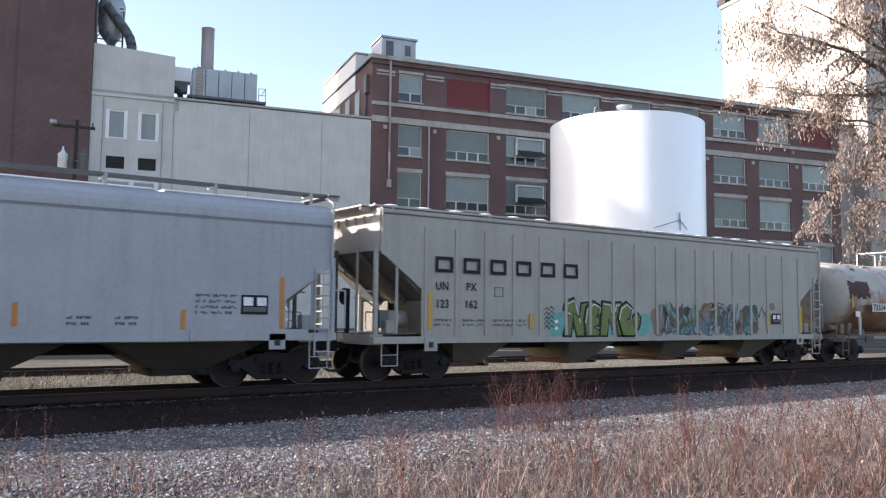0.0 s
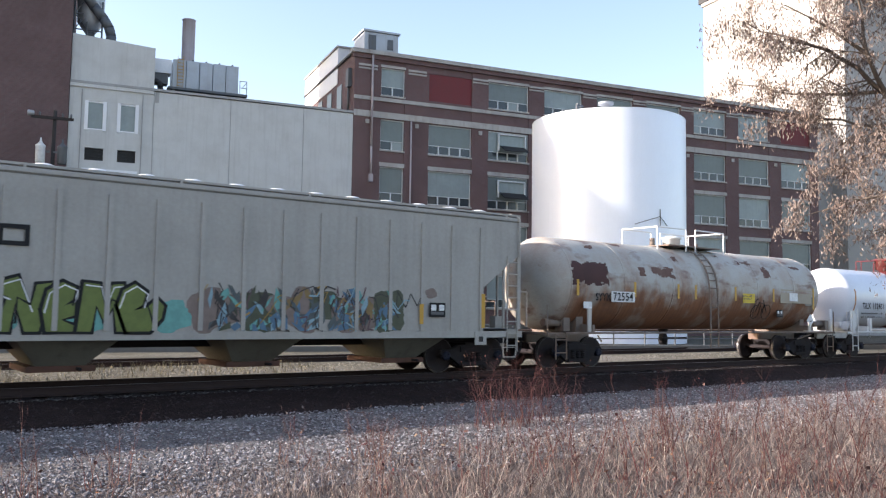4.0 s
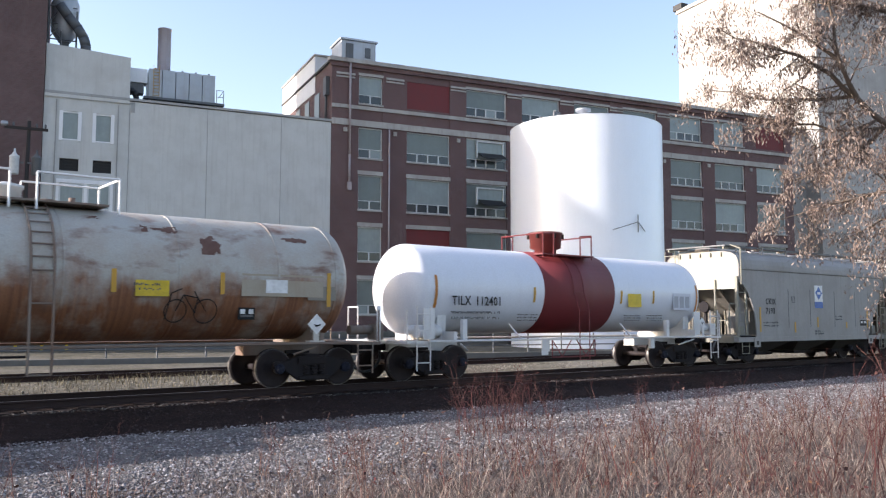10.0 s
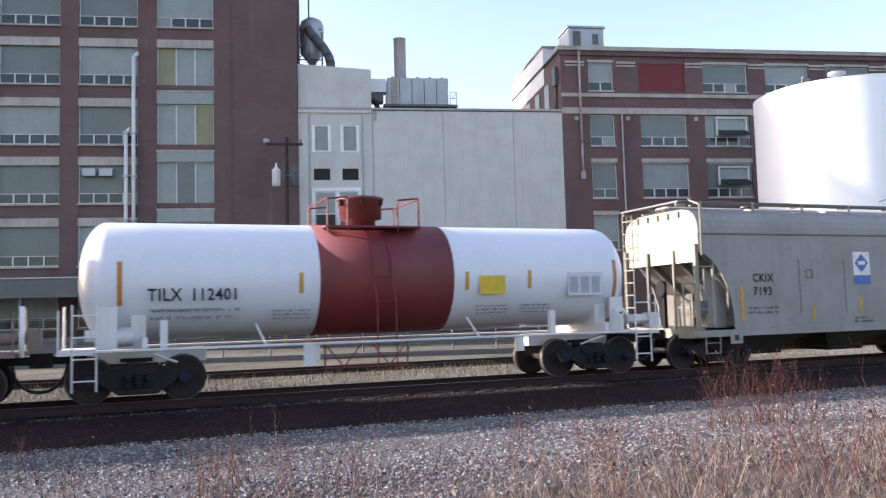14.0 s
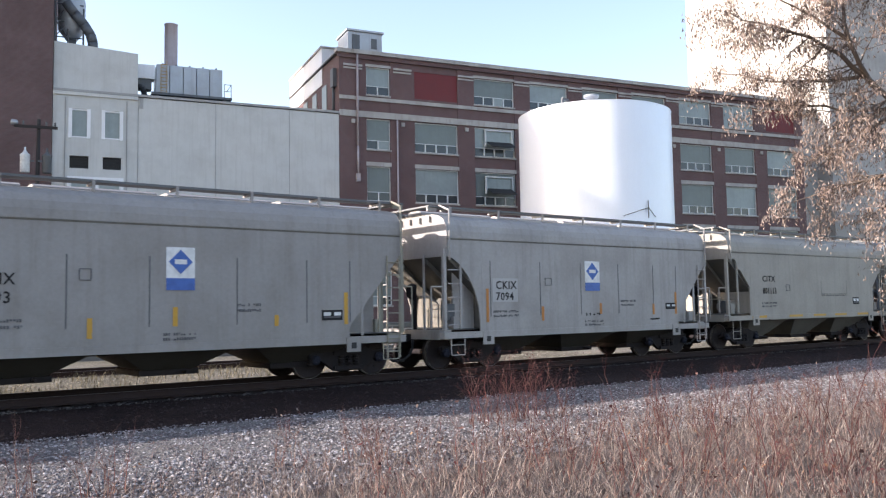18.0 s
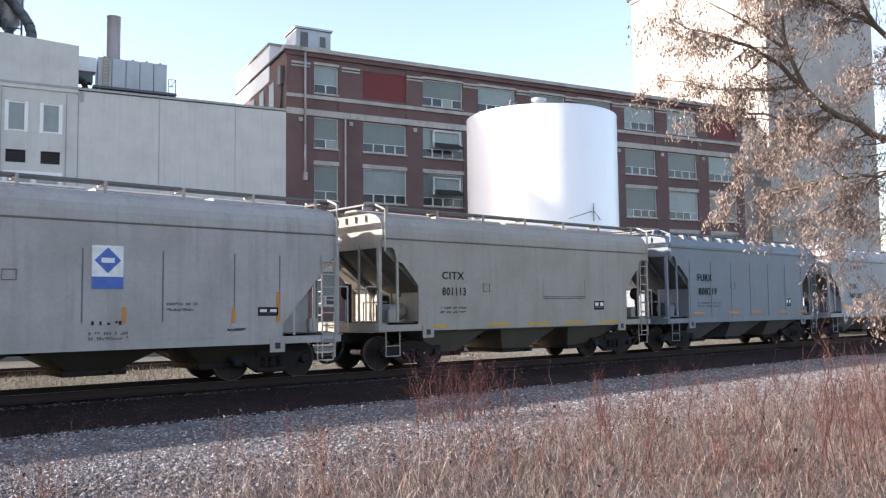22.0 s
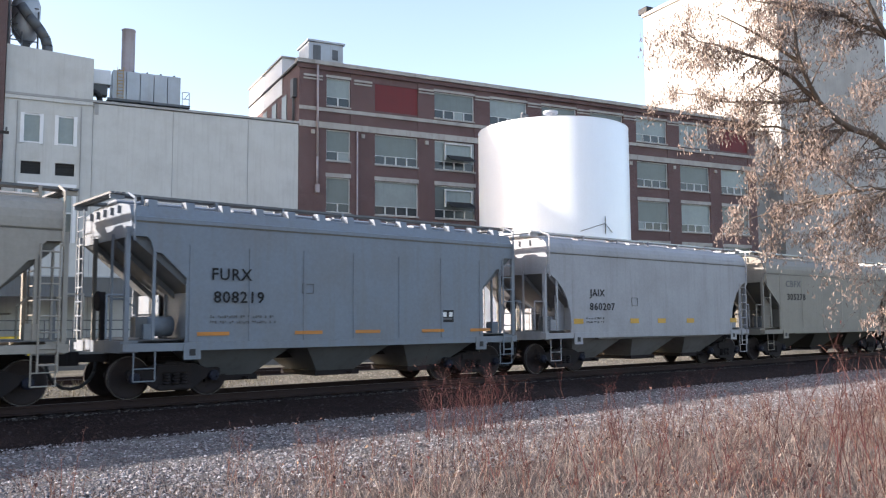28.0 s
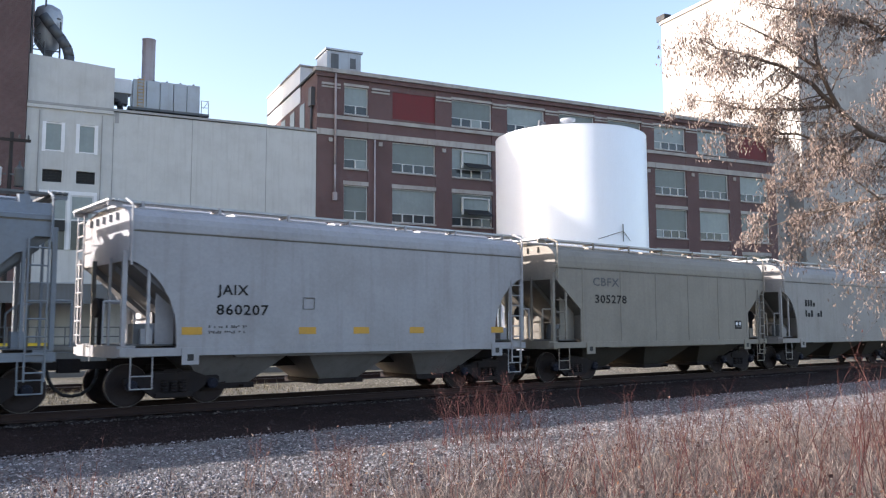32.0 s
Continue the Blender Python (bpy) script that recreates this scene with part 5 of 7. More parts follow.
G_LIME = plain("spray_lime", (0.125, 0.165, 0.035), 0.55)
G_TEAL = plain("spray_teal", (0.12, 0.34, 0.31), 0.55)
G_BLUE = plain("spray_blue", (0.075, 0.16, 0.25), 0.55)
G_TAN = plain("spray_tan", (0.205, 0.15, 0.13), 0.55)
G_ORANGE = plain("spray_orange", (0.36, 0.21, 0.04), 0.55)
G_MAROON = plain("spray_maroon", (0.10, 0.05, 0.06), 0.55)
G_STEEL = plain("spray_steel", (0.07, 0.09, 0.095), 0.55)
G_OCHRE = plain("spray_ochre", (0.22, 0.14, 0.05), 0.55)
G_SKY = plain("spray_sky", (0.22, 0.36, 0.42), 0.55)
G_OLIVE = plain("spray_olive", (0.06, 0.07, 0.04), 0.55)
G_SOOT = plain("spray_soot", (0.035, 0.03, 0.03), 0.6)


def car_ribbed():
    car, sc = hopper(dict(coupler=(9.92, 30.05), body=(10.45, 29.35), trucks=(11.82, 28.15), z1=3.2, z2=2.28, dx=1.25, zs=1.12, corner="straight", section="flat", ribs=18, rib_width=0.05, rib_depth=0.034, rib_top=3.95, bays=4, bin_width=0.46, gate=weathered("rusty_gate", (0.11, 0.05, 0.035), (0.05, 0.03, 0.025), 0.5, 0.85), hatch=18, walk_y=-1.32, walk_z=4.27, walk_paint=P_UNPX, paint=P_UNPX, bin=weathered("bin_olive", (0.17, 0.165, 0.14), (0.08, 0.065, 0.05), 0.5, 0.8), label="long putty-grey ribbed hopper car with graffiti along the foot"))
    # owner's name as plain block shapes
    for i in range(6):
        s = 12.08 + i * 0.878
        w, h, t, z = 0.54, 0.40, 0.085, 2.73
        x = s - sc
        part("name_block", boxes((x, x + t, -1.641, -1.636, z, z + h), (x + w - t, x + w, -1.641, -1.636, z, z + h), (x + t, x + w - t, -1.641, -1.636, z + h - t, z + h), (x + t, x + w - t, -1.641, -1.636, z, z + t)), BLACK_INK, car)
    for body, s, z in (("UN", 12.08, 2.29), ("PX", 13.04, 2.29), ("123", 12.08, 1.84), ("162", 12.99, 1.84)):
        side_text(car, body, s - sc, z, 0.29, width=0.92, y=-1.625)
    for s, z0, z1 in ((11.86, 1.3, 2.22), (15.2, 1.3, 1.72), (26.0, 1.3, 1.8), (28.0, 1.2, 2.1)):
        decal("reflector_stripe", car, s - sc, s - sc + 0.12, z0, z1, YELLOW, "yellow reflective stripe", -1.635)
    for s, n, sd in ((12.08, 0.5, 1), (12.95, 0.7, 2), (13.95, 0.7, 3), (14.6, 0.5, 4)):
        small_print(car, s - sc, s + n - sc, 1.5, 2, seed=sd, y=-1.62)
    grab(car, [(14.0 - sc, -1.61, 2.16), (14.28 - sc, -1.61, 2.16), (14.28 - sc, -1.61, 2.4), (14.0 - sc, -1.61, 2.4), (14.0 - sc, -1.61, 2.16)], GREY_INK, "stencil_box", 0.008)
    bold_piece(car, 16.4 - sc, 1.125, 3.25, 1.03)
    tangled_piece(car, 20.25 - sc, 25.4 - sc, 1.13, 2.1, 9)
    for k in range(5):
        grab(car, [(15.75 - sc, -1.61, 1.3 + k * 0.13), (15.85 - sc, -1.61, 1.42 + k * 0.12), (15.92 - sc, -1.61, 1.3 + k * 0.13), (16.02 - sc, -1.61, 1.42 + k * 0.13), (16.12 - sc, -1.61, 1.34 + k * 0.12)], G_MAROON, "scrawl", 0.012)
    bm = bmesh.new()
    cloud(bm, 26.2 - sc, 26.55 - sc, 1.95, 2.2, -1.607, 3)
    part("spray_cloud", bm, G_TAN, car)
    grab(car, [(25.3 - sc, -1.61, 1.5), (25.35 - sc, -1.61, 2.1), (25.6 - sc, -1.61, 1.7), (25.75 - sc, -1.61, 2.05), (25.95 - sc, -1.61, 1.75), (26.05 - sc, -1.61, 1.95)], G_SOOT, "scrawl", 0.01)
    consolidated_plate(car, 26.3 - sc, 1.48, 0.5, 0.36, -1.637)


car_ribbed()


def tank_shell(bm, x0, x1, zc, r, head, seg=48):
    prof = []
    for k in range(9):
        t = math.pi / 2 * k / 8
        prof.append((x0 + head - head * math.cos(t), max(0.02, r * math.sin(t))))
    n = 12
    prof += [(x0 + head + (x1 - x0 - 2 * head) * k / n, r) for k in range(1, n)]
    for k in range(8, -1, -1):
        t = math.pi / 2 * k / 8
        prof.append((x1 - head + head * math.cos(t), max(0.02, r * math.sin(t))))
    lathe(bm, prof, seg, "x", (0, 0, zc))


def rust_tank_mat():
    m, nt, b = nodes_of("rusty_cream_paint", 0.6)
    tc, sep = nt.nodes.new("ShaderNodeTexCoord"), nt.nodes.new("ShaderNodeSeparateXYZ")
    nt.links.new(tc.outputs["Object"], sep.inputs[0])
    rp = nt.nodes.new("ShaderNodeMapRange")
    rp.inputs[1].default_value, rp.inputs[2].default_value = 3.2, 1.75
    nt.links.new(sep.outputs[2], rp.inputs[0])
    big = noise_of(nt, 1.3, 8, (0.9, 0.5, 0.7), (0.3, 0.7))
    add, thr = nt.nodes.new("ShaderNodeMath"), nt.nodes.new("ShaderNodeMapRange")
    add.operation = "ADD"
    nt.links.new(rp.outputs[0], add.inputs[0])
    nt.links.new(big, add.inputs[1])
    thr.inputs[1].default_value, thr.inputs[2].default_value = 0.78, 1.38
    nt.links.new(add.outputs[0], thr.inputs[0])
    run = noise_of(nt, 6.0, 5, (2.2, 0.0, 0.10), (0.35, 0.75))
    c = mix(nt, noise_of(nt, 1.1, 5, ramp=(0.4, 0.7)), (0.43, 0.42, 0.385), (0.385, 0.325, 0.27))
    rusty = mix(nt, run, (0.29, 0.13, 0.063), (0.14, 0.056, 0.034))
    head, keep = nt.nodes.new("ShaderNodeMapRange"), nt.nodes.new("ShaderNodeMath")
    head.inputs[1].default_value, head.inputs[2].default_value = -7.1, -6.3
    keep.operation = "MULTIPLY"
    nt.links.new(sep.outputs[0], head.inputs[0])
    nt.links.new(head.outputs[0], keep.inputs[0])
    nt.links.new(thr.outputs[0], keep.inputs[1])
    c = mix(nt, keep.outputs[0], c, rusty)
    patch = noise_of(nt, 1.5, 7, (0.7, 1, 1.6), (0.54, 0.72))
    c = mix(nt, patch, c, (0.17, 0.08, 0.052))
    fine = noise_of(nt, 30, 3, ramp=(0.3, 0.7))
    c = mix(nt, fine, c, mix(nt, 1.0, c, (0.85, 0.85, 0.85), "MULTIPLY"))
    nt.links.new(c, b.inputs["Base Color"])
    bump(nt, b, noise_of(nt, 12, 5), 0.2, 0.01)
    return m


def tank_trim(car, half, x0, x1, zc, r, trucks, mat, step_top):
    """What every tank car has: stub sills, walkway rail along the tank's foot, saddles, steps and couplers."""
    for s in (-1, 1):
        e = half * s
        xt = trucks[0 if s < 0 else 1]
        part("stub_sill", boxes((min(e - s * 0.85, xt - s * 1.4), max(e - s * 0.85, xt - s * 1.4), -0.22, 0.22, 0.75, 1.04)), mat, car)
        part("end_platform", boxes((min(e - s * 0.35, e - s * 1.0), max(e - s * 0.35, e - s * 1.0), -1.45, 1.45, 1.0, 1.07)), mat, car)
        bm = bmesh.new()
        prism(bm, [(-0.95, 1.04), (0.95, 1.04), (1.0, zc - 0.6), (0.6, zc - r * 0.82), (-0.6, zc - r * 0.82), (-1.0, zc - 0.6)], xt - 0.14, xt + 0.14, "x")
        part("saddle", bm, mat, car)
        coupler(car, e, s)
        truck(car, xt)
        xs = e - s * 0.62 - (0.42 if s > 0 else 0.0)
        ladder(car, (xs, -1.5, 0.32), (xs, -1.5, step_top), 0.42, "x", 2 if step_top < 1.5 else 4, mat, "corner_step")
        grab(car, [(e - s * 0.38, -1.4, 1.07), (e - s * 0.38, -1.4, 1.85)], mat, "end_rail", 0.022)
        grab(car, [(e - s * 0.38, 0.9, 1.07), (e - s * 0.38, 0.9, 1.95), (e - s * 0.38, 1.4, 1.95), (e - s * 0.38, 1.4, 1.07)], mat, "end_rail", 0.02)
        part("bolster_plate", boxes((xt - 0.05 - s * 0.1, xt + 0.05 - s * 0.1, -1.46, -0.9, 1.07, 1.3)), mat, car)
        bm = bmesh.new()
        rod(bm, (xs + 0.2, -0.75, 1.35), (xs + 0.85, -0.75, 1.35), 0.12, 10)
        box(bm, xs + 0.85, xs + 1.1, -0.95, -0.6, 1.1, 1.5)
        part("brake_cylinder", bm, mat, car)
        bm = bmesh.new()
        rod(bm, (xt - s * 0.25, -1.48, 0.98), (xt - s * 0.7, -1.2, 0.8), 0.025, 6)
        part("strut", bm, mat, car)
    for y in (-1.5, 1.5):
        grab(car, [(-half + 1.0, y, 1.06), (half - 1.0, y, 1.06)], mat, "side_rail", 0.032)


def seat_tank(car, lean):
    """Sets the tank and all that hangs on it a little to the near side of the trucks."""
    for ob in car.children:
        if ob.name.split(".")[0] not in ("truck", "coupler", "stub_sill"):
            ob.location.y -= lean


def dark_patch(car, a, b, t0, t1, zc, r, seed):
    """A ragged sheet of bared primer that follows the tank's curve; t is the angle above the middle."""
    bm = bmesh.new()
    nx, nt_ = max(8, int((b - a) / 0.035)), max(6, int((t1 - t0) * r / 0.035))
    grid = {}

    def corner(i, j):
        if (i, j) not in grid:
            t = t0 + (t1 - t0) * j / nt_
            grid[i, j] = bm.verts.new((a + (b - a) * i / nx, -math.cos(t) * (r + 0.005), zc + math.sin(t) * (r + 0.005)))
        return grid[i, j]
    for i in range(nx):
        for j in range(nt_):
            u, v = (i + 0.5) / nx, (j + 0.5) / nt_
            edge = min(u, 1 - u, v * 0.8, (1 - v) * 0.8) * 2
            wob = noise.noise((u * (b - a) * 3.2, v * (t1 - t0) * r * 5.0, seed * 7.3)) + 0.5 * noise.noise((u * (b - a) * 11, v * (t1 - t0) * r * 13, seed * 3.1))
            if edge + (0.3 if seed == 0 else 0.55) * wob > (0.05 if seed == 0 else 0.22):
                bm.faces.new((corner(i, j), corner(i + 1, j), corner(i + 1, j + 1), corner(i, j + 1)))
    part("peeled_patch", bm, PEEL if seed == 0 else RUST_PATCH, car, "dark patch of peeled paint")


def car_rust():
    s0, s1 = 30.05, 46.1
    sc, half = (s0 + s1) / 2, (s1 - s0) / 2
    car = empty("tank_car", pose(sc, TRACK_Y, 0), "rust-stained cream tank car with handrails on top", "freight car", "cars of the freight train")
    CARS.append((car, sc))
    mat = rust_tank_mat()
    iron = weathered("rusty_trim", (0.19, 0.155, 0.13), RUST, 0.6, 0.7)
    zc, r, x0, x1 = 2.53, 1.40, 30.72 - sc, 45.2 - sc
    bm = bmesh.new()
    tank_shell(bm, x0, x1, zc, r, 0.62)
    part("tank_shell", bm, mat, car)
    for s in (31.4, 33.7, 36.0, 38.4, 40.7, 43.0, 44.5):
        bm = bmesh.new()
        lathe(bm, [(s - sc - 0.03, r - 0.01), (s - sc - 0.03, r + 0.008), (s - sc + 0.03, r + 0.008), (s - sc + 0.03, r - 0.01)], 40, "x", (0, 0, zc))
        part("weld_seam", bm, mat, car)
    tank_trim(car, half, x0, x1, zc, r, (32.15 - sc, 44.2 - sc), iron, 1.06)
    # number panel and signs on the near flank
    decal("number_panel", car, 33.07 - sc, 34.13 - sc, 1.99, 2.31, WHITE_INK, "white number panel", -1.375, 0.03)
    side_text(car, "72554", 33.13 - sc, 2.04, 0.34, width=0.98, y=-1.41)
    side_text(car, "SYYX", 32.4 - sc, 2.02, 0.32, y=-1.385, width=0.8)
    decal("yellow_sign", car, 39.78 - sc, 40.48 - sc, 2.08, 2.41, YELLOW_SIGN, "yellow notice panel", -1.37, 0.035)
    small_print(car, 39.75 - sc, 40.3 - sc, 2.3, 2, GREY_INK, -1.40, 0.05, 0.1, seed=2)
    decal("white_sign", car, 42.68 - sc, 43.22 - sc, 2.2, 2.5, WHITE_INK, "white placard", -1.37, 0.035)
    decal("faded_panel", car, 43.75 - sc, 44.5 - sc, 2.05, 2.5, P_CB, "faded stencil panel", -1.35, 0.04)
    decal("white_sign", car, 31.95 - sc, 32.3 - sc, 1.78, 1.98, WHITE_INK, "", -1.3, 0.035)
    part("sign_post", boxes((32.06 - sc, 32.2 - sc, -1.42, -1.37, 1.06, 1.78)), weathered("pale_post", (0.5, 0.48, 0.44), RUST, 0.3, 0.6), car)
    consolidated_plate(car, 42.1 - sc, 1.6, 0.4, 0.28, -1.22)
    for s in (36.2, 37.1, 39.3, 41.6, 44.25, 34.1, 31.6):
        decal("reflector_stripe", car, s - sc, s + 0.1 - sc, 2.15 if s < 44 else 1.9, 2.62 if s < 44 else 2.7, YELLOW, "yellow reflective stripe", -1.375, 0.03)
    bm = bmesh.new()
    d = 0.24
    xd = 43.95 - sc
    prism(bm, [(xd, 1.5 - d), (xd + d, 1.5), (xd, 1.5 + d), (xd - d, 1.5)], -1.47, -1.46, "y")
    pl = part("placard", bm, WHITE_INK, car, "white diamond placard with a dark mark")
    bm = bmesh.new()
    prism(bm, [(xd - 0.08, 1.5), (xd - 0.02, 1.43), (xd + 0.1, 1.47), (xd + 0.1, 1.5), (xd, 1.48)], -1.476, -1.472, "y")
    part("mark", bm, BLACK_INK, pl)
    part("placard_bracket", boxes((xd - 0.07, xd + 0.07, -1.46, -1.4, 1.06, 1.32), (xd - 0.2, xd + 0.2, -1.5, -1.3, 1.075, 1.12)), weathered("pale_bracket", (0.5, 0.48, 0.44), RUST, 0.3, 0.6), car)
    bm = bmesh.new()
    rod(bm, (45.85 - sc, -1.2, 1.0), (45.85 - sc, -1.2, 1.95), 0.05, 8)
    part("brake_post", bm, FRESH_WHITE, car, "bright white upright post")
    decal("faded_panel", car, 42.1 - sc, 44.15 - sc, 2.12, 2.62, weathered("old_tan_paint", (0.37, 0.33, 0.26), (0.25, 0.15, 0.09), 0.5, 0.7), "tan patch of older paint", -1.385, 0.012)
    bm = bmesh.new()
    for cx, rr in ((40.66, 0.24), (41.32, 0.26)):
        ring = [(cx - sc + rr * math.cos(q * 0.4488), -1.37 + 0.09 * (1 - math.sin(q * 0.4488)), 1.78 + rr * math.sin(q * 0.4488)) for q in range(15)]
        pipe(bm, ring, 0.012, 4)
    pipe(bm, [(40.66 - sc, -1.3, 1.78), (40.66 + 0.15 - sc, -1.37, 2.12), (41.32 - 0.2 - sc, -1.36, 2.06), (41.32 - sc, -1.3, 1.78)], 0.012, 4)
    pipe(bm, [(40.66 + 0.15 - sc, -1.37, 2.12), (40.66 + 0.42 - sc, -1.3, 1.74), (41.32 - 0.2 - sc, -1.36, 2.06), (41.32 - 0.28 - sc, -1.38, 2.2)], 0.012, 4)
    pipe(bm, [(40.66 - 0.25 - sc, -1.34, 1.6), (40.66 - 0.12 - sc, -1.38, 2.15), (40.66 + 0.1 - sc, -1.38, 2.25)], 0.012, 4)
    part("scrawl", bm, BLACK_INK, car, "thin black spray scrawl")
    # where the paint has peeled to dark primer
    for k, (a, b, t0, t1) in enumerate(((31.42, 32.98, -3, 27), (32.3, 32.85, 48, 58), (33.8, 34.35, 60, 70), (35.0, 36.15, 10, 27), (36.3, 36.6, 36, 48), (39.9, 40.75, 40, 49), (41.2, 41.7, 18, 40), (43.2, 43.9, 38, 45), (34.4, 34.7, 12, 24), (38.9, 39.2, 52, 60))):
        dark_patch(car, a - sc, b - sc, radians(t0), radians(t1), zc, r, k)
    # middle ladder over the flank
    arc = [(-r * math.sin(t) * 1.04, zc + r * math.cos(t) * 1.04) for t in [math.pi * 0.04 + i * 0.18 for i in range(9)]] + [(-1.5, 1.9), (-1.5, 1.05), (-1.5, 0.55)]
    lad = None
    for dx in (0.0, 0.42):
        bm = bmesh.new()
        pipe(bm, [(37.8 - sc + dx, y_, z_) for y_, z_ in arc], 0.028, 5)
        if lad is None:
            lad = part("flank_ladder", bm, iron, car)
        else:
            part("stile", bm, iron, lad)
    for y_, z_ in arc[2:]:
        bm = bmesh.new()
        rod(bm, (37.8 - sc, y_, z_), (38.22 - sc, y_, z_), 0.018, 5)
        part("rung", bm, iron, lad)
    # top platform
    ztop = zc + r
    part("top_platform", boxes((36.6 - sc, 39.4 - sc, -0.75, 0.75, ztop + 0.01, ztop + 0.05)), iron, car)
    bm = bmesh.new()
    lathe(bm, [(ztop, 0.3), (ztop + 0.28, 0.3), (ztop + 0.3, 0.34), (ztop + 0.36, 0.34), (ztop + 0.42, 0.1)], 18, "z", (37.55 - sc, -0.1, 0))
    part("valve_dome", bm, WHITE_FRAME, car, "white valve housing")
    bm = bmesh.new()
    lathe(bm, [(0.62, 0.14), (0.8, 0.16), (1.0, 0.12), (1.2, 0.2)], 14, "z", (37.2 - sc, 0, 0))
    rod(bm, (36.7 - sc, -0.35, 0.85), (38.0 - sc, -0.35, 0.85), 0.03, 6)
    part("outlet_valve", bm, TRUCK, car)
    bm = bmesh.new()
    rod(bm, (36.9 - sc, 0.2, ztop), (36.9 - sc, 0.2, ztop + 0.32), 0.09, 10)
    rod(bm, (38.4 - sc, 0.2, ztop), (38.4 - sc, 0.2, ztop + 0.18), 0.14, 10)
    rod(bm, (38.8 - sc, -0.2, ztop), (38.8 - sc, -0.2, ztop + 0.2), 0.07, 10)
    part("valve", bm, iron, car)
    for a, b in ((36.0, 37.5), (38.0, 39.6)):
        for y_ in (-0.75, 0.75):
            grab(car, [(a - sc, y_, ztop - 0.15), (a - sc, y_, ztop + 0.6), (b - sc, y_, ztop + 0.6), (b - sc, y_, ztop - 0.15)], FRESH_WHITE, "top_rail", 0.024)
        grab(car, [(a - sc if a < 37 else b - sc, -0.75, ztop + 0.6), (a - sc if a < 37 else b - sc, 0.75, ztop + 0.6)], FRESH_WHITE, "top_rail", 0.024)

    seat_tank(car, 0.2)


car_rust()


def car_white_tank():
    s0, s1 = 46.1, 60.15
    sc, half = (s0 + s1) / 2, (s1 - s0) / 2
    car = empty("tank_car", pose(sc, TRACK_Y, 0), "clean white tank car with a dark red band and dome", "freight car", "cars of the freight train")
    CARS.append((car, sc))
    white = weathered("tank_car_white", (0.69, 0.715, 0.77), (0.54, 0.55, 0.59), 0.2, 0.3, relief=0.01)
    trim = weathered("trim_white", (0.66, 0.66, 0.66), (0.35, 0.3, 0.26), 0.4, 0.5)
    red = weathered("oxide_red", (0.16, 0.02, 0.024), (0.09, 0.018, 0.018), 0.3, 0.6, relief=0.02)
    zc, r, x0, x1 = 2.44, 1.22, 46.78 - sc, 59.35 - sc
    bm = bmesh.new()
    tank_shell(bm, x0, x1, zc, r, 0.55)
    part("tank_shell", bm, white, car)
    bm = bmesh.new()
    a, b = 51.5 - sc, 54.55 - sc
    lathe(bm, [(a, r - 0.02), (a, r + 0.012), (b, r + 0.012), (b, r - 0.02)], 48, "x", (0, 0, zc))
    part("red_band", bm, red, car, "dark red painted band")
    tank_trim(car, half, x0, x1, zc, r, (47.9 - sc, 58.45 - sc), trim, 1.95)
    side_text(car, "TILX", 48.05 - sc, 2.0, 0.35, y=-1.235, width=0.84)
    side_text(car, "112401", 48.86 - sc, 2.0, 0.34, y=-1.235, width=0.86)
    small_print(car, 48.1 - sc, 49.85 - sc, 1.78, 2, GREY_INK, -1.13, 0.06, 0.15, seed=11)
    for s, sd in ((50.5, 1), (55.1, 4), (56.2, 5)):
        small_print(car, s - sc, s + 0.8 - sc, 1.74, 3, GREY_INK, -1.1, 0.035, 0.08, seed=sd)
    for s, z0, z1, m in ((47.5, 1.92, 2.78, ORANGE), (51.05, 2.11, 2.54, YELLOW), (54.82, 2.12, 2.53, YELLOW), (56.4, 2.14, 2.56, YELLOW), (58.72, 1.87, 2.8, ORANGE)):
        bm = bmesh.new()
        n = 6
        for k in range(n):
            za, zb = z0 + (z1 - z0) * k / n, z0 + (z1 - z0) * (k + 1) / n
            ya, yb = (-math.sqrt(r * r - (z - zc) ** 2) - 0.012 for z in (za, zb))
            vs = [bm.verts.new(p) for p in ((s - sc, ya, za), (s + 0.09 - sc, ya, za), (s + 0.09 - sc, yb, zb), (s - sc, yb, zb))]
            bm.faces.new(vs)
        part("reflector_stripe", bm, m, car, "reflective stripe")
    decal("yellow_sign", car, 55.16 - sc, 55.8 - sc, 2.02, 2.44, YELLOW_SIGN, "yellow notice panel", -1.215, 0.03)
    decal("stencil_panel", car, 57.45 - sc, 58.4 - sc, 1.95, 2.5, weathered("pale_stencil", (0.56, 0.58, 0.64), (0.45, 0.46, 0.5), 0.3), "pale grey test-date stencil", -1.2, 0.035)
    for k in range(3):
        decal("stencil_field", car, 57.5 - sc + k * 0.3, 57.72 - sc + k * 0.3, 2.02, 2.4, P_WHITE, "", -1.2, 0.042)
    # dome, its rails, and the red ladder cage under it
    ztop = zc + r
    bm = bmesh.new()
    xd = 52.75 - sc
    lathe(bm, [(ztop - 0.1, 0.34), (ztop + 0.12, 0.34), (ztop + 0.16, 0.48), (ztop + 0.56, 0.5), (ztop + 0.58, 0.54), (ztop + 0.64, 0.54), (ztop + 0.66, 0.45), (ztop + 0.68, 0.1)], 28, "z", (xd, 0, 0))
    dome = part("dome", bm, weathered("dome_red", (0.135, 0.03, 0.028), (0.10, 0.03, 0.025), 0.4, 0.5), car, "dark red valve housing")
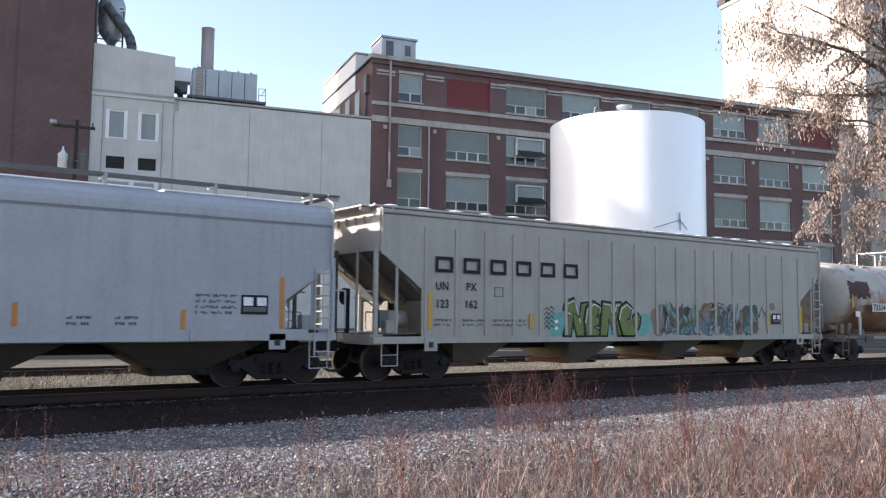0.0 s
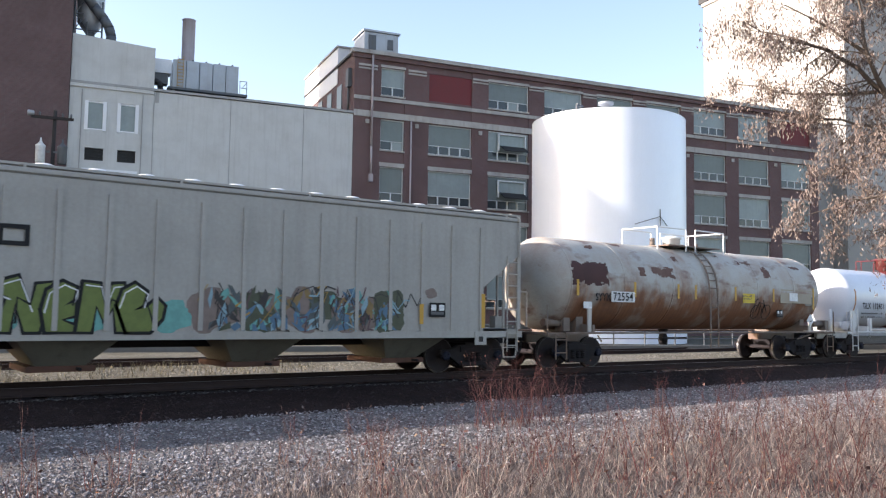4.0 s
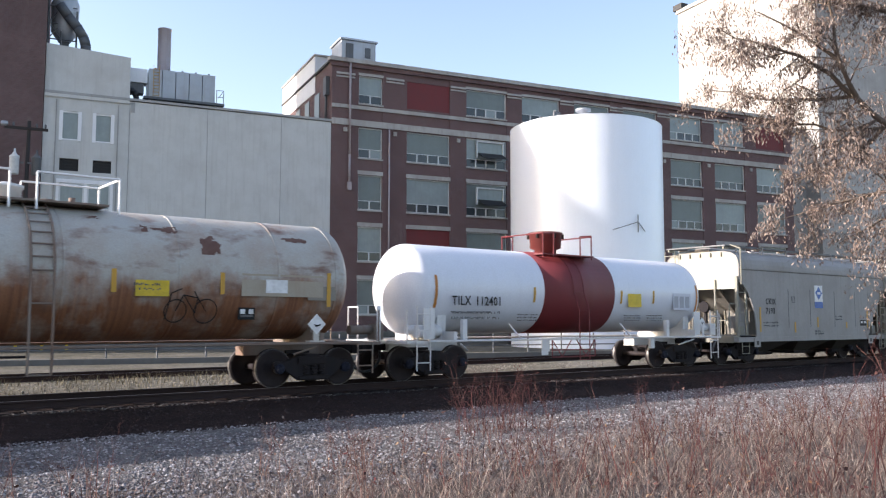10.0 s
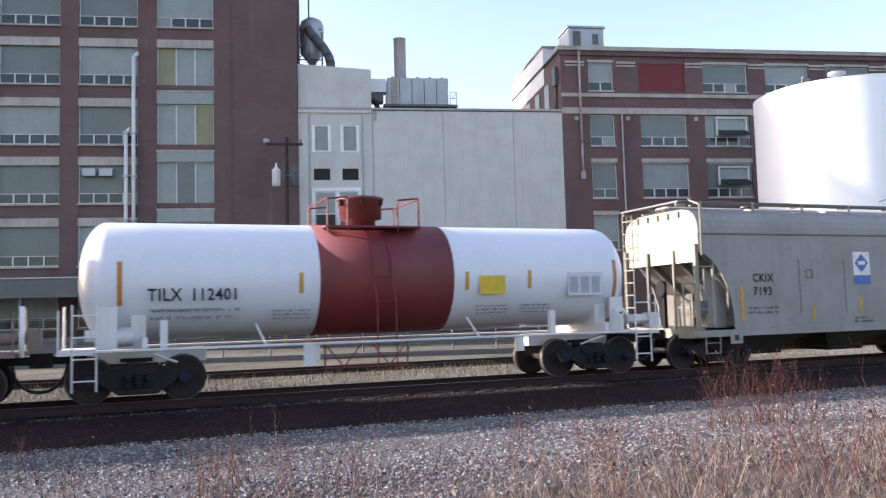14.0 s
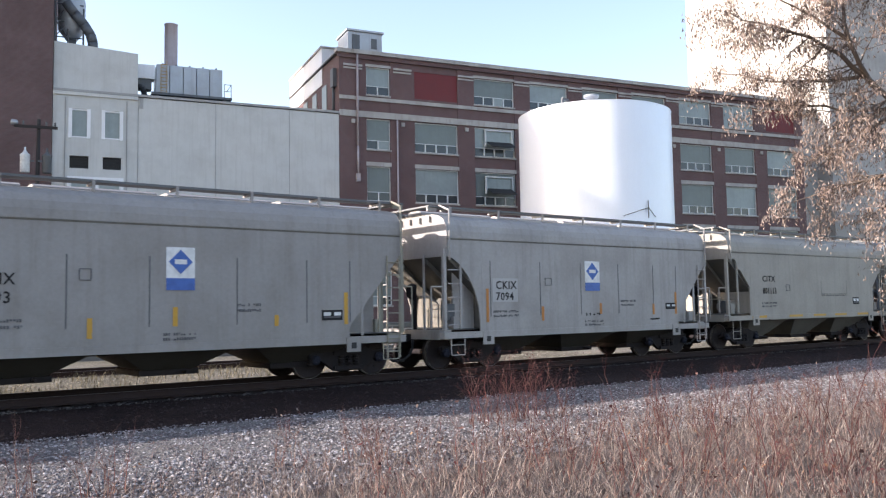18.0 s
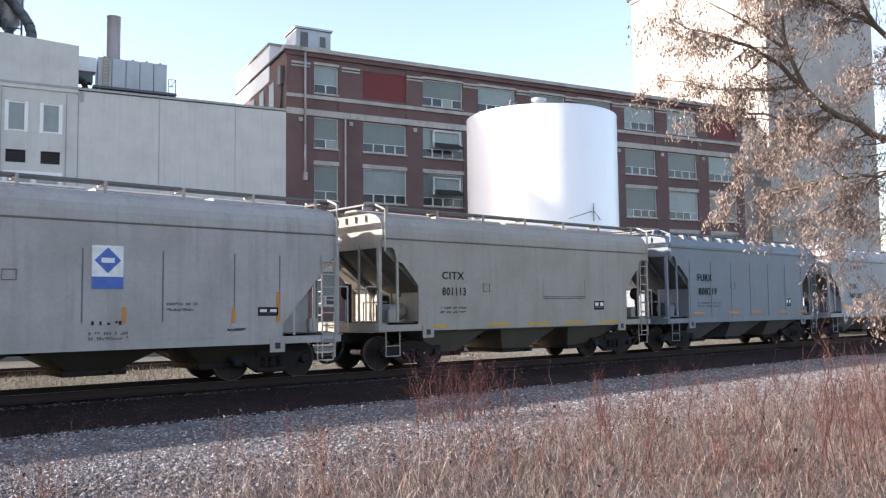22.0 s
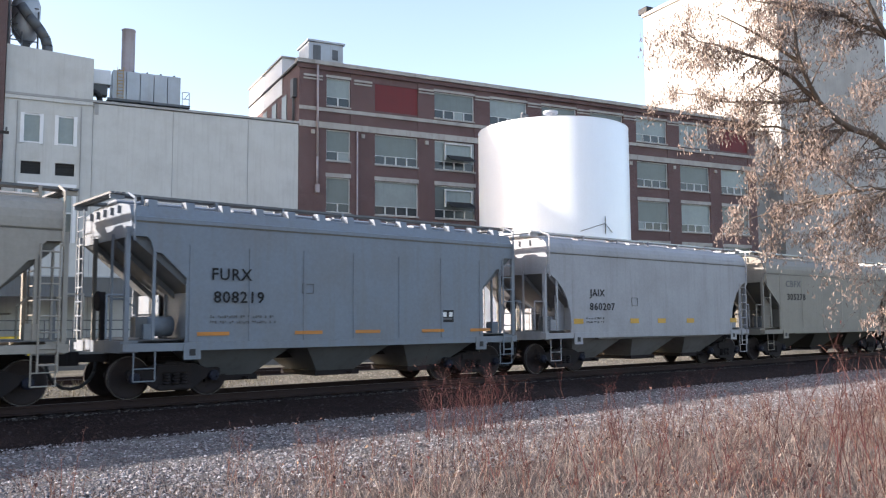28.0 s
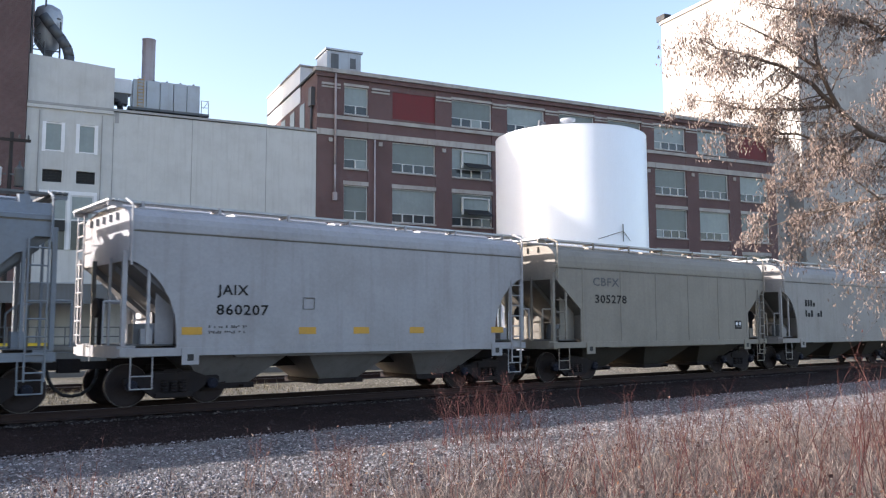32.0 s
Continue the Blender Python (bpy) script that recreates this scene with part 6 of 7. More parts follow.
    for k in range(6):
        t = k * math.pi / 3 + 0.3
        part("bolt", boxes((xd + 0.53 * math.cos(t) - 0.03, xd + 0.53 * math.cos(t) + 0.03, 0.53 * math.sin(t) - 0.03, 0.53 * math.sin(t) + 0.03, ztop + 0.45, ztop + 0.6)), STEEL_RAIL, dome)
    for y_ in (-0.95, 0.55):
        part("top_platform", boxes((51.7 - sc, 53.9 - sc, y_, y_ + 0.4, ztop - 0.12, ztop - 0.08)), red, car)
    for a, b in ((51.75, 52.2), (53.35, 53.85)):
        for y_ in (-0.9, 0.9):
            grab(car, [(a - sc, y_, ztop - 0.2), (a - sc, y_, ztop + 0.5), (b - sc, y_, ztop + 0.55), (b - sc, y_, ztop - 0.2)], red, "top_rail", 0.022)
        grab(car, [(a - sc if a < 52 else b - sc, -0.9, ztop + 0.52), (a - sc if a < 52 else b - sc, 0.9, ztop + 0.52)], red, "top_rail", 0.022)
    arc = [(-r * math.sin(t) * 1.05, zc + r * math.cos(t) * 1.05) for t in [0.55 + i * 0.17 for i in range(7)]] + [(-1.5, 1.9), (-1.5, 1.05), (-1.5, 0.45)]
    lad = None
    for dx in (0.0, 0.42):
        bm = bmesh.new()
        pipe(bm, [(52.65 - sc + dx, y_, z_) for y_, z_ in arc], 0.016, 5)
        if lad is None:
            lad = part("flank_ladder", bm, red, car)
        else:
            part("stile", bm, red, lad)
    for y_, z_ in arc[6:]:
        bm = bmesh.new()
        rod(bm, (52.65 - sc, y_, z_), (53.07 - sc, y_, z_), 0.011, 5)
        part("rung", bm, red, lad)
    grab(car, [(51.5 - sc, -1.5, 1.03), (51.5 - sc, -1.5, 0.55), (53.3 - sc, -1.5, 0.55), (53.3 - sc, -1.5, 1.03)], red, "step_frame", 0.02)
    grab(car, [(51.5 - sc, -1.5, 0.75), (53.3 - sc, -1.5, 0.75)], red, "step_frame", 0.016)
    for a_, b_ in ((51.5, 51.9), (52.3, 51.9), (52.5, 52.9), (53.3, 52.9)):
        bm = bmesh.new()
        rod(bm, (a_ - sc, -1.5, 1.04), (b_ - sc, -1.5, 0.56), 0.016, 5)
        part("step_strut", bm, red, car)
    part("sign_plate", boxes((51.05 - sc, 51.3 - sc, -1.54, -1.52, 0.62, 1.04)), trim, car)
    for s in (58.75, ):
        bm = bmesh.new()
        d = 0.16
        prism(bm, [(s - sc, 1.55 - d), (s + d - sc, 1.55), (s - sc, 1.55 + d), (s - d - sc, 1.55)], -1.43, -1.42, "y")
        pl = part("placard", bm, WHITE_INK, car, "white diamond placard with a dark mark")
        bm = bmesh.new()
        prism(bm, [(s - sc - 0.07, 1.56), (s - sc, 1.47), (s - sc + 0.07, 1.56), (s - sc, 1.52)], -1.438, -1.433, "y")
        part("mark", bm, BLACK_INK, pl)
        part("placard_bracket", boxes((s - sc - 0.05, s - sc + 0.05, -1.46, -1.431, 1.07, 1.4)), trim, car)
    for s, w in ((48.35, 0.07), (56.9, 0.07)):
        part("stanchion", boxes((s - sc - w, s - sc + w, -1.42, -1.3, 1.07, 1.62)), trim, car)
    for s in (47.15, 58.6):
        part("head_bracket", boxes((s - sc, s - sc + 0.36, -1.2, -1.17, 1.1, 1.9)), trim, car)
    for s in (50.3, 55.0):
        bm = bmesh.new()
        rod(bm, (s - sc, -1.5, 1.06), (s - sc - 0.15, -1.15, 1.5), 0.025, 6)
        part("rail_stay", bm, trim, car)
        part("rail_foot", boxes((s - sc + 0.9, s - sc + 1.1, -1.5, -1.4, 0.72, 1.03)), trim, car)

    bm = bmesh.new()
    rod(bm, (47.1 - sc, -0.95, 1.3), (47.8 - sc, -0.95, 1.3), 0.17, 12)
    part("air_reservoir", bm, trim, car)

    seat_tank(car, 0.33)


car_white_tank()


def logo_panel(car, x, z, w=0.62, h=1.02):
    """White panel with a blue diamond and a blue band: plain shapes."""
    decal("sign_panel", car, x, x + w, z, z + h, WHITE_INK, "white and blue sign panel", NEAR, 0.012)
    bm = bmesh.new()
    c, zz, d = x + w / 2, z + h * 0.66, w * 0.42
    prism(bm, [(c, zz - d), (c + d, zz), (c, zz + d), (c - d, zz)], -1.62, -1.616, "y")
    part("sign_diamond", bm, BLUE_INK, car)
    decal("sign_bar", car, c - d * 0.5, c + d * 0.5, zz - 0.05, zz + 0.05, WHITE_INK, "", NEAR, 0.026)
    decal("sign_band", car, x, x + w, z, z + h * 0.28, BLUE_INK, "", NEAR, 0.016)


def car_seams(car, sc, places, zs, z1, ink=GREY_INK):
    for s in places:
        decal("seam", car, s - sc, s - sc + 0.028, zs, z1, ink, "vertical weld seam", NEAR, 0.005)


def car_grey_a():
    # iron is the end cream darkened to hold the shade between the cars
    car, sc = hopper(dict(coupler=(60.15, 73.05), corner_r="straight", body=(61.25, 72.35), trucks=(62.15, 71.1), z1=3.0, z2=1.25, dx=1.05, dx_r=1.5, zs=1.0, inner_plate=0.4, corner_ladder=True, corner="curved", section="round", ribs=2, rib_depth=0.004, rib_top=3.0, bays=3, paint=P_CK, end_paint=weathered("end_sheet_cream", (0.41, 0.40, 0.32), (0.3, 0.27, 0.2), 0.3, 0.6), iron=weathered("end_cream_shaded", (0.25, 0.243, 0.2), (0.18, 0.14, 0.09), 0.45, 0.6), label="dusty grey covered hopper car with curved sides and cream ends"))
    side_text(car, "CKIX", 62.92 - sc, 2.21, 0.31, width=0.9)
    side_text(car, "7193", 62.92 - sc, 1.86, 0.31, width=0.95)
    small_print(car, 62.75 - sc, 63.75 - sc, 1.5, 2, seed=21)
    logo_panel(car, 66.45 - sc, 2.1, 0.61, 0.9)
    for s, z0, z1 in ((62.5, 1.2, 2.1), (64.9, 1.15, 1.55), (66.6, 1.35, 1.75), (68.9, 1.3, 1.55), (70.7, 1.3, 2.05)):
        decal("reflector_stripe", car, s - sc, s - sc + 0.1, z0, z1, YELLOW, "yellow reflective stripe")
    consolidated_plate(car, 70.1 - sc, 1.4, 0.55, 0.24)
    car_seams(car, sc, (64.5, 66.1, 68.0, 69.7, 70.85), 1.35, 2.8)
    small_print(car, 68.0 - sc, 68.6 - sc, 1.75, 2, seed=22)
    small_print(car, 66.4 - sc, 67.1 - sc, 1.16, 2, seed=24, gap=0.1)
    grab(car, [(64.75 - sc, -1.61, 2.3), (64.97 - sc, -1.61, 2.3), (64.97 - sc, -1.61, 2.52), (64.75 - sc, -1.61, 2.52), (64.75 - sc, -1.61, 2.3)], GREY_INK, "stencil_box", 0.008)


def car_grey_b():
    car, sc = hopper(dict(coupler=(73.05, 85.33), corner_r="straight", body=(73.8, 84.8), trucks=(75.0, 83.3), z1=3.0, z2=1.3, dx=1.1, dx_r=1.5, zs=1.02, inner_plate=0.4, corner_ladder=True, corner="curved", section="round", ribs=2, rib_depth=0.004, rib_top=3.0, bays=3, paint=P_CK2, label="dusty grey covered hopper car with curved sides and repainted number patch"))
    decal("number_panel", car, 75.33 - sc, 76.25 - sc, 1.79, 2.43, weathered("fresh_grey_patch", (0.42, 0.41, 0.40), (0.3, 0.29, 0.28), 0.3, 0.5), "paler repainted number patch")
    side_text(car, "CKIX", 75.44 - sc, 2.14, 0.31, width=0.98, y=-1.607)
    side_text(car, "7094", 75.44 - sc, 1.84, 0.3, width=1.0, y=-1.607)
    small_print(car, 75.35 - sc, 76.3 - sc, 1.5, 2, seed=31)
    logo_panel(car, 78.94 - sc, 2.09, 0.63, 0.88)
    for s, z0, z1 in ((75.1, 1.25, 2.15), (77.15, 1.25, 1.65), (79.55, 1.4, 1.72), (82.0, 1.35, 1.68), (83.12, 1.35, 2.05)):
        decal("reflector_stripe", car, s - sc, s - sc + 0.09, z0, z1, ORANGE, "orange reflective stripe")
    consolidated_plate(car, 82.65 - sc, 1.5, 0.52, 0.2)
    car_seams(car, sc, (75.25, 77.1, 78.75, 80.4, 82.05, 83.2), 1.4, 2.9)
    small_print(car, 80.5 - sc, 81.2 - sc, 1.75, 2, seed=32)
    small_print(car, 78.95 - sc, 79.6 - sc, 1.36, 1, BLACK_INK, height=0.08, seed=33)
    small_print(car, 78.9 - sc, 79.7 - sc, 1.16, 2, seed=34, gap=0.1)
    small_print(car, 81.9 - sc, 82.4 - sc, 1.18, 1, BLACK_INK, height=0.05, seed=35)
    grab(car, [(77.3 - sc, -1.61, 2.25), (77.55 - sc, -1.61, 2.25), (77.55 - sc, -1.61, 2.45), (77.3 - sc, -1.61, 2.45), (77.3 - sc, -1.61, 2.25)], GREY_INK, "stencil_box", 0.008)


def car_grey_c():
    car, sc = hopper(dict(coupler=(85.33, 98.1), body=(86.2, 97.55), trucks=(87.55, 96.2), z1=3.22, z2=2.23, dx=1.2, zs=1.22, corner="notch", section="round", ribs=2, rib_depth=0.004, rib_top=3.0, bays=3, paint=P_CI, web=P_CI, bin=BELLY, label="warm grey covered hopper car with faded yellow sill line"))
    side_text(car, "CITX", 88.2 - sc, 2.43, 0.3, width=1.12)
    side_text(car, "801113", 88.21 - sc, 1.99, 0.31, width=0.88)
    small_print(car, 88.15 - sc, 89.1 - sc, 1.62, 2, seed=41)
    consolidated_plate(car, 94.65 - sc, 1.55, 0.5, 0.28)
    for s in (87.5, 89.9, 91.6, 93.2, 95.0):
        decal("reflector_stripe", car, s - sc, s - sc + 0.9, 1.12, 1.2, YELLOW, "faded yellow stripe", NEAR, 0.014)
    small_print(car, 92.3 - sc, 94.2 - sc, 1.95, 2, GREY_INK, NEAR, 0.03, 0.06, seed=42)
    grab(car, [(89.75 - sc, -1.61, 2.1), (90.0 - sc, -1.61, 2.1), (90.0 - sc, -1.61, 2.32), (89.75 - sc, -1.61, 2.32), (89.75 - sc, -1.61, 2.1)], GREY_INK, "stencil_box", 0.008)
    car_seams(car, sc, (92.25, 94.2), 1.9, 2.5, weathered("faint_seam", (0.24, 0.225, 0.2), (0.15, 0.14, 0.12), 0.4))


def car_slate():
    # the belly is the slate paint darkened for underside shade
    car, sc = hopper(dict(coupler=(98.1, 110.68), body=(98.85, 109.9), trucks=(100.05, 108.75), z1=3.42, z2=2.58, dx=1.2, zs=1.2, corner="notch", groove=(0.03, 0.055, BELLY), section="step", ribs=7, rib_depth=0.02, rib_top=3.4, bays=3, paint=P_FU, web=P_FU, bin=weathered("bin_slate", (0.15, 0.165, 0.18), (0.08, 0.08, 0.08), 0.5, 0.7), belly=weathered("slope_slate_shaded", (0.12, 0.13, 0.14), (0.07, 0.07, 0.07), 0.5, 0.7), gussets=13, walk_y=-0.85, walk_z=4.32, hatch="trough", label="slate-blue covered hopper car with stiffened roof edge"))
    side_text(car, "FURX", 100.6 - sc, 2.56, 0.37, width=1.0, y=-1.614)
    side_text(car, "808219", 100.66 - sc, 2.06, 0.36, width=1.06, y=-1.614)
    small_print(car, 100.6 - sc, 102.2 - sc, 1.72, 2, seed=51)
    for s in (100.3, 102.7, 104.4, 106.5, 108.2):
        decal("reflector_stripe", car, s - sc, s - sc + 0.75, 1.34, 1.42, ORANGE, "orange reflective stripe", NEAR, 0.024)
    consolidated_plate(car, 107.18 - sc, 1.6, 0.42, 0.32)
    grab(car, [(102.9 - sc, -1.61, 2.3), (103.2 - sc, -1.61, 2.3), (103.2 - sc, -1.61, 2.52), (102.9 - sc, -1.61, 2.52), (102.9 - sc, -1.61, 2.3)], GREY_INK, "stencil_box", 0.008)


def car_lilac():
    # the belly is the lilac paint darkened for underside shade
    car, sc = hopper(dict(coupler=(110.68, 123.45), body=(111.35, 122.5), trucks=(112.55, 121.65), z1=3.05, z2=1.6, dx=1.05, zs=1.25, inner_plate=0.68, corner="curved", section="high", ribs=2, rib_depth=0.004, rib_top=3.0, bays=3, paint=P_JA, web=P_JA, walk_paint=GALV, walk_y=-1.0, bin=weathered("bin_lilac", (0.21, 0.21, 0.222), (0.1, 0.095, 0.09), 0.5, 0.7), belly=weathered("slope_lilac_shaded", (0.16, 0.16, 0.168), (0.09, 0.085, 0.08), 0.5, 0.7), label="pale lilac-grey covered hopper car with yellow blocks along the sill"))
    side_text(car, "JAIX", 113.3 - sc, 2.39, 0.31, width=1.12)
    side_text(car, "860207", 113.26 - sc, 1.95, 0.32, width=1.2)
    small_print(car, 113.1 - sc, 114.0 - sc, 1.66, 2, seed=61)
    for s in (112.5, 115.3, 116.8, 118.5, 121.3):
        decal("reflector_stripe", car, s - sc, s - sc + 0.45, 1.52, 1.68, YELLOW, "yellow block", NEAR, 0.012)
    grab(car, [(115.4 - sc, -1.61, 2.1), (115.7 - sc, -1.61, 2.1), (115.7 - sc, -1.61, 2.36), (115.4 - sc, -1.61, 2.36), (115.4 - sc, -1.61, 2.1)], GREY_INK, "stencil_box", 0.008)


def car_khaki():
    car, sc = hopper(dict(coupler=(123.45, 136.05), body=(123.9, 135.3), trucks=(125.25, 134.2), z1=3.1, z2=2.2, dx=1.1, zs=1.22, inner_plate=0.5, corner_ladder=True, corner="straight", section="round", ribs=6, rib_depth=0.012, rib_top=3.6, bays=3, paint=P_CB, walk_paint=GALV, walk_y=-1.0, label="khaki-grey covered hopper car with stained flanks"))
    side_text(car, "CBFX", 125.54 - sc, 2.95, 0.37, GREY_INK, 1.3)
    side_text(car, "305278", 125.62 - sc, 2.42, 0.36, BLACK_INK, 1.32)
    consolidated_plate(car, 133.3 - sc, 1.6, 0.42, 0.3)


def car_last():
    car, sc = hopper(dict(coupler=(136.05, 148.7), body=(136.7, 148.0), trucks=(137.95, 146.8), z1=3.05, z2=1.7, dx=1.05, zs=1.22, corner="curved", section="round", ribs=2, rib_depth=0.004, rib_top=3.0, bays=3, paint=P_CK, walk_paint=GALV, walk_y=-1.0, label="plain grey covered hopper car behind branches"))
    small_print(car, 138.4 - sc, 139.6 - sc, 2.5, 1, BLACK_INK, NEAR, 0.26, seed=71)
    small_print(car, 138.4 - sc, 139.8 - sc, 2.08, 1, BLACK_INK, NEAR, 0.26, seed=72)


for build_car in (car_grey_a, car_grey_b, car_grey_c, car_slate, car_lilac, car_khaki, car_last):
    build_car()


# ---- verge: gravel, dry grass, red stalks ----
RNG = np.random.default_rng(7)


def ground_z(x, y):
    prof_y = np.array([-30, 0, 7, 11.5, 14.2, 15.6, 17.2, 20.8, 22.0, 24, 40.0])
    prof_z = np.array([-0.15, -0.02, -0.15, -0.32, -0.36, -0.30, -0.20, -0.20, -0.30, -0.22, -0.15])
    return np.interp(y, prof_y, prof_z)


def wander(x, y, s=1.0):
    """A smooth value from 0 to 1 over the ground, for patches."""
    return 0.5 + 0.25 * np.sin(x * 0.9 * s + 1.3 * np.sin(y * 0.7 * s)) + 0.25 * np.sin(y * 1.3 * s + 1.1 * np.sin(x * 0.5 * s + 2))


def stones(count, y0, y1, x0, x1, lo, hi, material, name, label):
    """Angular stones: squashed octahedra with a random lean, in one mesh."""
    base = np.array([(1, 0, 0), (0, 1, 0), (-1, 0, 0), (0, -1, 0), (0, 0, 0.8), (0, 0, -0.6)], float)
    tri = np.array([(0, 1, 4), (1, 2, 4), (2, 3, 4), (3, 0, 4), (1, 0, 5), (2, 1, 5), (3, 2, 5), (0, 3, 5)])
    u = RNG.random(count) ** 1.3
    x = x0 + (x1 - x0) * u
    y = y0 + (y1 - y0) * RNG.random(count)
    size = lo + (hi - lo) * RNG.random(count) ** 2
    v = base[None] * size[:, None, None] * (0.7 + 0.6 * RNG.random((count, 6, 3)))
    a = RNG.random(count) * 6.283
    ca, sa = np.cos(a)[:, None], np.sin(a)[:, None]
    vx, vy = v[..., 0] * ca - v[..., 1] * sa, v[..., 0] * sa + v[..., 1] * ca
    vz = v[..., 2] * 0.72 + vx * RNG.uniform(-0.3, 0.3, count)[:, None]
    pts = np.stack([vx + x[:, None], vy + y[:, None], vz + (ground_z(x, y) + size * 0.15)[:, None]], -1).reshape(-1, 3)
    faces = (tri[None] + 6 * np.arange(count)[:, None, None]).reshape(-1, 3)
    return tagged(part(name, raw(name, pts, faces, material), material), label, "gravel", kind="stuff")


stones(110000, 7.6, 14.7, -8, 34, 0.012, 0.038, BALLAST, "gravel", "loose pale grey crushed stone beside the rails")
stones(2600, 17.5, 17.95, -8, 34, 0.02, 0.045, varied("dusty_stone", ((0.05, 0.045, 0.044), (0.10, 0.09, 0.086), (0.03, 0.025, 0.025), (0.16, 0.15, 0.145))), "ballast", "dusty stones along the ends of the ties")
# bed stones: sooty, and darkened further for the train's shadow
stones(5000, 14.4, 17.3, -8, 34, 0.02, 0.045, varied("sooty_shaded_stone", ((0.024, 0.0155, 0.0145), (0.04, 0.027, 0.025), (0.028, 0.019, 0.018), (0.06, 0.047, 0.044))), "ballast", "dark dusty ballast along the ties, train shade in its colour")
stones(9000, 21.0, 26.0, -8, 45, 0.02, 0.05, varied("yard_stone", ((0.19, 0.175, 0.145), (0.28, 0.265, 0.225), (0.12, 0.105, 0.085))), "gravel", "pale dusty gravel behind the train")


def blades(count, region, height, width, lean, material, name, label, keep):
    """Thin upright strips, each of two tapering pieces bent over by its lean."""
    x0, x1, y0, y1 = region
    x = RNG.uniform(x0, x1, count * 3)
    y = RNG.uniform(y0, y1, count * 3)
    ok = RNG.random(count * 3) < keep(x, y)
    x, y = x[ok][:count], y[ok][:count]
    n = len(x)
    h = height[0] + (height[1] - height[0]) * RNG.random(n) ** 1.6
    a, t = RNG.random(n) * 6.283, RNG.random(n) * 6.283
    w = width * (0.6 + 0.8 * RNG.random(n))
    lx, ly = np.cos(a) * h * lean * RNG.random(n), np.sin(a) * h * lean * RNG.random(n)
    dx, dy = np.cos(t) * w, np.sin(t) * w
    z = ground_z(x, y) - 0.02
    def row(k, ww, zz):
        return [np.stack([x + lx * k + s * dx * ww, y + ly * k + s * dy * ww, z + h * zz], -1) for s in (-0.5, 0.5)]
    v = np.stack(row(0.0, 1.0, 0.0) + row(0.4, 0.75, 0.6) + [np.stack([x + lx, y + ly, z + h * 0.97], -1)], 1).reshape(-1, 3)
    f4 = np.array([(0, 1, 3, 2)])
    f3 = np.array([(2, 3, 4)])
    base = 5 * np.arange(n)[:, None, None]
    faces = (f4[None] + base).reshape(-1, 4).tolist() + (f3[None] + base).reshape(-1, 3).tolist()
    return tagged(part(name, raw(name, v, faces, material), material), label, "grass", kind="stuff")


def near_more(x, y):
    """Fine growth is thicker where the verge is close by."""
    return np.clip(9.5 / np.maximum(np.hypot(x, y), 6.0), 0.0, 1.0) ** 1.4 * (np.hypot(x, y) > 5.6)


def thin_edge(x, y):
    """Growth thins out towards the gravel."""
    far = 9.2 + 2.4 * wander(x, y, 0.8) - 0.02 * x - 1.6 * (y > 1.3 * x)
    return np.clip((far - y) / 2.6, 0.0, 1) * (0.35 + 0.65 * wander(x, y, 1.7)) * near_more(x, y)


def straggle(x, y):
    """A few blades that have crept out over the stones."""
    return (y > 8.5) * np.clip((14.2 - y) / 5.0, 0.0, 1) * (0.08 + 0.5 * wander(x, y, 2.3) ** 3)


blades(95000, (-4, 26, 2.4, 13.0), (0.03, 0.20), 0.0065, 1.9, STRAW, "dry_grass", "short bleached dry grass matted on the verge", thin_edge)
blades(9000, (-4, 26, 2.4, 12.0), (0.16, 0.5), 0.0048, 1.1, STRAW, "dry_grass", "thin bent straw stems on the verge", thin_edge)
blades(7000, (-8, 30, 8.0, 14.4), (0.03, 0.14), 0.007, 1.6, STRAW, "stray_grass", "scattered withered blades on the gravel", straggle)
blades(5200, (-14, 13, 21.2, 26.2), (0.08, 0.34), 0.014, 1.0, varied("yard_weed", ((0.16, 0.14, 0.085), (0.10, 0.085, 0.055), (0.24, 0.21, 0.15), (0.08, 0.075, 0.045))), "yard_weeds", "dry olive weeds behind the track", lambda x, y: 0.25 + 0.75 * wander(x, y, 0.8) ** 2)
blades(2600, (-6, 30, 8.6, 14.2), (0.1, 0.42), 0.005, 0.8, STALK, "stray_stalks", "thin dark stalks standing in the gravel", straggle)


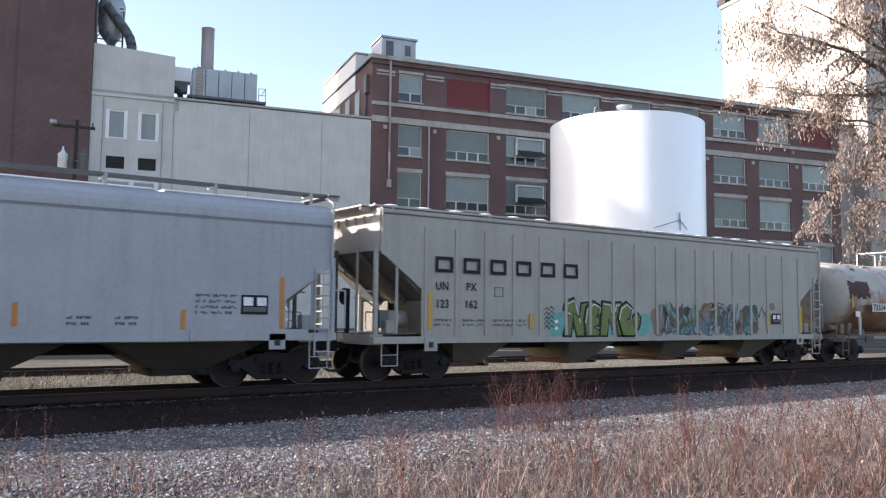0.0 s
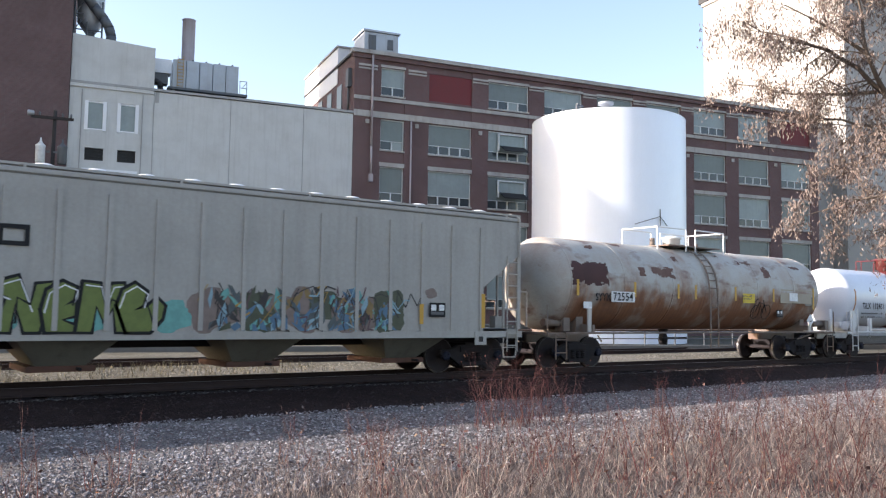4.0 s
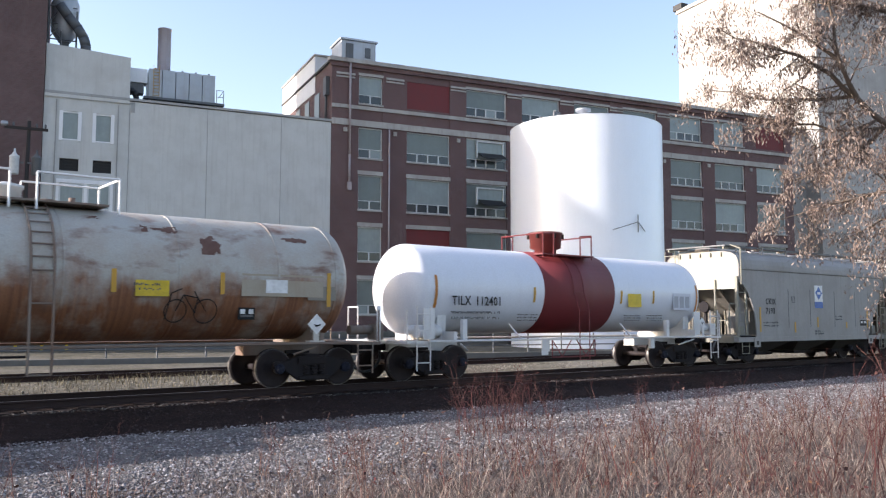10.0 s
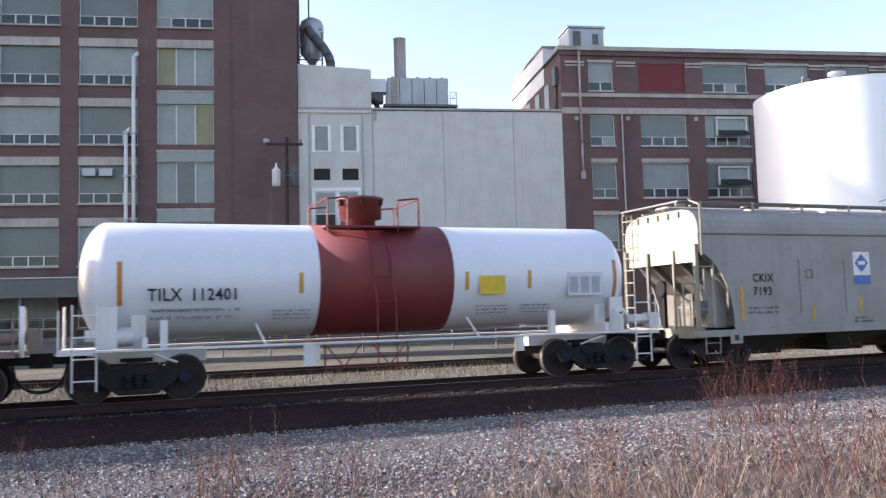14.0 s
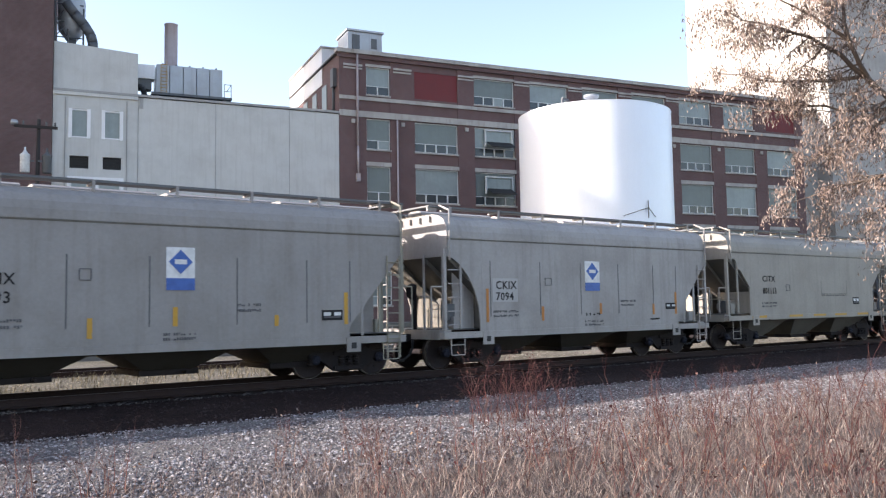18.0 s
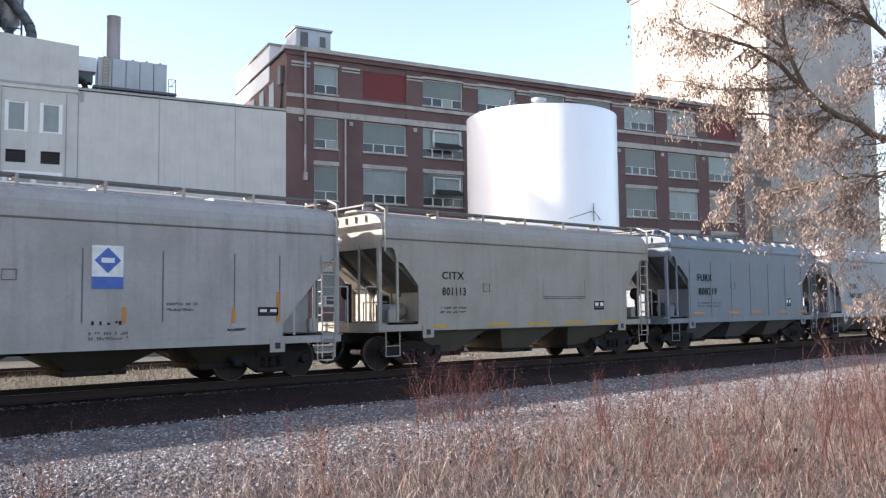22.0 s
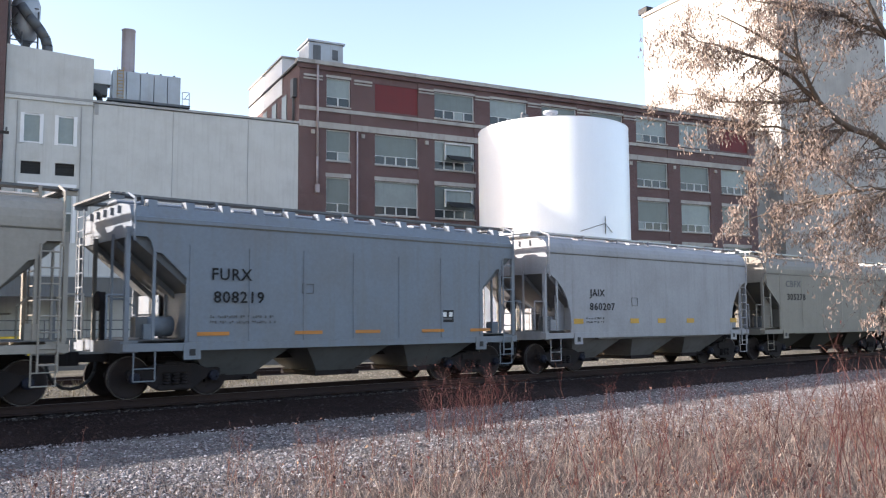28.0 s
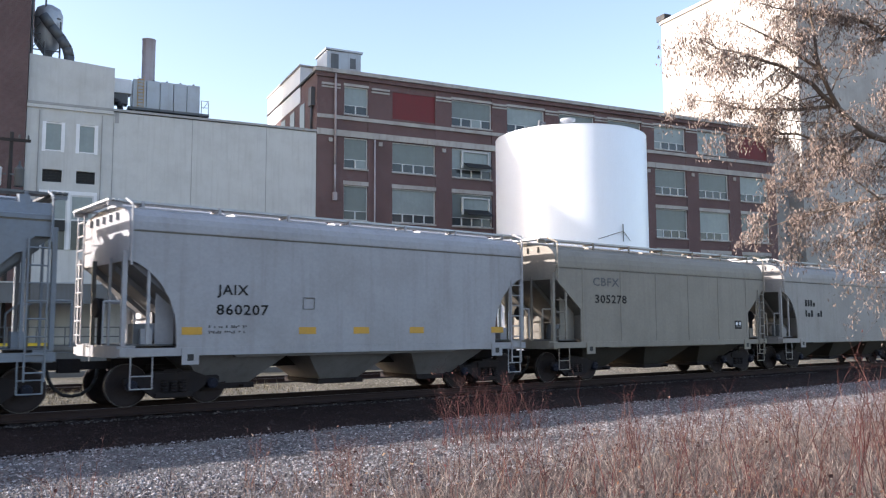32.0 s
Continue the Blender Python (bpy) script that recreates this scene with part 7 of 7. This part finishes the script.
def shrubs(places, stems, tall, fork=3, spread=0.42, thick=0.0068):
    """Bare bushy weeds: crooked stems that rise from a foot and fork twice into fine twigs, with withered tips."""
    verts, faces = [], []

    def limb(p, q, r0, r1):
        d = q - p
        side = np.array((d[1] * 0.2 - d[2] * 0.5, d[2] * 0.3 - d[0] * 0.2, d[0] * 0.5 - d[1] * 0.3))
        side /= math.sqrt(side @ side) + 1e-9
        up = np.array((d[1] * side[2] - d[2] * side[1], d[2] * side[0] - d[0] * side[2], d[0] * side[1] - d[1] * side[0]))
        up /= math.sqrt(up @ up) + 1e-9
        k = len(verts)
        for c, r in ((p, r0), (q, r1)):
            verts.extend((c + r * side, c + r * (-0.5 * side + 0.866 * up), c + r * (-0.5 * side - 0.866 * up)))
        faces.extend(((k, k + 1, k + 4, k + 3), (k + 1, k + 2, k + 5, k + 4), (k + 2, k, k + 3, k + 5)))

    def tip(p, s):
        k = len(verts)
        d = RNG.normal(size=(2, 3)) * s
        verts.extend((p - d[0], p + d[1], p + d[0], p - d[1]))
        faces.append((k, k + 1, k + 2, k + 3))

    def stem(p, d, length, r, level):
        n = 4 if level == 0 else 2
        for i in range(n):
            d = d + RNG.normal(size=3) * (0.13 if level == 0 else 0.22)
            d[2] = max(d[2], 0.15)
            d /= math.sqrt(d @ d)
            q = p + d * (length / n)
            limb(p, q, r, r * 0.74)
            r *= 0.74
            if level < 2 and (i > 0 or level == 1):
                for _ in range(RNG.integers(1, fork + 1) if level == 0 else RNG.integers(0, 3)):
                    out = RNG.normal(size=3)
                    out[2] = abs(out[2]) * 0.5
                    stem(q, d * 0.75 + out * 0.42, length * RNG.uniform(0.22, 0.42), r * 0.62, level + 1)
            p = q
        if RNG.random() < 0.14:
            tip(p, 0.009)

    for x, y, size in places:
        z = float(ground_z(x, y)) - 0.03
        for _ in range(max(2, int(stems * size))):
            a, out = RNG.random() * 6.283, RNG.random() ** 0.8 * spread
            foot = np.array((x + RNG.normal() * 0.12 * size, y + RNG.normal() * 0.12 * size, z))
            stem(foot, np.array((math.cos(a) * out, math.sin(a) * out, 1.0)), tall * size * RNG.uniform(0.45, 1.0), thick, 0)
    return raw("weed_stalks", np.array(verts), faces, STALK)


def scatter(n, region, keep, lo, hi):
    out = []
    x0, x1, y0, y1 = region
    while len(out) < n:
        x, y = RNG.uniform(x0, x1), RNG.uniform(y0, y1)
        if RNG.random() < keep(x, y):
            out.append((x, y, RNG.uniform(lo, hi)))
    return out


def brush(x, y):
    d = math.hypot(x, y)
    bear = math.degrees(math.atan2(y, x))
    edge = (9.4 if bear > 56 else 9.8) + 1.3 * float(wander(x, y, 0.9)) - max(0.0, x - 12) * 0.03
    dense = 0.5 if bear < 36 else 0.62 if bear < 49 else 0.42 if bear < 62 else 0.32
    return 0.0 if d < 6.2 or y > edge else dense * (0.1 + 0.9 * float(wander(x, y, 1.4)) ** 1.6)


tagged(part("weed_stalks", shrubs(scatter(400, (-4, 26, 2.4, 12.2), brush, 0.3, 0.95), 7, 0.8), STALK), "reddish bare weed stalks on the verge", "weeds", kind="stuff")


def bush(x, y, size, stems, tall, label, fork=3, spread=0.42, thick=0.0068):
    me = shrubs([(x, y, size)], stems, tall, fork, spread, thick)
    z = float(ground_z(x, y)) - 0.03
    me.transform(Matrix.Translation((-x, -y, -z)))
    me.materials[0] = STALK_RED
    ob = part("weed_bush", me, STALK_RED, at=pose(x, y, z))
    tagged(ob, label, "bush", "bushes on the verge")


# the red bushes that stand up before the rails, and the tall bare ones in the grass
for i in range(6):
    bush(9.0 + 0.28 * i + 0.12 * (i % 2), 10.9 + 0.22 * math.sin(i * 2.1), 1.15, 11, 0.95, "red-stemmed bare bush at the edge of the gravel")
for x, y, size in ((13.9, 9.8, 1.0), (14.5, 9.9, 0.9), (5.9, 11.6, 0.6), (1.0, 12.0, 0.55), (2.2, 11.8, 0.5), (-0.9, 11.3, 0.9)):
    bush(x, y, size, 7, 0.8, "small reddish bush standing out of the gravel")
for x, y, size in ((8.7, 3.7, 1.35), (8.4, 3.8, 1.1), (8.9, 4.5, 1.2), (8.4, 4.5, 0.95), (9.9, 3.9, 1.2), (8.2, 5.1, 1.0), (7.3, 5.4, 0.95), (6.9, 5.9, 1.05), (6.4, 6.1, 0.9), (10.7, 7.0, 0.8), (10.2, 5.8, 0.9), (6.4, 6.8, 0.8), (13.1, 6.0, 0.95), (15.5, 6.3, 1.0), (7.9, 7.9, 0.8), (8.9, 7.0, 0.85)):
    bush(x, y, size, 6, 1.15, "tall dark-stemmed bare bush in dry grass", 2, 0.36, 0.0082)


def fallen_leaves(count):
    """Curled brown leaves caught among the stalks."""
    verts, faces = [], []
    for x, y, size in scatter(count, (-2, 16, 2.6, 10.5), brush, 0.009, 0.02):
        c = np.array((x, y, float(ground_z(x, y)) + RNG.uniform(0.01, 0.3)))
        a, b = RNG.normal(size=3) * size, RNG.normal(size=3) * size * 0.5
        k = len(verts)
        verts.extend((c - a, c - a * 0.1 + b, c + a, c + a * 0.1 - b * 0.6))
        faces.append((k, k + 1, k + 2, k + 3))
    tagged(part("fallen_leaves", raw("fallen_leaves", np.array(verts), faces, FALLEN), FALLEN), "curled orange-brown leaves caught among weed stalks", "leaves", kind="stuff")


fallen_leaves(420)


# ---- the tree at the edge of the verge ----
def tree():
    root = Vector((10.6, 2.55, float(ground_z(10.6, 2.55)) - 0.05))
    t = empty("tree", Matrix.Translation(root), "tree with bare grey branches and hanging withered brown leaves", "tree")
    rnd = random.Random(12)
    trunk = bmesh.new()
    pts = [Vector((0, 0, -0.2)), Vector((0.05, 0.02, 1.2)), Vector((0.0, 0.12, 2.6)), Vector((0.1, 0.2, 4.2)), Vector((0.0, 0.35, 6.2)), Vector((0.05, 0.5, 8.0))]
    rad = [0.24, 0.19, 0.165, 0.13, 0.08, 0.03]
    for a, b, r0, r1 in zip(pts, pts[1:], rad, rad[1:]):
        rod(trunk, a, b, r0, 10, r1)
    part("trunk", trunk, BARK, t)

    def hang(p, n):
        """Narrow withered leaves that hang in a bunch from a twig."""
        for _ in range(n):
            c = p + Vector((rnd.gauss(0, 0.035), rnd.gauss(0, 0.035), rnd.gauss(-0.03, 0.035)))
            ax = Vector((rnd.gauss(0, 0.5), rnd.gauss(0, 0.5), -1)).normalized() * rnd.uniform(0.013, 0.03)
            sd = ax.cross(Vector((rnd.gauss(0, 1), rnd.gauss(0, 1), rnd.gauss(0, 0.3)))).normalized() * rnd.uniform(0.0035, 0.0075)
            k = len(verts)
            verts.extend((tuple(c - ax), tuple(c + sd + ax * 0.1), tuple(c + ax), tuple(c - sd + ax * 0.1)))
            faces.append((k, k + 1, k + 2, k + 3))

    def twig(bm, p, d, length, r, depth):
        """A crooked side branch that droops; finer ones fork off it and carry the leaves."""
        n = 4 if depth == 0 else 3
        for i in range(n):
            d = (d + Vector((rnd.gauss(0, 0.2), rnd.gauss(0, 0.2), rnd.gauss(-0.07, 0.18)))).normalized()
            q = p + d * (length / n)
            rod(bm, p, q, r, 4, r * 0.78, caps=False)
            r *= 0.78
            if depth == 0:
                for _ in range(rnd.choice((2, 2, 3))):
                    side = Vector((rnd.gauss(0, 1), rnd.gauss(0, 1), rnd.gauss(-0.15, 0.8))).normalized()
                    twig(bm, q, (d * 0.6 + side * 0.8).normalized(), length * rnd.uniform(0.3, 0.5), r * 0.6, 1)
            if depth == 1 or i > 1:
                hang(p.lerp(q, rnd.random()), rnd.choice((2, 3, 3, 4)))
                hang(q, rnd.choice((2, 3, 4)))
            p = q

    verts, faces = [], []
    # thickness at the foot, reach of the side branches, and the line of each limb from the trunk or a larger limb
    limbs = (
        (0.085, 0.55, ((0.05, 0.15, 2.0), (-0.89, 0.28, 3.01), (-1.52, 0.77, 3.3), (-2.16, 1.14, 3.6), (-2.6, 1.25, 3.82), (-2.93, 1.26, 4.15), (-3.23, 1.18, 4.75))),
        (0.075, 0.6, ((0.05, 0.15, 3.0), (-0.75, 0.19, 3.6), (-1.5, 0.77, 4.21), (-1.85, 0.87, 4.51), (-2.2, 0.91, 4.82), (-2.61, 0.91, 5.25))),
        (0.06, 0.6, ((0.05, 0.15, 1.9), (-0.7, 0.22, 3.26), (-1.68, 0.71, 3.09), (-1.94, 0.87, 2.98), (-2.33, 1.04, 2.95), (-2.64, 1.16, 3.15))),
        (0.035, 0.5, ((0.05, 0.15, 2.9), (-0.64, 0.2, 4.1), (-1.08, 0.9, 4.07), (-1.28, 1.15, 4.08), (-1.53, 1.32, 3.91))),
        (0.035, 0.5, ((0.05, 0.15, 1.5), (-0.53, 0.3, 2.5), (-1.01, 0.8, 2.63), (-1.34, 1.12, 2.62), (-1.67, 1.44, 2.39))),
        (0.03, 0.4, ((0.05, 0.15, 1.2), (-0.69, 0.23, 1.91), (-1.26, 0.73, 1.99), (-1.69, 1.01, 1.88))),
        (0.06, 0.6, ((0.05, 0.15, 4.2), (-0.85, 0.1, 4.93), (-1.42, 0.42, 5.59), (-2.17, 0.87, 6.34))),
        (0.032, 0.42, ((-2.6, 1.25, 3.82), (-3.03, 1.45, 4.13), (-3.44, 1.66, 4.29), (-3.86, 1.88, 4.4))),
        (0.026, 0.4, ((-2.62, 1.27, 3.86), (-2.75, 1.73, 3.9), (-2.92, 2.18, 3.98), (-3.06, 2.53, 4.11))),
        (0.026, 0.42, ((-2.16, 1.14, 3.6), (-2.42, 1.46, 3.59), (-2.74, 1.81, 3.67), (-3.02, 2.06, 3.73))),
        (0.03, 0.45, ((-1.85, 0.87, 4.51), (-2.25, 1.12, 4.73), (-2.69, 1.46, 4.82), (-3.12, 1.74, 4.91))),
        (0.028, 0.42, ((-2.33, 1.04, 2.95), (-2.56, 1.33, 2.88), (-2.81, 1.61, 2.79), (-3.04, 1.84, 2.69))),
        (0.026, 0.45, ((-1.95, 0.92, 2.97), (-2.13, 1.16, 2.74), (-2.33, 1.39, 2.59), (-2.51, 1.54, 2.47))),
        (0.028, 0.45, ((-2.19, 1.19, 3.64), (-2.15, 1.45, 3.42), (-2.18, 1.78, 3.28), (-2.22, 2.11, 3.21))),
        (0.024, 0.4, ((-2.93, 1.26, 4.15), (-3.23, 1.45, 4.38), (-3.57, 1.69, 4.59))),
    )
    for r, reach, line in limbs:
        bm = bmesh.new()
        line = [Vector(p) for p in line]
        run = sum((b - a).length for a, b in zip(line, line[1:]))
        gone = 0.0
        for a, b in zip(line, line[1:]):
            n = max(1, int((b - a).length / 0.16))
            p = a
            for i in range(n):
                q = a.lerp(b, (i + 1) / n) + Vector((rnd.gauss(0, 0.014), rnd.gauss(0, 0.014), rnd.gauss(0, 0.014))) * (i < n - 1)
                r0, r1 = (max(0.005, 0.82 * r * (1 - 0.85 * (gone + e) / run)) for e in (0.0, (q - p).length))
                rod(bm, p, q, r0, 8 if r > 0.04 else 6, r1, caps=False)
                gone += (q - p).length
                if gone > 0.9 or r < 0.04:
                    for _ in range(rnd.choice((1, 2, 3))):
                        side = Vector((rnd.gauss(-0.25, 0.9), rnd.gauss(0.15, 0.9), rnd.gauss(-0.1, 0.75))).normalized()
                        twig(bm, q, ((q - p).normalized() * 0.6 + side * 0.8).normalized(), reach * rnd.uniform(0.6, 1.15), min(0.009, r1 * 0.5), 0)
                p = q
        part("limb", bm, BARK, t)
    ob = part("foliage", raw("foliage", verts, faces, DRY_LEAF), DRY_LEAF, t, "withered brown leaves")
    ob["kind"] = "stuff"


tree()


# ---- everything that moves ----
def motions():
    half = np.arange(len(ROLLED)) * 0.5
    for car, sc in CARS:
        walk(car, [(t, pose(sc - d, TRACK_Y, 0)) for t, d in zip(half, ROLLED)])
    spin = []
    for k in range(321):
        t = k / 10
        spin.append((t, -math.degrees(float(np.interp(t, half, ROLLED)) / 0.457)))
    for w, x in WHEELSETS:
        walk(w, [(t, pose(x, 0, 0.457, 0, a, 0)) for t, a in spin])


motions()
